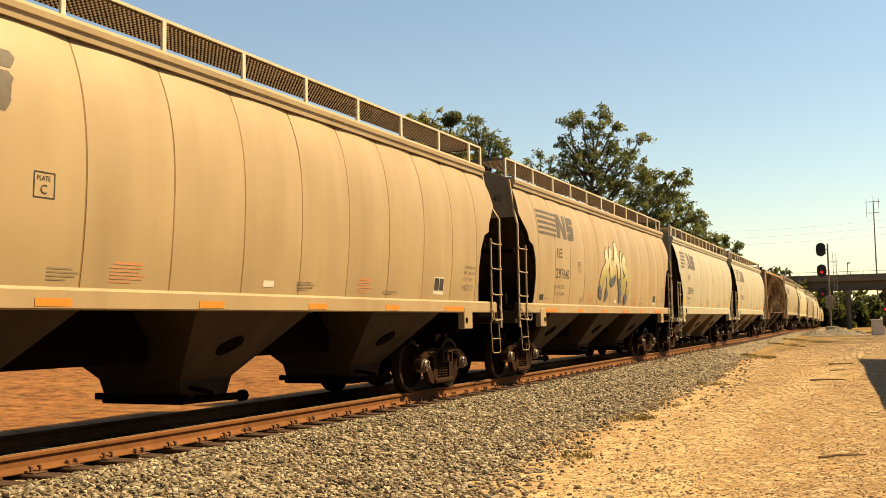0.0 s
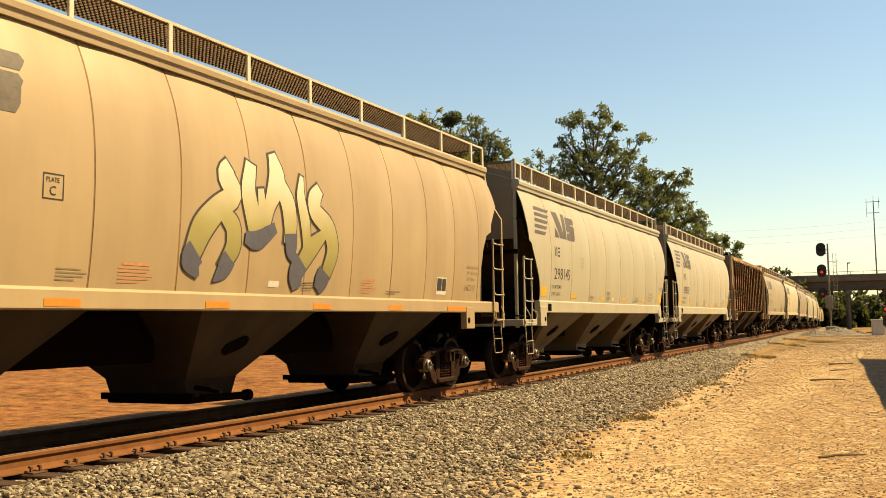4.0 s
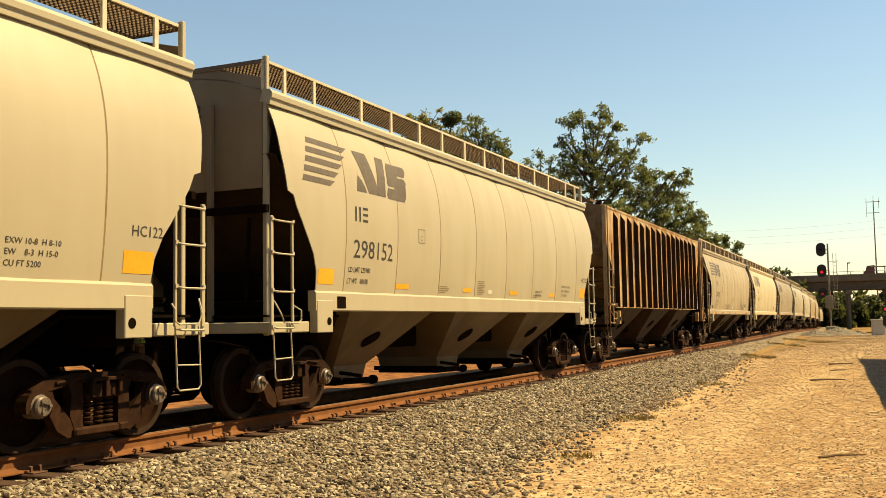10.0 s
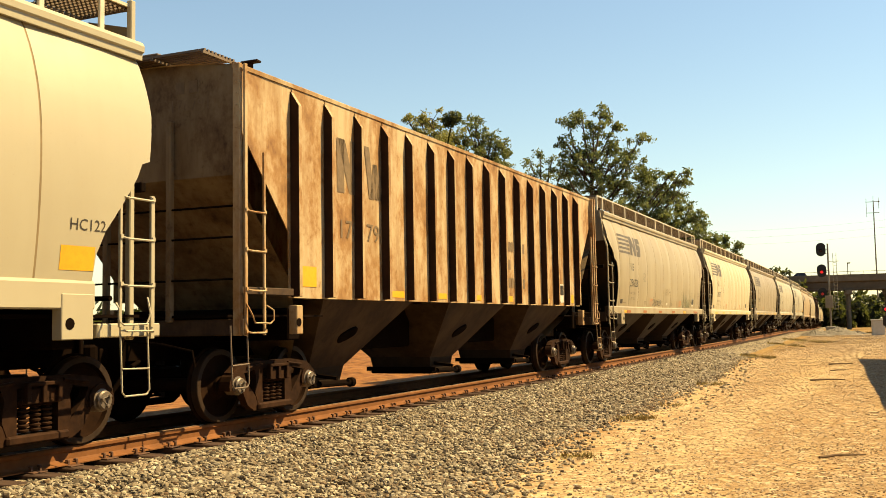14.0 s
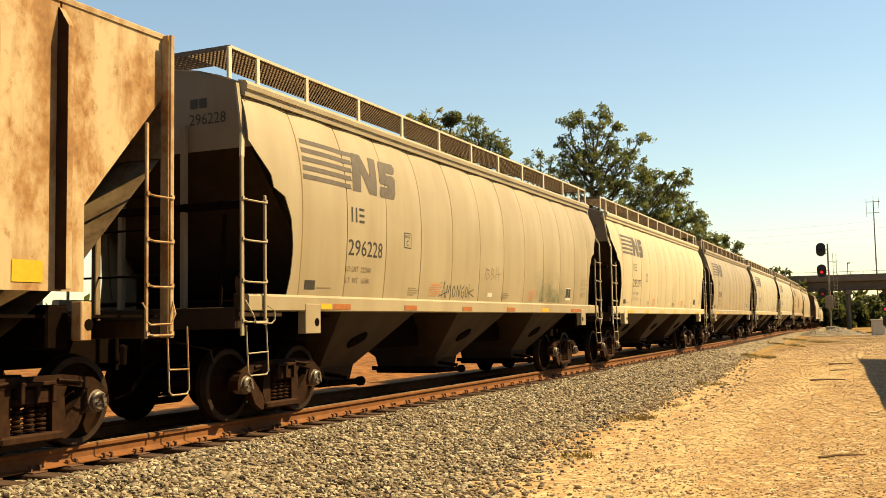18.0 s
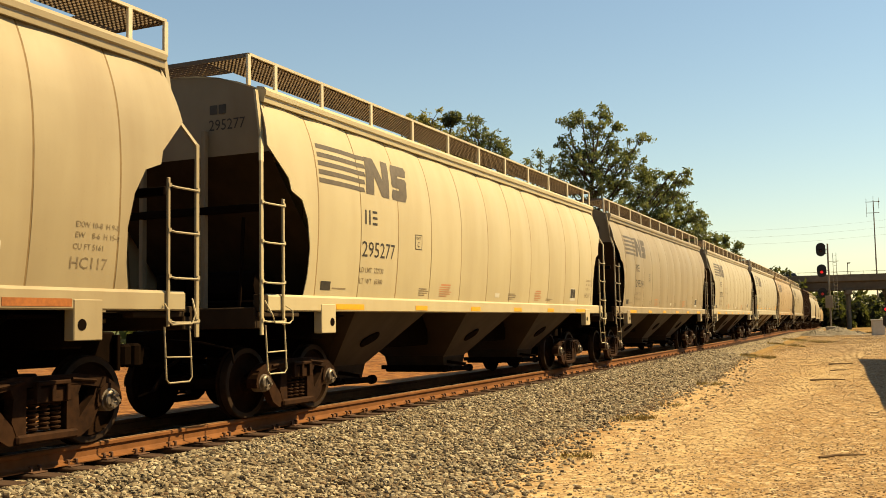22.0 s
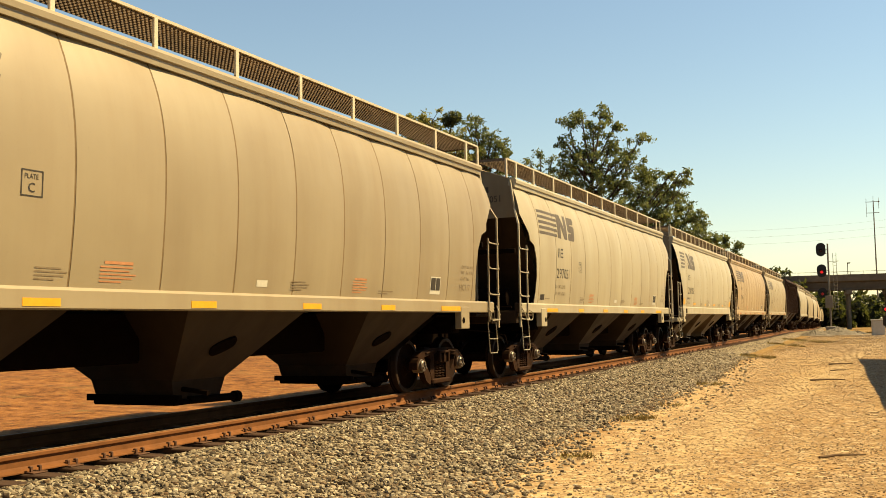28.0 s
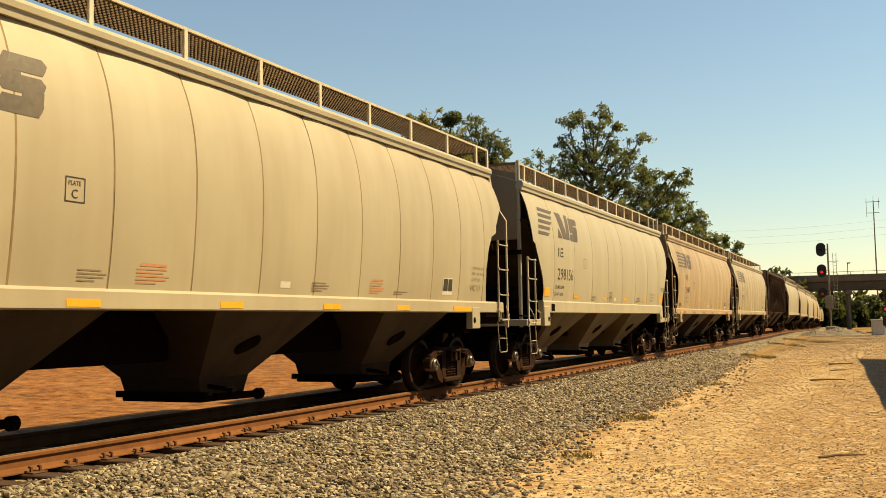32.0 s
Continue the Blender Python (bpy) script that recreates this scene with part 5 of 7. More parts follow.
def build_train():
    tan, dusty, pale = (0.339, 0.241, 0.125), (0.315, 0.252, 0.148), (0.35, 0.297, 0.193)
    soil = (0.161, 0.098, 0.0455)
    long_tan = "tan weathered covered hopper car with rounded welded sides"
    long_grey = "pale grey covered hopper car with rounded welded sides"
    short_grey = "clean light grey covered hopper car with yellow reflectors"
    rounded = [(0, -64.75, "296410", tan, 0.45, OLD, long_tan), (1, -48.00, "297640", tan, 0.42, OLD, "tan weathered covered hopper car with a sprayed green mural"),
               (5, 17.24, "296228", dusty, 0.48, HALF, "grey covered hopper car with rounded sides and scrawled paint"),
               (6, 34.15, "295277", (0.43, 0.355, 0.21), 0.22, FULL, long_grey), (7, 51.02, "295394", (0.28, 0.224, 0.136), 0.45, FULL, "dusty grey covered hopper car with rounded welded sides"),
               (8, 67.97, "297051", pale, 0.30, FULL, long_grey), (10, 100.35, "296871", tan, 0.5, HALF, long_tan), (11, 117.20, "297318", dusty, 0.4, HALF, long_tan)]
    for i, u, number, col, amt, refl, label in rounded:
        body, shade, lower = greys(i, col, soil, amt)
        car = hopper_car("rounded", u, label, body, shade, lower)
        dress_rounded(car, number, refl, old=(i == 5))
        if i == 1:
            mural(car)
        if i == 5:
            scrawl(car)
    for i, u, number in ((2, -30.88, "298145"), (3, -15.13, "298152"), (9, 85.07, "298156")):
        body, shade, lower = greys(i, (0.343, 0.294, 0.193), soil, 0.16)
        # Darker than the body paint: underside shade is part of this colour.
        lower = paint("clean_shaded_lower_paint_%d" % i, (0.125, 0.086, 0.045), (0.03, 0.016, 0.0075), 0.6, i)
        dress_short(hopper_car("short", u, short_grey, body, shade, lower), number)
    rust = rusted("rust_eaten_grey_paint", (0.41, 0.30, 0.165), (0.265, 0.138, 0.05), (0.13, 0.058, 0.021), 2.0, 0.30)
    # Hopper bottoms take rust colours darkened for the shade below the side.
    grime = rusted("grimy_shaded_rust_paint", (0.062, 0.035, 0.016), (0.036, 0.018, 0.008), (0.014, 0.007, 0.0035), 6.0, 0.4)
    car = hopper_car("ribbed", 0.37, "rust-streaked ribbed covered hopper car with faded lettering", rust, M_IRON, grime)
    dress_ribbed(car)
    dark = rusted("dark_brown_rusted_paint", (0.084, 0.042, 0.021), (0.0595, 0.028, 0.0154), (0.028, 0.014, 0.0084), 4.0, 0.5)
    hopper_car("ribbed", 134.3, "dark brown ribbed covered hopper car far along the train", dark, M_IRON, grime, near=False)
    for i in range(13, 26):
        body, shade, lower = GREYS.setdefault(i % 4, greys(20 + i % 4, (tan, pale, dusty, pale)[i % 4], soil, 0.4))
        hopper_car("rounded", 151.5 + (i - 13) * 16.87, "distant grey covered hopper car in a long train", body, shade, lower, near=False)


def ribbon(spine, wide, grow, off):
    """A tapering painted band along a spine of (along, height, width factor), laid on the side."""
    pts = []
    for (a, za, wa), (c, zc, wc) in zip(spine, spine[1:]):
        for j in range(5):
            q = j / 5
            pts.append((a + (c - a) * q, za + (zc - za) * q, wa + (wc - wa) * q))
    pts.append(spine[-1])
    for _ in range(3):
        pts = pts[:1] + [tuple((p + 2 * q + r) / 4 for p, q, r in zip(*w)) for w in zip(pts, pts[1:], pts[2:])] + pts[-1:]
    b, rows = Build(), []
    for i, (u, z, w) in enumerate(pts):
        p, q = pts[max(0, i - 1)], pts[min(len(pts) - 1, i + 1)]
        d = Vector((q[0] - p[0], q[1] - p[1])).normalized()
        h = wide * w / 2 + grow
        if i in (0, len(pts) - 1):
            e = -grow if i == 0 else grow
            u, z = u + d.x * e, z + d.y * e
        rows.append([(u - d.y * h, z + d.x * h, 0), (u, z, 0), (u + d.y * h, z - d.x * h, 0)])
    b.sheet(rows)
    b = wrapped("rounded", b)
    b.v = [(x + off, y, z) for x, y, z in b.v]
    return b


def mural(car):
    """Spray paint of plain swelling bands: dark edge, cream above, olive below, slate feet."""
    M_EDGE = plain("spray_dark_edge", (0.0525, 0.042, 0.0315), 0.6, 0, 0.2, 15, 0)
    M_BLUE = plain("spray_slate", (0.075, 0.07, 0.085), 0.6, 0, 0.2, 12, 0)
    mat, nt, bs = nodes_of("spray_cream_to_olive")
    sep = nt.nodes.new("ShaderNodeSeparateXYZ")
    nt.links.new(coords(nt), sep.inputs["Vector"])
    k = math_of(nt, "ADD", math_of(nt, "MULTIPLY", math_of(nt, "SUBTRACT", sep.outputs["Z"], 1.7), 0.6), math_of(nt, "MULTIPLY", noise_of(nt, coords(nt), 3.0, 3, 0.5), 0.18))
    nt.links.new(ramp(nt, k, [(0.2, (0.189, 0.161, 0.0385)), (0.48, (0.28, 0.231, 0.07)), (0.66, (0.392, 0.329, 0.168)), (0.85, (0.49, 0.434, 0.294))]), bs.inputs["Base Color"])
    bs.inputs["Roughness"].default_value = 0.6
    bands = [[(7.24, 3.05, 0.7), (7.12, 2.92, 1.1), (7.38, 2.72, 0.9), (7.02, 2.55, 1.0), (6.74, 2.3, 1.2), (6.6, 1.98, 0.9)], [(7.08, 2.5, 0.6), (7.32, 2.35, 1.0), (7.34, 2.1, 1.0), (7.1, 1.85, 0.5)],
             [(7.68, 3.14, 0.7), (7.58, 2.8, 1.0), (7.7, 2.5, 1.0), (7.76, 2.32, 0.9), (7.9, 2.5, 0.6), (7.85, 2.85, 0.4)], [(8.12, 3.32, 0.5), (8.22, 3.0, 1.3), (8.02, 2.66, 0.7), (7.95, 2.4, 0.6)],
             [(8.25, 2.95, 0.8), (8.45, 2.7, 1.1), (8.5, 2.4, 1.0), (8.42, 2.2, 0.6)], [(8.78, 3.12, 0.3), (8.72, 2.85, 0.7), (8.86, 2.5, 0.8), (8.9, 2.22, 0.6)],
             [(9.2, 3.0, 0.6), (9.06, 2.86, 1.0), (9.06, 2.68, 0.9), (9.42, 2.5, 1.0), (9.56, 2.2, 1.0), (9.4, 1.88, 0.8)], [(9.3, 2.4, 0.5), (9.0, 2.2, 1.0), (8.8, 1.98, 0.9)]]
    feet = [[(6.66, 2.02, 1.1), (6.56, 1.92, 1.1), (6.72, 1.74, 0.2)], [(7.26, 1.98, 0.9), (7.16, 1.84, 0.9), (6.98, 1.7, 0.1)], [(7.55, 2.24, 0.5), (7.8, 2.2, 0.9), (8.15, 2.4, 0.5)],
            [(8.5, 2.35, 1.0), (8.52, 2.12, 0.9), (8.6, 2.0, 0.2)], [(8.78, 2.02, 1.2), (8.66, 1.85, 1.3), (8.72, 1.66, 0.7)], [(9.36, 1.9, 1.1), (9.28, 1.76, 1.1), (9.2, 1.66, 0.6)]]
    edge = Build()
    for i, spine in enumerate(bands):
        e = ribbon(spine, 0.29, 0.028, 0.0005 * i)
        edge.add(e.v, e.f)
    art = part("mural", edge, M_EDGE, car, "green and cream sprayed mural of swelling shapes")
    for i, spine in enumerate(bands):
        part("mural_band", ribbon(spine, 0.29, 0.0, 0.006 + 0.0007 * i), mat, art)
    for i, spine in enumerate(feet):
        part("mural_foot", ribbon(spine, 0.29, 0.0, 0.013 + 0.0005 * i), M_BLUE, art, "slate grey spray")


def strokes(kind, runs, t):
    """Pen strokes of width t along runs of (along, height)."""
    b = Build()
    for run in runs:
        for (a, z0), (c, z1) in zip(run, run[1:]):
            d = Vector((c - a, z1 - z0)).normalized()
            n = Vector((-d.y, d.x)) * t / 2
            e = d * t * 0.3
            b.add([(a - e.x + n.x, z0 - e.y + n.y, 0), (a - e.x - n.x, z0 - e.y - n.y, 0), (c + e.x - n.x, z1 + e.y - n.y, 0), (c + e.x + n.x, z1 + e.y + n.y, 0)], [(0, 1, 2, 3)])
    return wrapped(kind, b)


def scrawl(car):
    """Unreadable sprayed scribbles."""
    runs = [[(5.86, 1.64), (6.30, 1.73)], [(6.02, 1.62), (6.14, 1.93), (6.2, 1.63)], [(6.24, 1.62), (6.3, 1.86), (6.36, 1.70), (6.43, 1.87), (6.5, 1.64)],
            [(6.60, 1.66), (6.56, 1.78), (6.63, 1.85), (6.69, 1.76), (6.66, 1.66), (6.60, 1.64)], [(6.75, 1.64), (6.78, 1.86), (6.88, 1.65), (6.92, 1.88)],
            [(7.1, 1.86), (7.0, 1.80), (6.98, 1.68), (7.07, 1.63), (7.13, 1.72), (7.06, 1.74)], [(7.2, 1.66), (7.17, 1.78), (7.24, 1.85), (7.3, 1.74), (7.26, 1.65), (7.2, 1.65)],
            [(7.36, 1.62), (7.36, 1.9)], [(7.62, 1.8), (7.36, 1.74), (7.66, 1.66)], [(5.95, 1.80), (5.97, 1.82)], [(5.95, 1.88), (5.97, 1.90)]]
    runs = [[(5.86 + 0.87 * (u - 5.86), 1.62 + 0.92 * (z - 1.62)) for u, z in run] for run in runs]
    part("scribble", strokes("rounded", runs, 0.016), M_INK, car, "black sprayed scribble")
    runs = [[(8.1, 2.16), (7.98, 2.2), (7.93, 2.08), (8.0, 1.99), (8.12, 2.04), (8.1, 2.1), (8.03, 2.1)], [(8.2, 2.0), (8.22, 2.22), (8.34, 2.17), (8.25, 2.1), (8.38, 2.06), (8.2, 1.98)],
            [(8.45, 2.0), (8.47, 2.25)], [(8.6, 1.98), (8.6, 2.27)], [(8.42, 2.09), (8.78, 2.13)], [(7.86, 2.0), (7.88, 2.02)], [(7.88, 2.2), (7.9, 2.22)]]
    part("scribble", strokes("rounded", runs, 0.016), M_FAINT, car, "thin sprayed scribble")
    mat, nt, bs = nodes_of("pale_green_spray")
    bs.inputs["Base Color"].default_value = (0.10, 0.14, 0.07, 1)
    bs.inputs["Roughness"].default_value = 0.6
    sep = nt.nodes.new("ShaderNodeSeparateXYZ")
    nt.links.new(coords(nt), sep.inputs["Vector"])
    fall = ramp(nt, math_of(nt, "DIVIDE", math_of(nt, "SUBTRACT", sep.outputs["Z"], 1.6), 0.75), [(0.0, grey(0.6)), (0.35, grey(0.4)), (1.0, grey(0))])
    ends = ramp(nt, math_of(nt, "DIVIDE", math_of(nt, "SUBTRACT", sep.outputs["Y"], 2.3), 2.8), [(0.0, grey(0)), (0.3, grey(1)), (0.75, grey(1)), (1.0, grey(0))])
    mist = ramp(nt, noise_of(nt, coords(nt), 2.6, 4, 0.6), [(0.35, grey(0)), (0.65, grey(1))])
    nt.links.new(math_of(nt, "MULTIPLY", math_of(nt, "MULTIPLY", fall, ends), mist), bs.inputs["Alpha"])
    part("green_haze", wrapped("rounded", bar(Build(), 10.45, 13.2, 1.61, 2.3)), mat, car, "thin green spray paint")


def dress_ribbed(car):
    k = "ribbed"
    M_GHOST = plain("ghost_lettering", (0.135, 0.088, 0.046), 0.75, 0, 0.4, 12, 0)
    for name, outline in (("owner_mark", [(3.33, 3.06), (3.53, 3.06), (3.53, 3.84), (3.33, 3.84)]), ("owner_mark", [(3.36, 3.83), (3.56, 3.83), (3.86, 3.07), (3.67, 3.07)]), ("owner_mark", [(3.71, 3.06), (3.90, 3.06), (3.90, 3.84), (3.71, 3.84)]),
                          ("owner_mark", [(4.13, 3.84), (4.28, 3.84), (4.42, 3.07), (4.27, 3.07)]), ("owner_mark", [(4.29, 3.06), (4.44, 3.06), (4.53, 3.6), (4.41, 3.6)]),
                          ("owner_mark", [(4.40, 3.6), (4.52, 3.6), (4.63, 3.07), (4.47, 3.07)]), ("owner_mark", [(4.49, 3.06), (4.64, 3.06), (4.78, 3.84), (4.63, 3.84)])):
        part(name, wrapped(k, blob(Build(), outline)), M_GHOST, car, "faded dark block of a worn mark")
    part("car_number", letters(k, [("176", 3.34, 2.42, 0.26, 1.12)]), M_GHOST, car, "faded dark car number")
    part("car_number", letters(k, [("791", 4.17, 2.42, 0.26, 1.12)]), M_GHOST, car, "faded dark car number")
    for z, runs in ((2.62, ((9.8, 10.35), (10.65, 11.12))), (2.25, ((9.8, 10.26),)), (1.88, ((9.8, 10.38), (10.65, 11.08)))):
        for a, c in runs:
            u = a
            while u < c:
                part("owner_name", wrapped(k, bar(Build(), u, u + 0.125, z, z + (0.27 if (u == a) else 0.20))), M_GHOST, car)
                u += 0.165
    for a, c, z0, z1 in ((2.36, 2.76, 1.70, 1.97), (4.94, 5.4, 1.60, 1.70), (6.7, 7.05, 1.60, 1.70), (8.3, 8.65, 1.60, 1.70), (9.9, 10.35, 1.60, 1.71), (12.4, 12.75, 1.60, 1.70), (14.25, 14.6, 1.62, 1.82)):
        decal("reflector", k, a, c, z0, z1, M_YELLOW, car, "dirty yellow reflector")
    lab = decal("consolidated_label", k, 13.45, 13.8, 1.62, 2.05, M_WHITE, car, "white-framed black data label")
    L = KINDS[k]["long"]
    part("label_field", Build().box(1.467, 1.471, 13.48 - L / 2, 13.615 - L / 2, 1.80, 2.02).box(1.467, 1.471, 13.635 - L / 2, 13.77 - L / 2, 1.80, 2.02), M_INK, lab)
    b = Build()
    t = text_mesh("176791", 0.15, 1.0)
    b.add([(x + 0.45, 0.972 - L / 2, y + 3.84) for x, y, _ in t.v], t.f)
    for x in (0.55, 0.75):
        b.box(x, x + 0.13, 0.972 - L / 2, 0.976 - L / 2, 4.06, 4.21)
    part("end_number", b, M_GHOST, car)
    walk_way = Build().box(-0.45, 0.45, 0.75 - L / 2, L / 2 - 0.75, 4.52, 4.55, 0.008)
    for i in range(9):
        walk_way.box(-1.2, 1.2, 0.7 + 0.07 * i - L / 2, 0.735 + 0.07 * i - L / 2, 4.47, 4.50)
    for x in (-1.2, -0.4, 0.4, 1.17):
        walk_way.box(x, x + 0.03, 0.68 - L / 2, 1.3 - L / 2, 4.44, 4.47)
    part("board_walk", walk_way, M_GRATE, car, "slatted grating walkway")
    part("hatch_latch", Build().box(1.1, 1.3, 1.5 - L / 2, 1.56 - L / 2, 4.38, 4.52, 0.01).box(1.15, 1.4, 1.48 - L / 2, 1.58 - L / 2, 4.5, 4.53, 0.006), M_IRON, car)


build_train()

# ---- trees ----
M_BARK = plain("grey_brown_bark", (0.07, 0.049, 0.0315), 0.9, 0, 0.35, 6, 0.02)
M_LEAF = leaf_material("green_leaves", [(0.045, 0.062, 0.022), (0.105, 0.122, 0.043), (0.18, 0.192, 0.08), (0.07, 0.09, 0.032), (0.24, 0.232, 0.10)])
M_LEAF_PALE = leaf_material("yellowing_leaves", [(0.12, 0.115, 0.03), (0.22, 0.20, 0.055), (0.31, 0.27, 0.085), (0.16, 0.155, 0.04), (0.36, 0.31, 0.11)])
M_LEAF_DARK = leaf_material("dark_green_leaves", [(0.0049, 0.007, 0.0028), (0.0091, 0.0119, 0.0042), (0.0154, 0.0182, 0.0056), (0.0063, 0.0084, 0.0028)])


def leaves(centres, radii, per, size, rng):
    """Small folded leaf sprays round each twig end."""
    n = len(centres) * per
    d = rng.normal(size=(n, 3))
    d /= np.linalg.norm(d, axis=1)[:, None]
    p = np.repeat(np.array(centres), per, axis=0) + d * np.repeat(np.array(radii), per)[:, None] * (rng.random((n, 1)) ** 0.45) * np.array([1, 1, 0.72])
    a = rng.normal(size=(n, 3)) - np.array([0, 0, 0.5])
    a /= np.linalg.norm(a, axis=1)[:, None]
    w = np.cross(a, rng.normal(size=(n, 3)))
    w /= np.linalg.norm(w, axis=1)[:, None]
    s = (size * (0.6 + 0.8 * rng.random(n)))[:, None]
    v = np.stack([p - w * s * 0.2, p + a * s * 0.5 - w * s * 0.1, p + a * s, p + a * s * 0.5 + w * s * 0.32, p + w * s * 0.2], axis=1)
    k = 5 * np.arange(n)[:, None]
    faces = np.concatenate([k + np.array([[0, 1, 3, 4]])], axis=1).tolist() + (k + np.array([[1, 2, 3]])).tolist()
    return v.reshape(-1, 3).tolist(), faces


def tree(x, y, high, wide, seed, label, name="tree", bare=0.3, per=26, size=0.42, leaf=None, lumps=70, group=""):
    """A trunk that forks into limbs and twigs, with leaf sprays at the twig ends, gaps between them."""
    rng = np.random.default_rng(seed)
    base = Vector((x, y, land(x, y) - 0.1))
    t = thing(name, label, "tree", Matrix.Translation(base), group)
    wood, ends, radii = Build(), [], []
    trunk_top = Vector((rng.normal() * 0.3, rng.normal() * 0.3, high * bare))
    part("trunk", Build().tube([(0, 0, 0), (0.05, 0, high * bare * 0.5), trunk_top], high * 0.022, 10, high * 0.016), M_BARK, t)
    limbs = 9
    for i in range(limbs):
        w = 2 * math.pi * (i / limbs) + rng.normal() * 0.3
        reach = wide * 0.5 * (0.55 + 0.5 * rng.random())
        rise = (high - trunk_top.z) * (0.35 + 0.62 * ((i * 5) % limbs) / (limbs - 1))
        tip = trunk_top + Vector((math.cos(w) * reach * (1.15 - 0.75 * rise / (high - trunk_top.z)), math.sin(w) * reach * (1.15 - 0.75 * rise / (high - trunk_top.z)), rise))
        mid = trunk_top.lerp(tip, 0.5) + Vector((rng.normal() * 0.4, rng.normal() * 0.4, 0.1 * rise))
        wood.tube([trunk_top - Vector((0, 0, 0.4)), mid, tip], high * 0.010, 6, high * 0.003)
        for j in range(lumps // limbs):
            q = 0.3 + 0.7 * rng.random()
            start = (trunk_top.lerp(mid, q * 2) if q < 0.5 else mid.lerp(tip, q * 2 - 1))
            out = Vector((rng.normal(), rng.normal(), 0.35 + 0.5 * rng.normal())).normalized() * wide * (0.10 + 0.16 * rng.random())
            end = start + out
            end.z = min(end.z, high * 0.985)
            wood.tube([start, start.lerp(end, 0.5) + Vector((0, 0, 0.15)), end], high * 0.0032, 4, high * 0.001)
            ends.append(tuple(end))
            radii.append(wide * (0.055 + 0.075 * rng.random()))
    part("branching", wood, M_BARK, t)
    v, f = leaves(ends, radii, per, size, rng)
    me = bpy.data.meshes.new("crown")
    me.from_pydata(v, [], f)
    tagged(part("crown", me, leaf or M_LEAF, t), "", "", "", "stuff")
    return t


def at_pixel_bearing(px, dist):
    """World x, y at a distance along the ground in the direction of a picture column."""
    w = YAW - math.atan((px - 784) / (784 / math.tan(radians(48.27 / 2))))
    return -math.sin(w) * dist, math.cos(w) * dist


def crowned_tree(px, dist, limbs, seed, label, leaf=None, per=52, twigs=14, size=0.22):
    """A tree whose limbs (side, height, spread of the spray at the tip) are told one by one; sprays of leaves with gaps between them."""
    rng = np.random.default_rng(seed)
    x, y = at_pixel_bearing(px, dist)
    w = math.atan2(-x, y)
    right, back = Vector((math.cos(w), math.sin(w), 0)), Vector((-math.sin(w), math.cos(w), 0))
    base = Vector((x, y, land(x, y) - 0.1))
    high = max(z for _, z, _ in limbs)
    t = thing("tree", label, "tree", Matrix.Translation(base))
    trunk = [Vector((0, 0, 0)), right * 0.1 + Vector((0, 0, high * 0.25)), right * -0.1 + Vector((0, 0, high * 0.5)), right * 0.15 + Vector((0, 0, high * 0.8))]
    part("trunk", Build().tube(trunk, high * 0.021, 10, high * 0.006), M_BARK, t)
    wood, ends, radii = Build(), [], []
    for side, z, spread in limbs:
        depth = rng.normal() * (0.5 + 0.09 * (high - z))
        tip = right * side + back * depth + Vector((0, 0, z))
        root = Vector((0, 0, max(high * 0.22, min(z - 0.9 * abs(side) - 1.2, high * 0.75))))
        mid = root.lerp(tip, 0.55) + Vector((0, 0, -0.08 * (tip - root).length)) + right * rng.normal() * 0.15
        wood.tube([root, root.lerp(mid, 0.5), mid, mid.lerp(tip, 0.5), tip], high * 0.0075, 6, high * 0.0018)
        for j in range(max(4, int(twigs * spread * spread))):
            out = Vector((rng.normal(), rng.normal(), rng.normal() * 0.75)).normalized() * spread * (0.4 + 0.95 * rng.random())
            start = mid.lerp(tip, 0.45 + 0.55 * rng.random())
            end = tip + out
            wood.tube([start, start.lerp(end, 0.55) + Vector((0, 0, 0.06)), end], high * 0.0018, 4, high * 0.0006)
            ends.append(tuple(end))
            radii.append(0.28 + 0.34 * rng.random())
    part("branching", wood, M_BARK, t)
    v, f = leaves(ends, radii, per, size, rng)
    me = bpy.data.meshes.new("crown")
    me.from_pydata(v, [], f)
    tagged(part("crown", me, leaf or M_LEAF, t), "", "", "", "stuff")
    return t


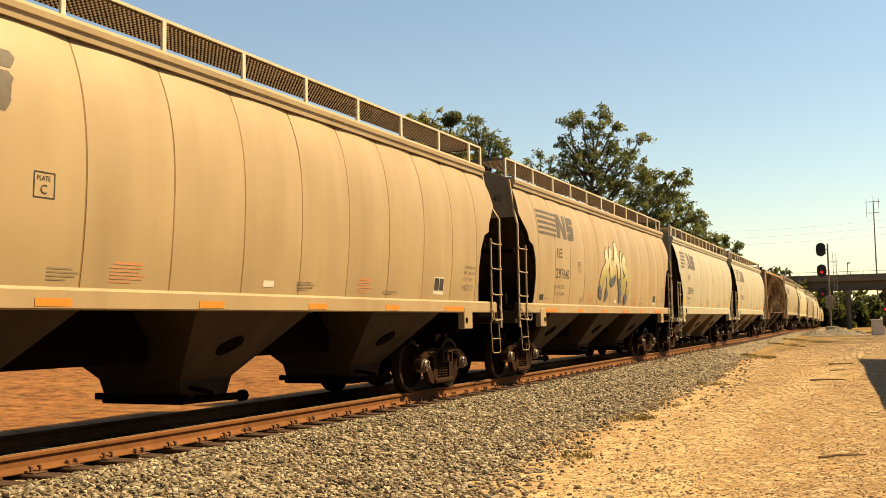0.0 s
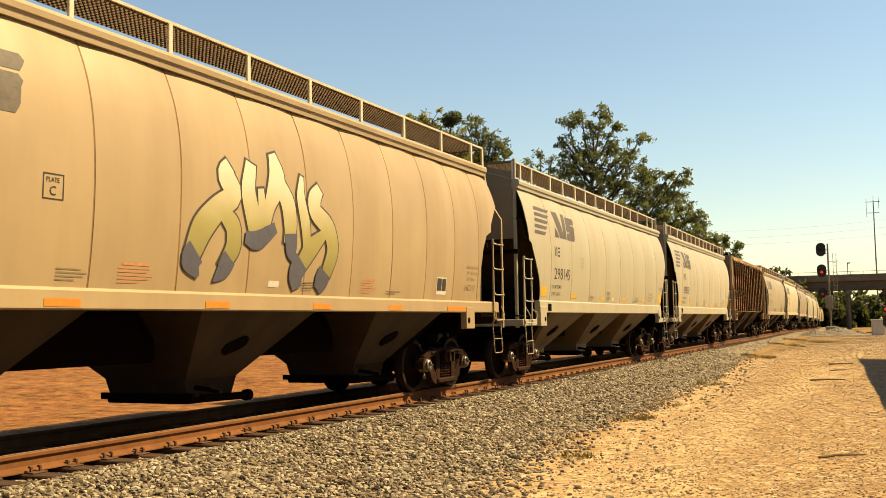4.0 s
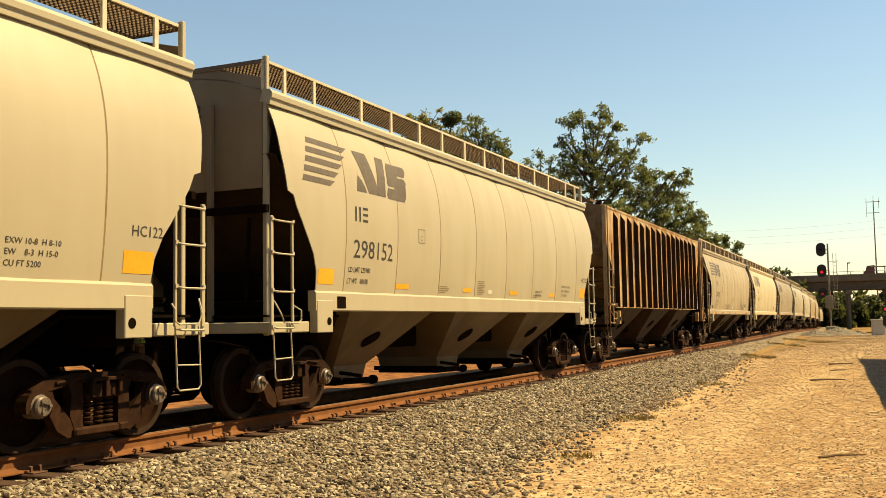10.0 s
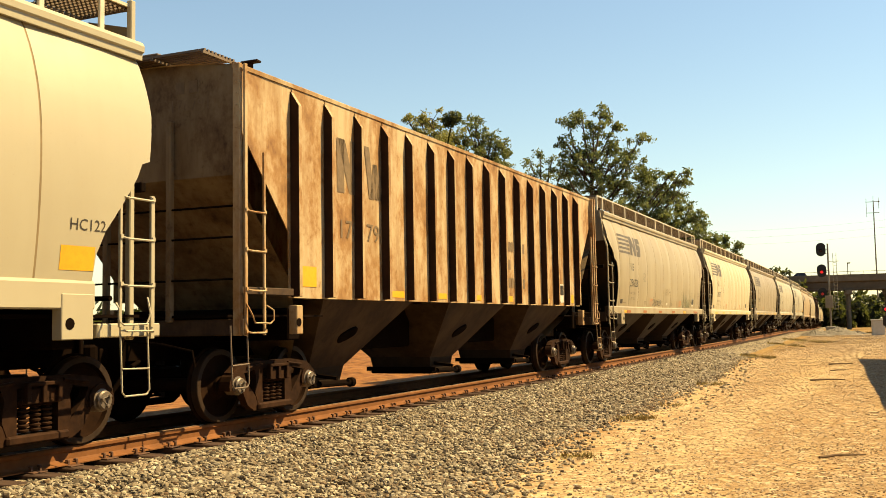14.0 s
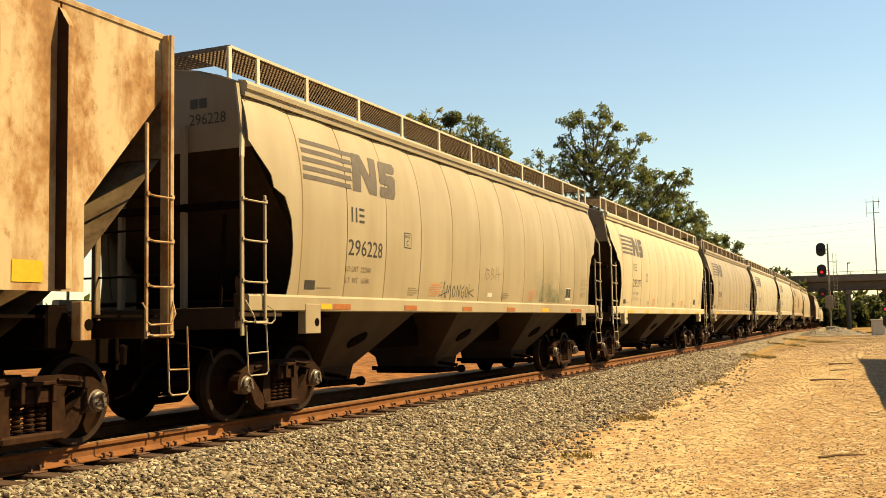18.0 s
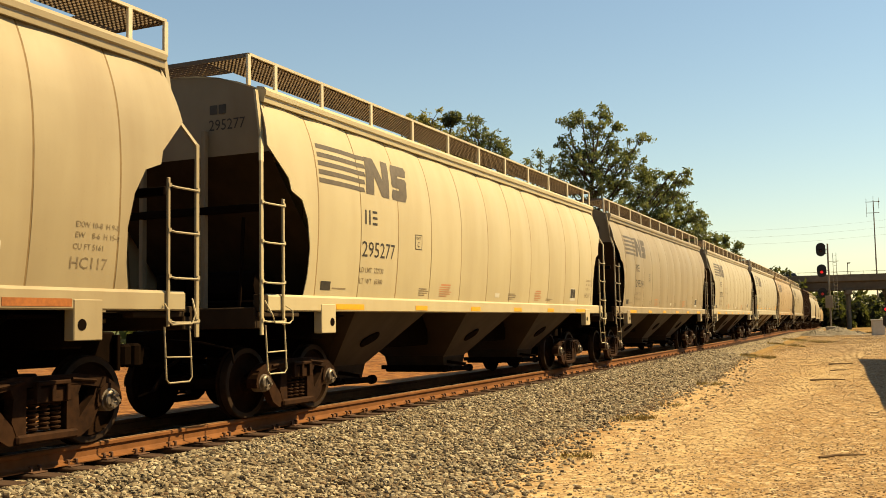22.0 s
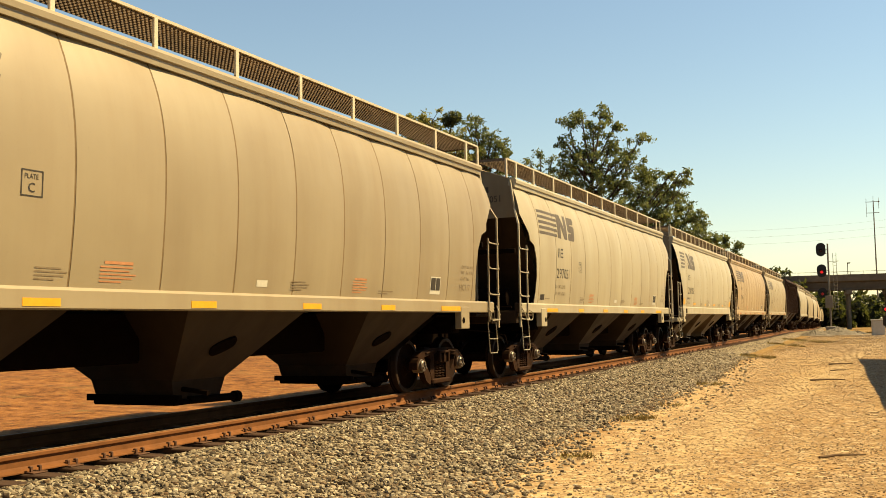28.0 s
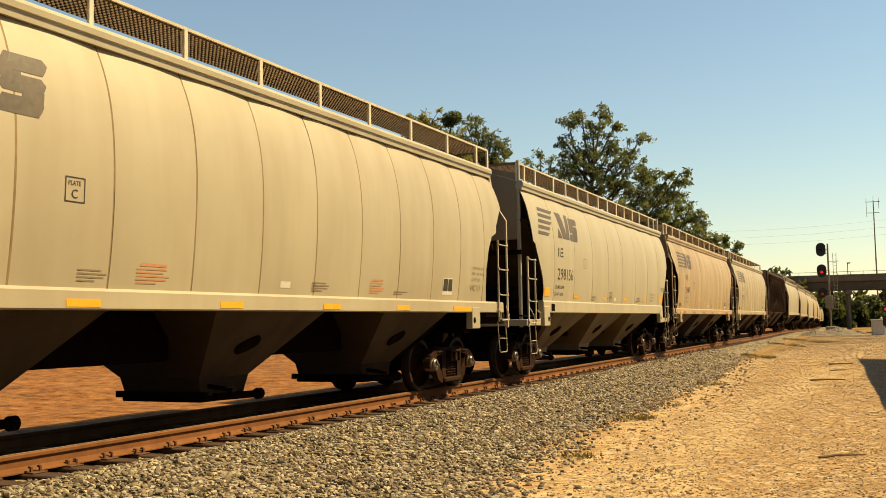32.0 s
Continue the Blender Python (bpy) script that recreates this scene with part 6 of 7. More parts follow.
def build_trees():
    crowned_tree(1050, 81, [(-1.7, 18.0, 0.8), (-0.6, 18.4, 0.8), (0.9, 18.5, 0.85), (0.3, 17.0, 1.0), (1.9, 17.0, 0.6), (-2.1, 16.3, 0.6), (4.2, 16.3, 0.65), (3.3, 15.4, 0.7),
                            (-1.6, 15.2, 1.0), (0.0, 15.3, 1.1), (1.6, 15.3, 1.0), (-2.2, 14.0, 0.9), (-0.5, 13.6, 1.2), (1.5, 13.8, 1.2), (3.2, 14.0, 1.0), (4.6, 13.2, 1.0),
                            (-1.8, 12.4, 0.9), (0.2, 12.0, 1.2), (2.2, 12.2, 1.4), (4.2, 11.8, 1.2), (5.6, 12.0, 0.8), (6.2, 12.9, 0.6), (7.2, 13.3, 0.7), (7.5, 12.5, 0.6), (6.6, 11.5, 0.7),
                            (0.0, 10.2, 1.3), (2.5, 10.2, 1.5), (4.8, 10.0, 1.4), (-2.5, 10.6, 1.1), (1.2, 8.6, 1.4), (3.8, 8.4, 1.5), (-1.8, 8.8, 1.3)], 3, "tall broad tree with leafy sprays and bare gaps behind the train")
    crowned_tree(1197, 86, [(-1.2, 11.7, 0.9), (0.2, 11.9, 1.0), (1.2, 11.0, 0.9), (1.8, 9.9, 1.0), (-0.5, 10.4, 1.1), (0.8, 9.0, 1.2), (2.1, 8.6, 0.9), (-1.8, 9.4, 1.1), (0.0, 7.5, 1.3), (-1.5, 7.0, 1.3), (1.6, 7.0, 1.3)], 5,
                 "lower dense green tree beside the tall one", M_LEAF, 64)
    crowned_tree(1270, 110, [(-1.5, 10.8, 0.7), (0.0, 10.4, 0.8), (1.0, 10.0, 0.7), (2.0, 9.5, 0.6), (-0.5, 9.2, 0.9), (0.9, 8.8, 0.9), (2.1, 8.3, 0.7), (-1.6, 9.0, 0.8), (0.0, 7.0, 1.1), (1.7, 7.0, 1.0)], 9,
                 "small green tree farther along the line", M_LEAF, 60, 12, 0.28)
    crowned_tree(962, 84, [(-0.9, 15.2, 0.5), (0.0, 15.6, 0.4), (0.9, 15.0, 0.55), (-0.6, 14.2, 0.6), (0.6, 13.8, 0.65), (-1.0, 13.0, 0.6), (1.1, 12.8, 0.8), (0.0, 12.4, 0.9), (1.5, 13.6, 0.5), (0.0, 10.5, 1.2)], 7,
                 "thin half-bare tree with an open crown", M_LEAF, 30, 14)
    host = crowned_tree(775, 82, [(-2.4, 18.6, 0.5), (-1.3, 18.4, 0.7), (-0.3, 18.6, 0.75), (0.4, 17.5, 0.6), (1.8, 16.8, 0.6), (-0.6, 17.3, 1.1), (0.9, 16.6, 1.0), (2.0, 16.4, 0.8), (-2.0, 17.0, 0.9), (0.0, 15.6, 1.2), (-1.6, 15.4, 1.1), (2.2, 15.0, 1.0)], 21,
                        "tall tree with yellowing leaves rising over the train", M_LEAF_PALE)
    crowned_tree(862, 84, [(-1.5, 18.5, 0.55), (-0.8, 18.6, 0.55), (-0.2, 17.7, 0.65), (0.6, 17.2, 0.65), (0.9, 16.5, 0.7), (1.7, 16.7, 0.45), (2.0, 15.9, 0.55), (-0.9, 17.0, 0.85), (0.0, 16.2, 0.9), (1.2, 15.2, 0.9), (-1.4, 15.6, 1.0), (0.4, 14.6, 1.1), (2.0, 14.4, 0.8)], 23,
                 "green tree with an uneven crown rising over the train", M_LEAF)
    for px, dist, high, wide, seed, label in ((1243, 150, 14.0, 8.0, 13, "distant tree behind the train"), (1372, 215, 12.4, 12.0, 31, "distant dark tree beside the bridge")):
        x, y = at_pixel_bearing(px, dist)
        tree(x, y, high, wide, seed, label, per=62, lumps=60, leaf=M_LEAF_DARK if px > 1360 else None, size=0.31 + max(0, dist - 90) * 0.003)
    x, y = at_pixel_bearing(806, 74)
    x, y, z = Vector((x, y, 0)) - Vector((host.matrix_basis.translation.x, host.matrix_basis.translation.y, host.matrix_basis.translation.z))
    b = Build()
    v, f = leaves([(x, y, z + 17.2), (x - 0.3, y, z + 16.9)], [0.75, 0.6], 420, 0.22, np.random.default_rng(77))
    b.add(v, f)
    b.tube([(0, 0, z + 11.5), (x * 0.6, y * 0.6, z + 15.2), (x, y, z + 17.2)], 0.09, 6, 0.04)
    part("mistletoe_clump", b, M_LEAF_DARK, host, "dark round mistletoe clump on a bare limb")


build_trees()


def thicket(name, label, x0, x1, y0, y1, high, count, seed, size=0.8, leaf=None, per=70):
    """A far belt of bushes and low trees, uncounted."""
    rng = np.random.default_rng(seed)
    centres, radii = [], []
    for i in range(count):
        x, y = x0 + (x1 - x0) * rng.random(), y0 + (y1 - y0) * rng.random()
        h = high * (0.35 + 0.65 * rng.random())
        for z in np.arange(0.6, h, 1.3):
            centres.append((x + rng.normal() * 0.6, y + rng.normal() * 0.6, land(x, y) + z))
            radii.append(1.5)
    v, f = leaves(centres, radii, per, size, rng)
    me = bpy.data.meshes.new(name)
    me.from_pydata(v, [], f)
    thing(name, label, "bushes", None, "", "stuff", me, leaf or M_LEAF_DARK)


# The belts' leaves are coloured near-black, so sunlit sprays look shaded.
thicket("far_thicket", "dark green bushes and low trees beyond the bridge", -60, 70, 262, 285, 10.0, 260, 1, 1.0)
thicket("lineside_thicket", "green scrub on the far side of the line", -70, -38, 20, 190, 4.2, 130, 2, 0.8, None, 40)
# Out of view behind the camera; added to cut sky light on car ends.
thicket("sky_block_thicket", "unseen belt of trees added to block low sky light", -45, 40, -40, -24, 15.0, 120, 8, 1.4, None, 22)
thicket("skyline_thicket", "distant tree line on the horizon", -220, 300, 420, 470, 16.0, 260, 5, 2.4, None, 26)


# ---- the signal, the cabinet and the masts ----
M_BLACK = plain("black_signal_paint", (0.014, 0.0119, 0.0105), 0.55, 0, 0.2, 10, 0.0)
M_SILVER = plain("dull_silver_steel", (0.182, 0.147, 0.105), 0.55, 0.3, 0.25, 8, 0.0)
M_CABINET = plain("white_cabinet_paint", (0.434, 0.406, 0.336), 0.5, 0, 0.12, 4, 0.0)
M_LAMP_RED = lamp_glass("lit_red_lens", (0.8, 0.015, 0.02), 0.30)
M_LAMP_DIM = lamp_glass("faint_red_lens", (0.35, 0.02, 0.02), 0.10)
M_LAMP_OFF = plain("dark_lens", (0.035, 0.0084, 0.007), 0.2, 0, 0.1, 5, 0.0)


def signal_head(parent, z, lit, tall, x=-0.62):
    """An oval black target with its hooded lens."""
    b = Build()
    out = []
    for j in range(28):
        w = 2 * math.pi * j / 28
        out.append((x + 0.44 * math.cos(w), z + 0.46 * math.sin(w) + (tall if math.sin(w) > 0 else -tall)))
    b.prism(out, "y", -0.03, 0.0)
    h = part("signal_head", b, M_BLACK, parent, "black rounded signal target")
    zl = z - 0.12
    part("lens", Build().lathe([(-0.10, 0.02), (-0.09, 0.12), (-0.05, 0.14), (-0.03, 0.14)], "y", (x, 0, zl), 16), {0: M_LAMP_OFF, 1: M_LAMP_DIM, 2: M_LAMP_RED}[lit], h, ("", "faint red lens", "glowing red lens")[lit])
    hood = Build()
    rows = []
    for y in (-0.38, -0.03):
        rows.append([(x + 0.2 * math.cos(w), y, zl + 0.2 * math.sin(w)) for w in np.linspace(0, math.pi, 10)])
    hood.sheet(rows, (0, 0, -0.012))
    part("hood", hood, M_BLACK, h)
    part("lamp_case", Build().box(x - 0.2, x + 0.2, 0.0, 0.35, z - 0.4, z + 0.3, 0.03), M_BLACK, h)
    part("bracket", Build().tube([(x, 0.1, z - 0.3), (0, 0.1, z - 0.45)], 0.04, 6).tube([(x, 0.1, z + 0.1), (0, 0.1, z)], 0.03, 6), M_SILVER, h)


def build_signal():
    x, y = at_pixel_bearing(1466, 102.0)
    g = thing("railway_signal", "tall railway signal mast with three black heads, two showing red", "signal", pose(x, y, 0.35, 0, 0, 2))
    part("mast", Build().tube([(0, 0, 0), (0, 0, 8.3)], 0.10, 12, 0.075), M_SILVER, g)
    part("base", Build().box(-0.45, 0.45, -0.45, 0.45, -0.3, 0.35, 0.04), plain("concrete_base", (0.252, 0.217, 0.168), 0.9), g)
    part("relay_case", Build().box(-0.42, 0.28, -0.25, 0.25, 2.1, 3.3, 0.03), M_SILVER, g, "grey steel case on the mast")
    for z, lit, tall in ((7.75, 0, 0.2), (5.7, 2, 0.16), (3.6, 1, 0.0)):
        signal_head(g, z, lit, tall)
    b = Build()
    for xx in (0.42, 0.72):
        b.tube([(xx, 0.3, 1.9), (xx, 0.3, 7.4)], 0.022, 5)
    for z in np.arange(2.0, 7.4, 0.32):
        b.tube([(0.42, 0.3, z), (0.72, 0.3, z)], 0.014, 4)
    b.tube([(0, 0.1, 6.6), (0.9, 0.3, 6.6)], 0.03, 5)
    b.tube([(0, 0.1, 2.0), (0.72, 0.3, 2.0)], 0.03, 5)
    part("ladder", b, M_SILVER, g)
    # a second, smaller signal at the road
    x, y = at_pixel_bearing(1567, 78.0)
    g = thing("road_signal", "dark lineside signal post with a small red light", "signal", pose(x, y, 0.2))
    part("mast", Build().tube([(0, 0, 0), (0, 0, 3.2)], 0.09, 10), M_BLACK, g)
    part("signal_head", Build().box(-0.34, 0.2, -0.25, 0.25, 0.7, 1.45, 0.06).box(-0.3, 0.25, -0.2, 0.2, 1.7, 2.1, 0.05), M_BLACK, g)
    part("lens", Build().lathe([(-0.3, 0.02), (-0.29, 0.11), (-0.2, 0.12)], "y", (-0.1, 0, 1.9), 14), M_LAMP_RED, g, "glowing red lens")
    x, y = at_pixel_bearing(1549, 92.0)
    g = thing("signal_cabinet", "white steel relay cabinet with a flat lid beside the lot", "cabinet", pose(x, y, 0.1, 0, 0, 4))
    part("body", Build().box(-0.52, 0.52, -0.4, 0.4, -0.2, 1.15, 0.02), M_CABINET, g)
    part("lid", Build().box(-0.57, 0.57, -0.46, 0.46, 1.15, 1.24, 0.02), M_CABINET, g)
    part("door", Build().box(-0.45, 0.45, -0.42, -0.395, 0.0, 1.08, 0.008), M_CABINET, g)
    part("vent", Build().lathe([(1.24, 0.1), (1.36, 0.1), (1.40, 0.05)], "z", (0.25, 0, 0), 10), M_CABINET, g)


build_signal()


def build_masts():
    x, y = at_pixel_bearing(1551, 330.0)
    g = thing("radio_mast", "tall thin grey radio mast with cross-arm antennas", "mast", pose(x, y, -1.2))
    part("pole", Build().tube([(0, 0, 0), (0, 0, 38.2)], 0.26, 8, 0.14), M_SILVER, g)
    for i, (z, w) in enumerate(((37.8, 2.3), (34.4, 2.0))):
        part("cross_arm", Build().tube([(-w, 0, z), (w * 0.8, 0, z)], 0.09, 6), M_SILVER, g)
    for xx, z0, z1 in ((-2.0, 33.2, 39.0), (1.5, 35.6, 39.0), (0.0, 38, 39.6)):
        part("antenna", Build().tube([(xx, 0, z0), (xx, 0, z1)], 0.06, 5), M_SILVER, g)
    for px, dist, top in ((1500, 232, 13.2), (1414, 232, 10.6)):
        x, y = at_pixel_bearing(px, dist)
        g = thing("street_lamp", "slim lamp post standing on the bridge", "lamp post", pose(x, y, 8.2), "lamp posts on the bridge")
        part("pole", Build().tube([(0, 0, 0), (0, 0, top - 8.2)], 0.09, 6), M_SILVER, g)
        part("lamp_head", Build().box(-0.1, 0.6, -0.15, 0.15, top - 8.35, top - 8.1, 0.03), M_SILVER, g)
    poles = []
    for px, dist in ((1180, 300.0), (1640, 300.0)):
        x, y = at_pixel_bearing(px, dist)
        g = thing("power_pole", "wooden power pole carrying overhead wires", "pole", pose(x, y, -1.2), "power poles")
        part("pole", Build().tube([(0, 0, 0), (0, 0, 29.0)], 0.26, 8, 0.18), M_BARK, g)
        part("cross_arm", Build().box(-2.2, 2.2, -0.12, 0.12, 26.2, 26.5), M_BARK, g)
        poles.append(Vector((x, y, -1.2)))
    for k, z in enumerate((28.6, 26.6, 24.6)):
        a, c = poles[0] + Vector((0, 0, z)), poles[1] + Vector((0, 0, z + 1.5))
        pts = [a.lerp(c, q) - Vector((0, 0, 5.0 * q * (1 - q))) for q in np.linspace(0, 1, 14)]
        thing("power_line", "thin overhead wire across the sky", "cable", None, "overhead wires", "", Build().tube(pts, 0.014, 4).mesh("power_line"), M_SILVER)


build_masts()


# ---- the road bridge over the line ----
def build_bridge():
    M_CONC = plain("stained_bridge_concrete", (0.119, 0.0945, 0.0665), 0.9, 0, 0.3, 1.2, 0.01)
    M_STEEL = plain("weathered_bridge_girder", (0.07, 0.0546, 0.0385), 0.8, 0, 0.25, 1.5, 0.0)
    x, y = at_pixel_bearing(1480, 222.0)
    g = thing("road_bridge", "concrete road bridge on piers crossing over the railway", "bridge", pose(x, y, -0.2, 0, 0, 4))
    part("deck", Build().box(-75, 75, -5.5, 5.5, 8.9, 9.3, 0.04), M_CONC, g)
    for yy in (-5.6, 5.4):
        part("parapet", Build().box(-75, 75, yy, yy + 0.25, 9.0, 10.3, 0.03), M_CONC, g)
    for yy in (-4.9, -2.4, 0.0, 2.4, 4.6):
        part("girder", Build().prism([(yy - 0.3, 7.2), (yy + 0.3, 7.2), (yy + 0.3, 7.35), (yy + 0.08, 7.4), (yy + 0.08, 8.75), (yy + 0.3, 8.9), (yy - 0.3, 8.9), (yy - 0.08, 8.75), (yy - 0.08, 7.4), (yy - 0.3, 7.35)], "x", -75, 75), M_STEEL, g)
    for xx in (-52, -27, 2.0, 9.5, 28, 50):
        part("pier_cap", Build().box(xx - 0.6, xx + 0.6, -5.6, 5.6, 6.3, 7.2, 0.05), M_CONC, g)
        for yy in (-4.4, 0.0, 4.4):
            part("pier", Build().lathe([(-1.6, 0.36), (6.3, 0.36)], "z", (xx, yy, 0), 14), M_CONC, g)
    b = Build()
    for xx in np.arange(-75, 75.1, 2.5):
        b.box(xx - 0.04, xx + 0.04, -5.55, -5.47, 10.3, 10.9)
    b.box(-75, 75, -5.54, -5.48, 10.85, 10.92)
    part("railing", b, M_SILVER, g)
    return g


BRIDGE = build_bridge()
TRAFFIC = []                                     # vehicle, time at which it passes the middle, place it waits, place it stops


def road_car(label, colour, passes, waits, stops):
    """A family car on the bridge: lower body, cabin with glass, four wheels."""
    car = thing("car", label, "car", None, "traffic on the bridge")
    skin_paint = plain("car_paint_" + label.split()[0], colour, 0.35, 0.2, 0.1, 6, 0.0, 0.5)
    lower = [(-2.25, 0.35), (-2.2, 0.75), (-1.9, 0.92), (-1.0, 1.0), (1.7, 1.0), (2.2, 0.92), (2.25, 0.4), (1.9, 0.28), (-1.9, 0.28)]
    part("body", Build().prism(lower, "y", -0.88, 0.88), skin_paint, car)
    part("cabin", Build().add([(-1.15, -0.84, 1.0), (1.75, -0.84, 1.0), (1.75, 0.84, 1.0), (-1.15, 0.84, 1.0), (-0.4, -0.66, 1.62), (1.3, -0.66, 1.62), (1.3, 0.66, 1.62), (-0.4, 0.66, 1.62)],
                              [(3, 2, 1, 0), (4, 5, 6, 7), (0, 1, 5, 4), (1, 2, 6, 5), (2, 3, 7, 6), (3, 0, 4, 7)]), M_GLASS, car, "dark glazed cabin")
    part("roof", Build().box(-0.42, 1.32, -0.67, 0.67, 1.615, 1.66, 0.02), skin_paint, car)
    for x in (-1.4, 1.4):
        for y in (-0.84, 0.68):
            part("wheel", shared("car_wheel", lambda: Build().lathe([(0.0, 0.2), (0.02, 0.33), (0.16, 0.33), (0.18, 0.2)], "y", (0, 0, 0), 14)), M_BLACK, car, "", pose(x, y, 0.33))
    TRAFFIC.append((car, passes, waits, stops))


def trailer_truck(passes, waits, stops):
    """A long open-framed hauler: cab, lower bed, upper rack on posts, wheels."""
    g = thing("truck", "long open-framed hauler truck crossing the bridge", "truck", None, "traffic on the bridge")
    steel = plain("pale_truck_steel", (0.34, 0.28, 0.2), 0.5, 0.1, 0.2, 2, 0.0)
    part("cab", Build().prism([(-6.9, 0.6), (-6.9, 1.5), (-6.5, 1.7), (-6.2, 2.7), (-4.8, 2.8), (-4.8, 0.6)], "y", -1.15, 1.15), plain("dark_red_cab_paint", (0.12, 0.04, 0.03), 0.4), g)
    part("bed", Build().box(-4.6, 6.9, -1.2, 1.2, 0.95, 1.2, 0.02), steel, g)
    part("rack", Build().box(-5.6, 6.9, -1.2, 1.2, 2.45, 2.62, 0.02), steel, g)
    for x in np.arange(-4.5, 6.9, 1.62):
        for y in (-1.16, 1.08):
            part("post", shared("rack_post", lambda: Build().box(-0.05, 0.05, 0, 0.08, 1.2, 2.45)), M_BLACK, g, "", pose(float(x), y, 0))
    for x in (-5.9, -3.9, 4.2, 5.4):
        for y in (-1.15, 0.9):
            part("wheel", shared("truck_wheel", lambda: Build().lathe([(0.0, 0.3), (0.02, 0.5), (0.23, 0.5), (0.25, 0.3)], "y", (0, 0, 0), 14)), M_BLACK, g, "", pose(x, y, 0.5))
    TRAFFIC.append((g, passes, waits, stops))


M_GLASS = plain("dark_car_glass", (0.02, 0.02, 0.022), 0.15, 0, 0.1, 3, 0.0, 0.5)
trailer_truck(10.88, 34.0, -60.0)
road_car("dark grey car crossing the bridge", (0.03, 0.028, 0.026), 13.45, 46.0, -48.0)
road_car("black car crossing the bridge", (0.012, 0.012, 0.013), 19.40, 53.0, -41.0)
road_car("brown car crossing the bridge", (0.05, 0.035, 0.025), 21.31, 60.0, -34.0)
road_car("blue-grey car crossing the bridge", (0.04, 0.045, 0.055), 25.47, 67.0, -27.0)


# ---- the long building whose shade falls on the lot ----
def build_depot():
    M_BOARD = plain("painted_board_wall", (0.12, 0.09, 0.06), 0.8, 0, 0.2, 3, 0.004)
    M_TIN = plain("tin_roof", (0.21, 0.175, 0.14), 0.5, 0.4, 0.3, 2, 0.002)
    g = thing("freight_shed", "long plain boarded shed standing beside the gravel lot", "building", pose(3.62, 14.0, 0, 0, 0, 2.9))
    part("wall", Build().box(0.0, 0.2, -14, 29.0, -0.1, 4.2), M_BOARD, g)
    part("wall", Build().box(8.0, 8.2, -14, 29.0, -0.1, 4.2), M_BOARD, g)
    for yy in (-14.2, 29.0):
        part("wall", Build().box(0.0, 8.2, yy, yy + 0.2, -0.1, 4.2), M_BOARD, g)
    part("roof", Build().prism([(-0.5, 4.1), (4.1, 5.4), (8.7, 4.1), (8.7, 4.2), (4.1, 5.5), (-0.5, 4.2)], "y", -14.6, 29.6), M_TIN, g)


build_depot()


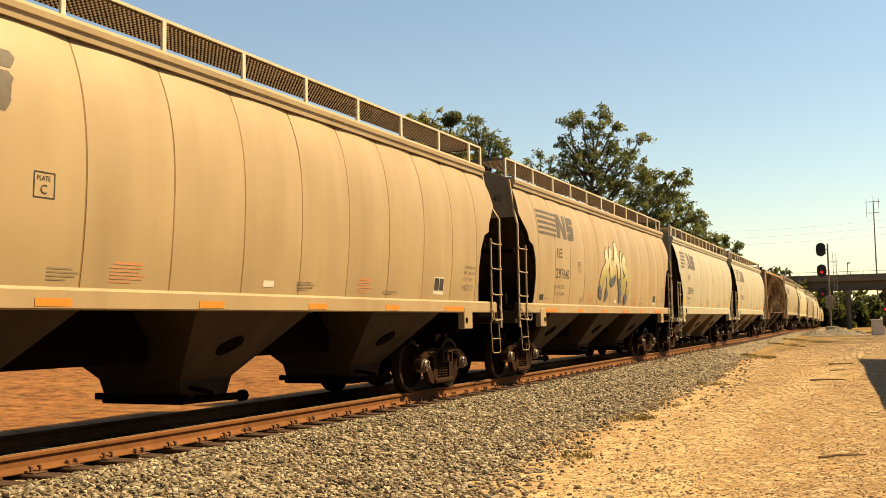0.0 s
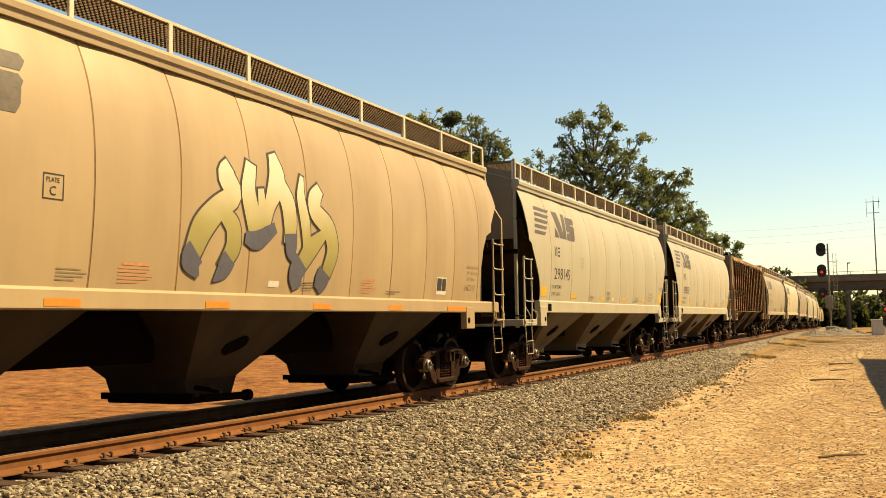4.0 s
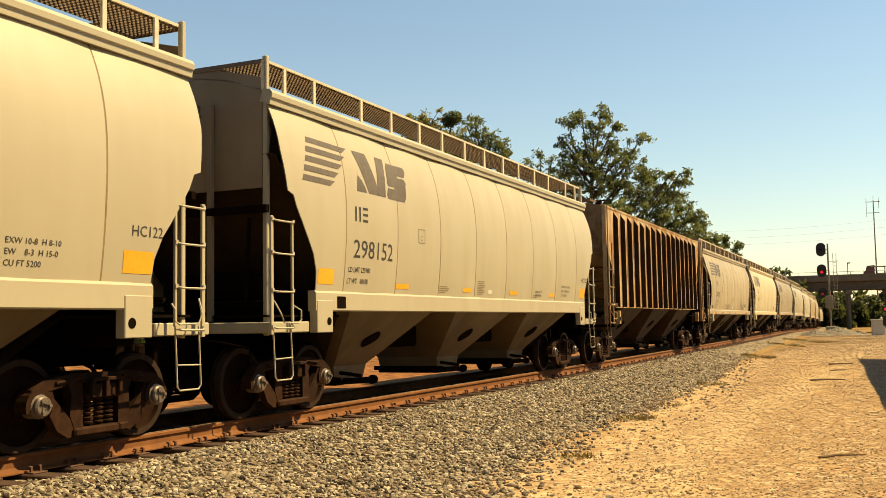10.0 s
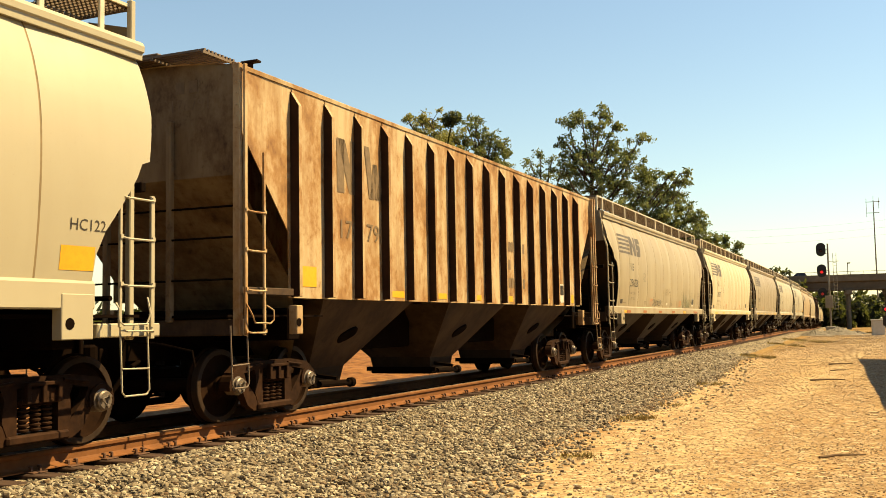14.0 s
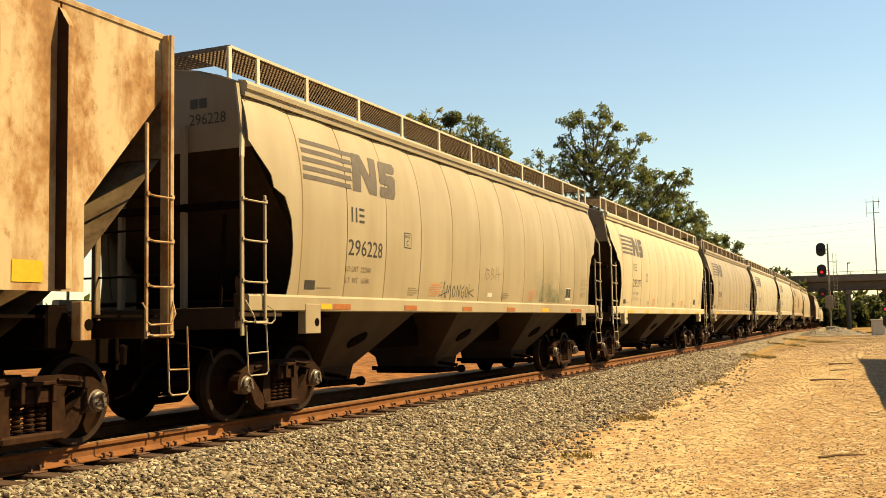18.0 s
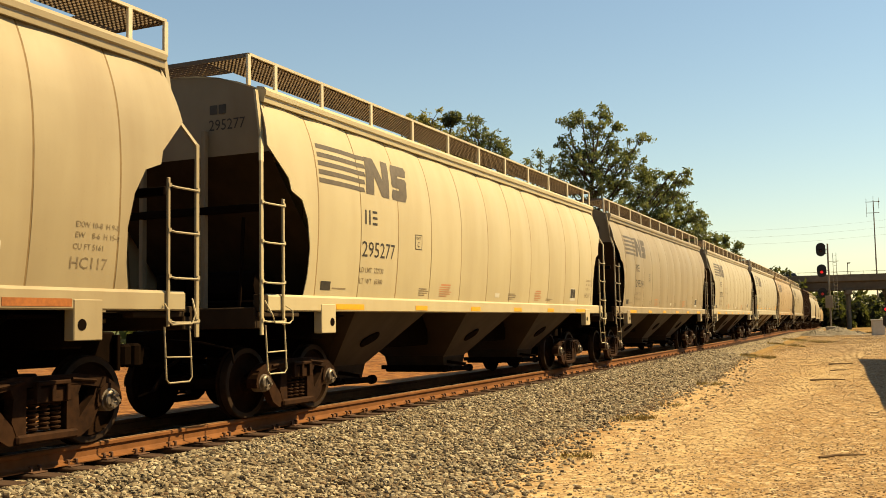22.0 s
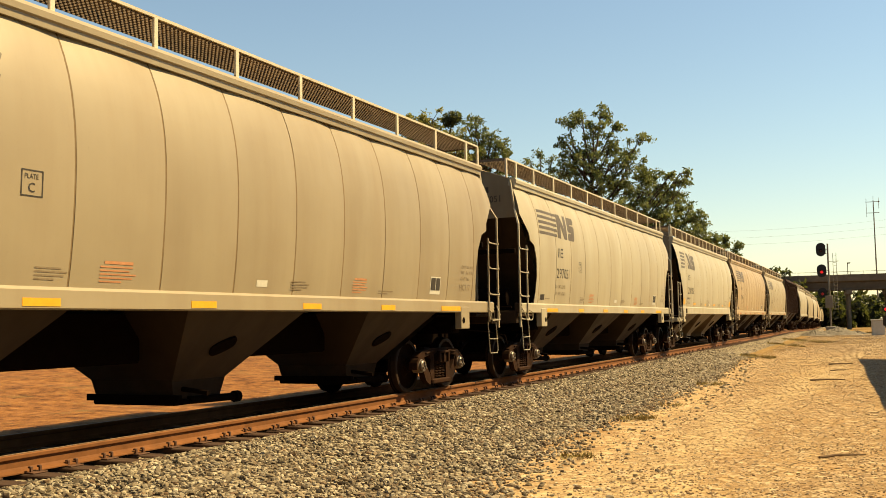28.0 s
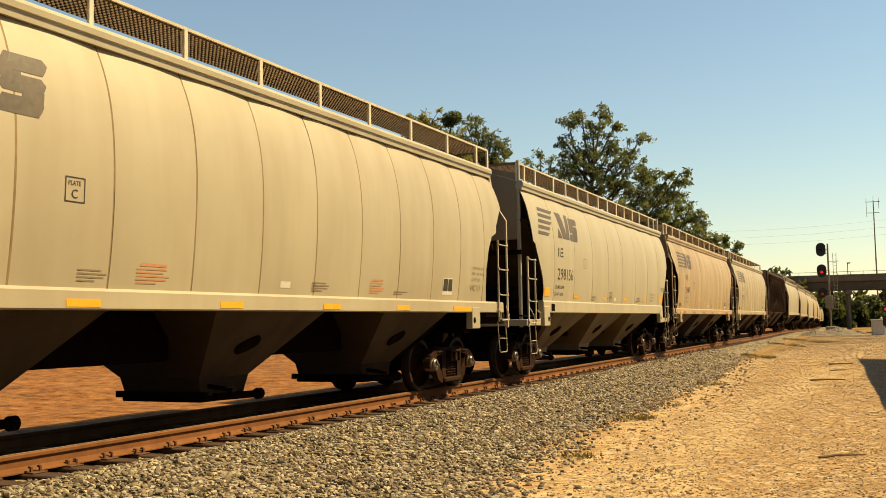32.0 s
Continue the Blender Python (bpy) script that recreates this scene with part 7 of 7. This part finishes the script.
# ---- small things on the lot ----
def build_litter():
    M_STICK = plain("dry_grey_wood", (0.112, 0.07, 0.0385), 0.9, 0, 0.3, 14, 0.004)
    for px, py, long, turn, r in ((1475, 806, 0.62, 100, 0.018), (1455, 671, 0.9, 85, 0.03), (1480, 645, 0.8, 80, 0.03), (1040, 719, 0.4, 75, 0.02), (1475, 655, 0.6, 110, 0.025)):
        hor = 572 - (px - 784) * 0.0173
        d = 1.64 * 1750 / (py - hor)
        x, y = at_pixel_bearing(px, d / math.cos(math.atan((px - 784) / 1750)))
        z = max(land(x, y), ballast_z(x + 8.54) if x < -4.1 else -1)
        g = Build().tube([(-long / 2, 0, 0.0), (-long * 0.1, 0.03, 0.012), (long / 2, -0.02, 0.004)], r, 6, r * 0.5)
        thing("stick", "dry broken stick lying on the gravel", "stick", pose(x, y, z + r * 0.6, 0, 0, turn - 60), "sticks on the lot", "", g.mesh("stick"), M_STICK)
    M_STRAW = island("dry_grass", [(0.21, 0.14, 0.042), (0.322, 0.231, 0.077), (0.154, 0.133, 0.035), (0.385, 0.294, 0.119)], 0.8)
    rng = np.random.default_rng(12)
    for px, py, wide, high, n in ((1118, 738, 0.30, 0.11, 420), (1012, 808, 0.18, 0.10, 200), (1335, 634, 0.7, 0.12, 500), (1250, 680, 0.35, 0.12, 200), (1425, 606, 1.6, 0.16, 600), (1180, 715, 0.2, 0.1, 120), (1385, 614, 1.0, 0.12, 400), (1520, 588, 2.5, 0.25, 900)):
        hor = 572 - (px - 784) * 0.0173
        d = 1.64 * 1750 / (py - hor)
        x, y = at_pixel_bearing(px, d / math.cos(math.atan((px - 784) / 1750)))
        b = Build()
        for i in range(n):
            a, r = rng.random() * 6.28, wide * rng.random() ** 0.6
            p = Vector((x + r * math.cos(a), y + 1.6 * r * math.sin(a), 0))
            p.z = max(land(p.x, p.y), (ballast_z(p.x + 8.54) if p.x + 8.54 < 4.4 else -1)) - 0.01
            tip = p + Vector((rng.normal() * 0.9, rng.normal() * 0.9, 1)).normalized() * high * (0.4 + 0.8 * rng.random())
            w = Vector((math.cos(a), math.sin(a), 0)) * 0.006 * (1 + d / 20)
            b.add([p - w, p + w, tip], [(0, 1, 2)])
        thing("grass_tuft", "tuft of dry yellow grass at the ballast edge", "grass", None, "dry grass tufts", "stuff", b.mesh("grass_tuft"), M_STRAW)
    M_HEAP = island("pale_gravel_heap", [(0.091, 0.077, 0.056), (0.154, 0.126, 0.0875), (0.196, 0.161, 0.112)], 0.9)
    for px, dist, wide, high in ((1436, 93, 1.7, 0.55), (1478, 98, 2.4, 0.75), (1508, 99, 1.6, 0.35)):
        x, y = at_pixel_bearing(px, dist)
        rows = []
        for i in range(17):
            q = i / 16
            rows.append([(x + wide * q * math.cos(w) * (1 + 0.2 * noise.noise(Vector((w, px, 0)))), y + 1.4 * wide * q * math.sin(w), -0.05 + land(x, y) + high * (1 - q) ** 1.2 + 0.12 * noise.noise(Vector((3 * q, 2 * math.cos(w) + px, 2 * math.sin(w)))) + 0.10 * noise.noise(Vector((11 * q * math.cos(w), 11 * q * math.sin(w), px)))) for w in np.linspace(0, 2 * math.pi, 49)])
        thing("gravel_heap", "low heap of pale grey gravel by the signal", "gravel", None, "gravel heaps", "stuff", Build().sheet(rows).mesh("gravel_heap"), M_HEAP)


build_litter()


# ---- everything that moves ----
def motions():
    for car, middle in MOVERS:
        rows = []
        for t in np.linspace(0, 32, 33):
            x, y, h = on_line(middle - rolled(t))
            rows.append((float(t), pose(x, y, RAIL_Z + 0.004 + grade(y), 0, 0, math.degrees(h))))
        walk(car, rows)
    for ride, passes, waits, stops in TRAFFIC:
        rows = [(0.0, waits)]
        for i in range(65):
            t = i * 0.5
            x = -13.6 * (t - passes)
            if stops < x < waits:
                rows.append((t, x))
        if rows[1][0] == 0.0:
            rows = rows[1:]
        else:
            rows.insert(1, (rows[1][0] - 0.9, waits))
        if rows[-1][0] < 31.0:
            rows += [(rows[-1][0] + 0.9, stops), (32.0, stops)]
        walk(ride, [(t, BRIDGE.matrix_basis @ pose(x, -2.3, 9.304)) for t, x in rows])
    for w, y in SPINNERS:
        walk(w, [(i * 4 / 30, pose(0, y, 0.457, math.degrees(rolled(i * 4 / 30) / 0.457))) for i in range(241)])


motions()
